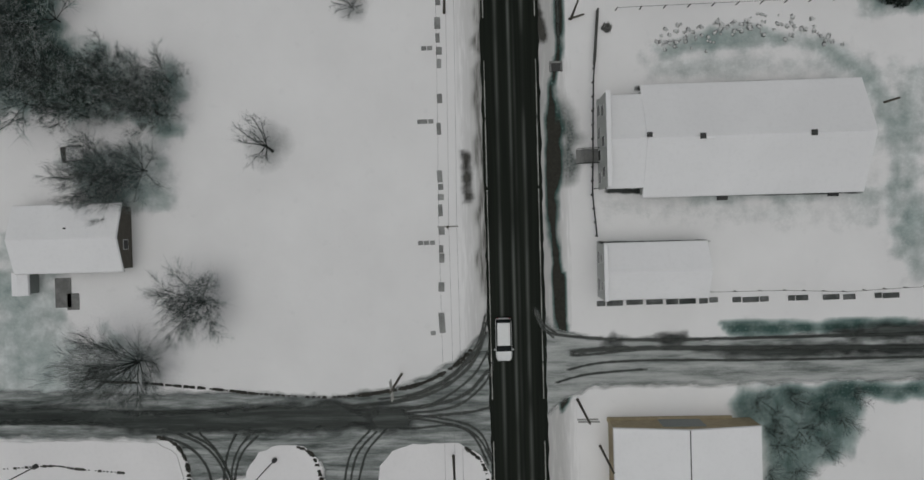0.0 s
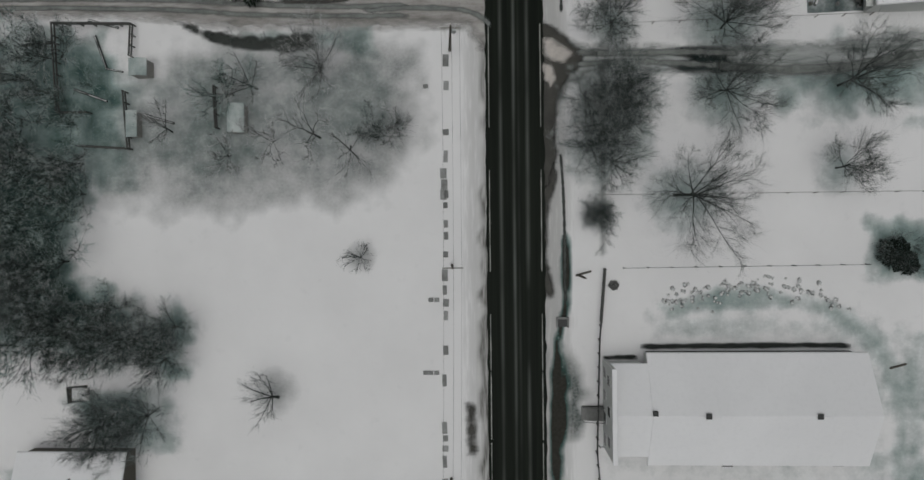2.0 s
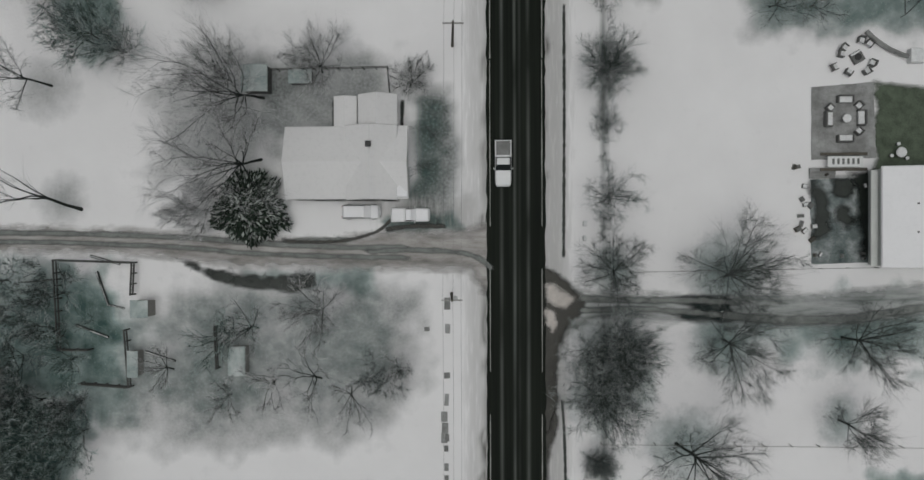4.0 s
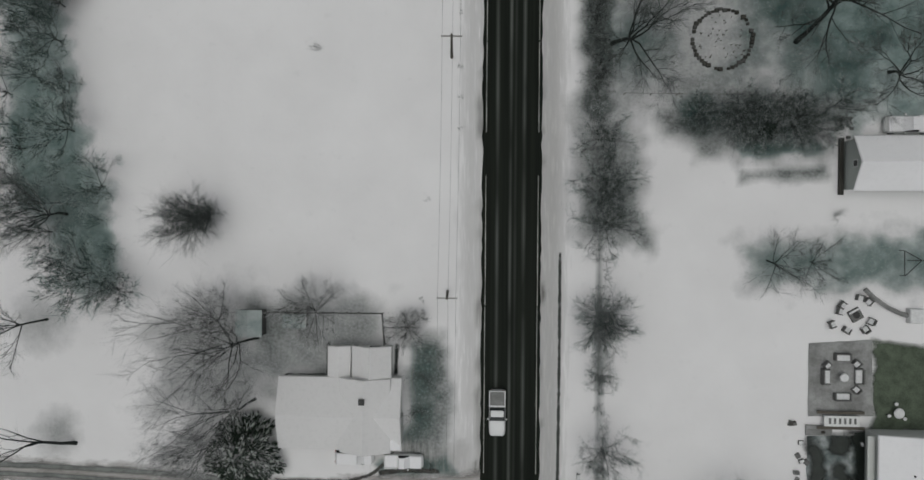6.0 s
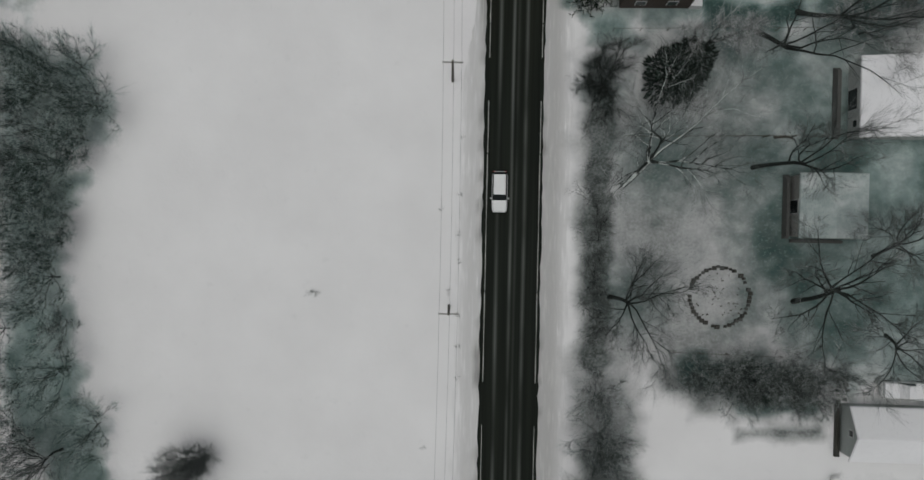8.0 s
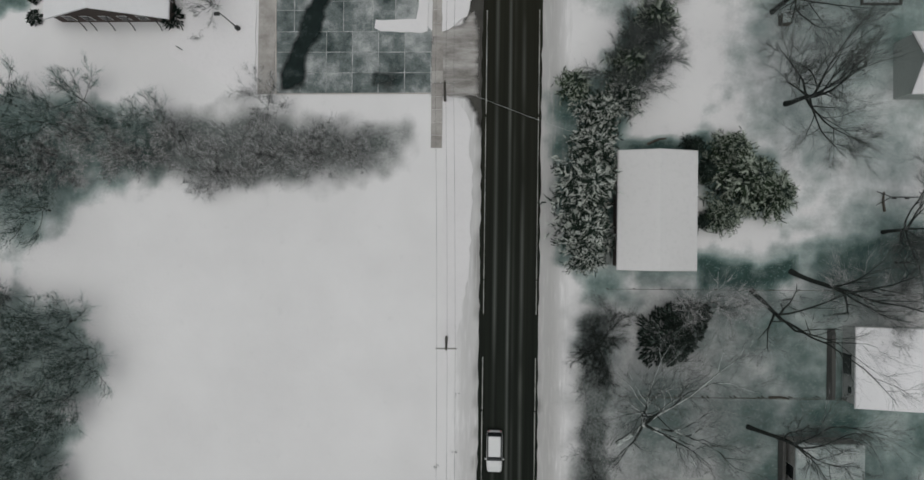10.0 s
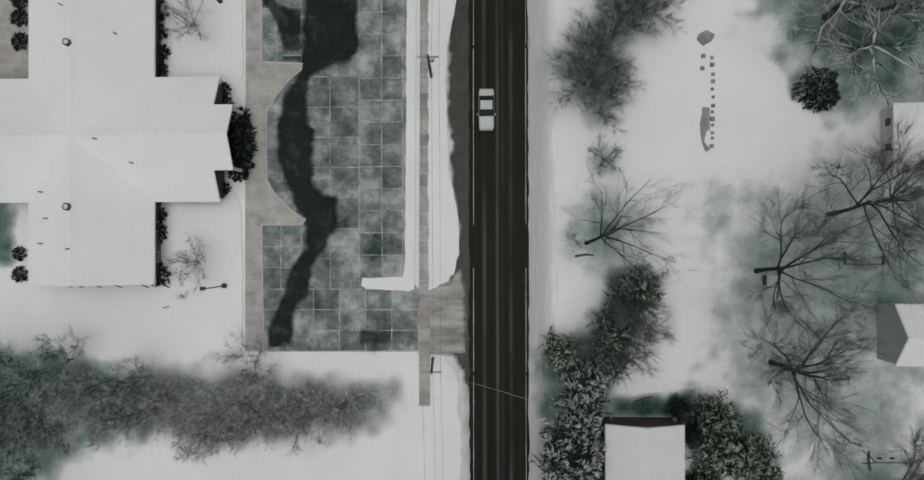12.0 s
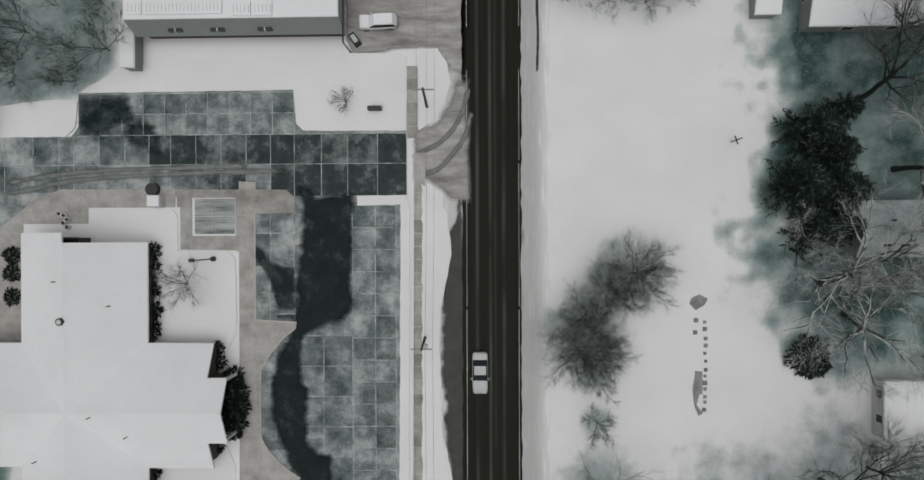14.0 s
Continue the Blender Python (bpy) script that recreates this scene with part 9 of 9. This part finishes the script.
part("post", Shape().tube([(0, 0, 0), (0, 0, 1.2)], [0.06, 0.05], 6), DARK_METAL, cross)
for a in (0, 90):
    part("arm", Shape().box(-0.7, -0.06, 1.2, 0.7, 0.06, 1.28) if a == 0 else Shape().box(-0.06, -0.5, 1.2, 0.06, 0.5, 1.28), DARK_METAL, cross)
x, y = -36.0, 166.6
single("marker_post", Shape().tube([(0, 0, 0), (0, 0, 1.6)], [0.06, 0.05], 6, True), DARK_METAL, "thin dark marker post in the snow", "post", x, y)
# stumps by the cottage and timber leaning in the northern yards
for (x, y), turn in zip([(19.4, 156.1), (12.7, 172.6), (44.6, 149.4), (33.3, 127.2)], (20, 5, 95, 0)):
    single("log", Shape().tube([(-1.1, 0, 0.14), (0.2, 0.1, 0.2), (1.1, -0.1, 0.15)], [0.14, 0.13, 0.09], 7, True), WOOD, "dark fallen log in the snow", "log", x, y, 0, turn)
single("snowy_tarp", Shape().box(-1.0, -0.8, 0, 1.0, 0.8, 0.6, 0.25), CUSHION, "snow-covered tarpaulin over a heap", "tarpaulin", -49.6, 10.5)

# the head of the ditch
QX, QY = 8.2, 18.9
culvert = thing("culvert", QX, QY, 0, "dark culvert opening at the head of a ditch", "culvert")
part("headwall", Shape().box(-0.75, 0.35, -0.1, 0.75, 0.6, 0.35, 0.04).box(-0.75, -0.6, -0.1, -0.55, 0.36, 0.3, 0.03).box(0.55, -0.6, -0.1, 0.75, 0.36, 0.3, 0.03), DARK_SLAB, culvert, "grey concrete headwall")
part("grate", Shape().box(-0.54, -0.55, 0.02, 0.54, 0.34, 0.06), DARK_METAL, culvert, "black iron grate")

# a raised bed under the trees beside the bungalow
UX, UY = -50.0, 10.5
bed = thing("raised_bed", UX, UY, 0, "dark wooden raised bed with patches of snow", "garden bed", turn=6)
for x0, y0, x1, y1 in ((-1.2, -0.95, 1.2, -0.8), (-1.2, 0.8, 1.2, 0.95), (-1.2, -0.8, -1.05, 0.8), (1.05, -0.8, 1.2, 0.8)):
    part("board", Shape().box(x0, y0, 0, x1, y1, 0.45, 0.02), DARK_WALL, bed)
part("soil", Shape().box(-1.05, -0.8, 0, 1.05, 0.8, 0.2), MUD, bed, "dark wet soil")
part("snow_patch", Shape().box(-0.5, -0.4, 0.19, 0.45, 0.35, 0.3, 0.08), SNOW, bed, "patch of snow")

# snow-capped tussocks in the scrub behind the long hall
rng = random.Random(88)
tuft = thing("tussock", 0, 0, 0, "tussock of dead grass capped with snow", "tussock", "tussocks behind the hall")
stalks = Shape()
for k in range(16):
    a, r = k * 0.39, rng.uniform(0.2, 0.5)
    stalks.tube([(r * 0.5 * math.cos(a), r * 0.5 * math.sin(a), 0), (r * math.cos(a), r * math.sin(a), rng.uniform(0.2, 0.45))], [0.06, 0.015], 3)
part("dead_grass", stalks, DARK_SLAB, tuft)
part("snow_cap", Shape().disc(0.06, 0.08, 0.2, 0.44, 0.3, 9, 0.12), CUSHION, tuft, "cap of snow")
ARC = curve_points([(20.2, 20.9), (25.0, 22.3), (31.0, 22.9), (36.0, 22.4), (40.5, 20.6)], 16)
planted(tuft, [(x + rng.gauss(0, 0.5), y + rng.gauss(0, 0.75), rng.uniform(0.3, 0.75), rng.uniform(0, 360)) for x, y in ARC for _ in range(2 if x < 35 else 1)], "tussocks behind the hall")

# dark strips painted on the ground for the shade of wall and eave
for i, (line, wide) in enumerate((([(13.5, 4.3), (18.2, 4.0)], 0.55), ([(18.1, 3.6), (30.7, 3.4), (43.0, 3.3)], 0.22), ([(17.2, 16.0), (30.0, 16.1), (41.2, 16.1)], 0.5), ([(12.8, 14.7), (16.9, 14.8)], 0.4), ([(12.4, -1.8), (19.1, -1.9), (25.6, -1.9)], 0.16), ([(-18.5, 73.9), (-18.5, 70.0)], 0.3), ([(-10.4, 73.8), (-10.5, 70.0)], 0.35), ([(-23.9, 69.8), (-18.5, 69.9)], 0.3), ([(-24.1, 62.2), (-10.7, 62.0)], 0.25))):
    soft_ribbon("drip_line", curve_points(line, 10), wide, 0.03, SOFT_TRACK, "dark strip along an eave, shade put into its colour", "drip line", "drip lines", 0.18, 120 + i)
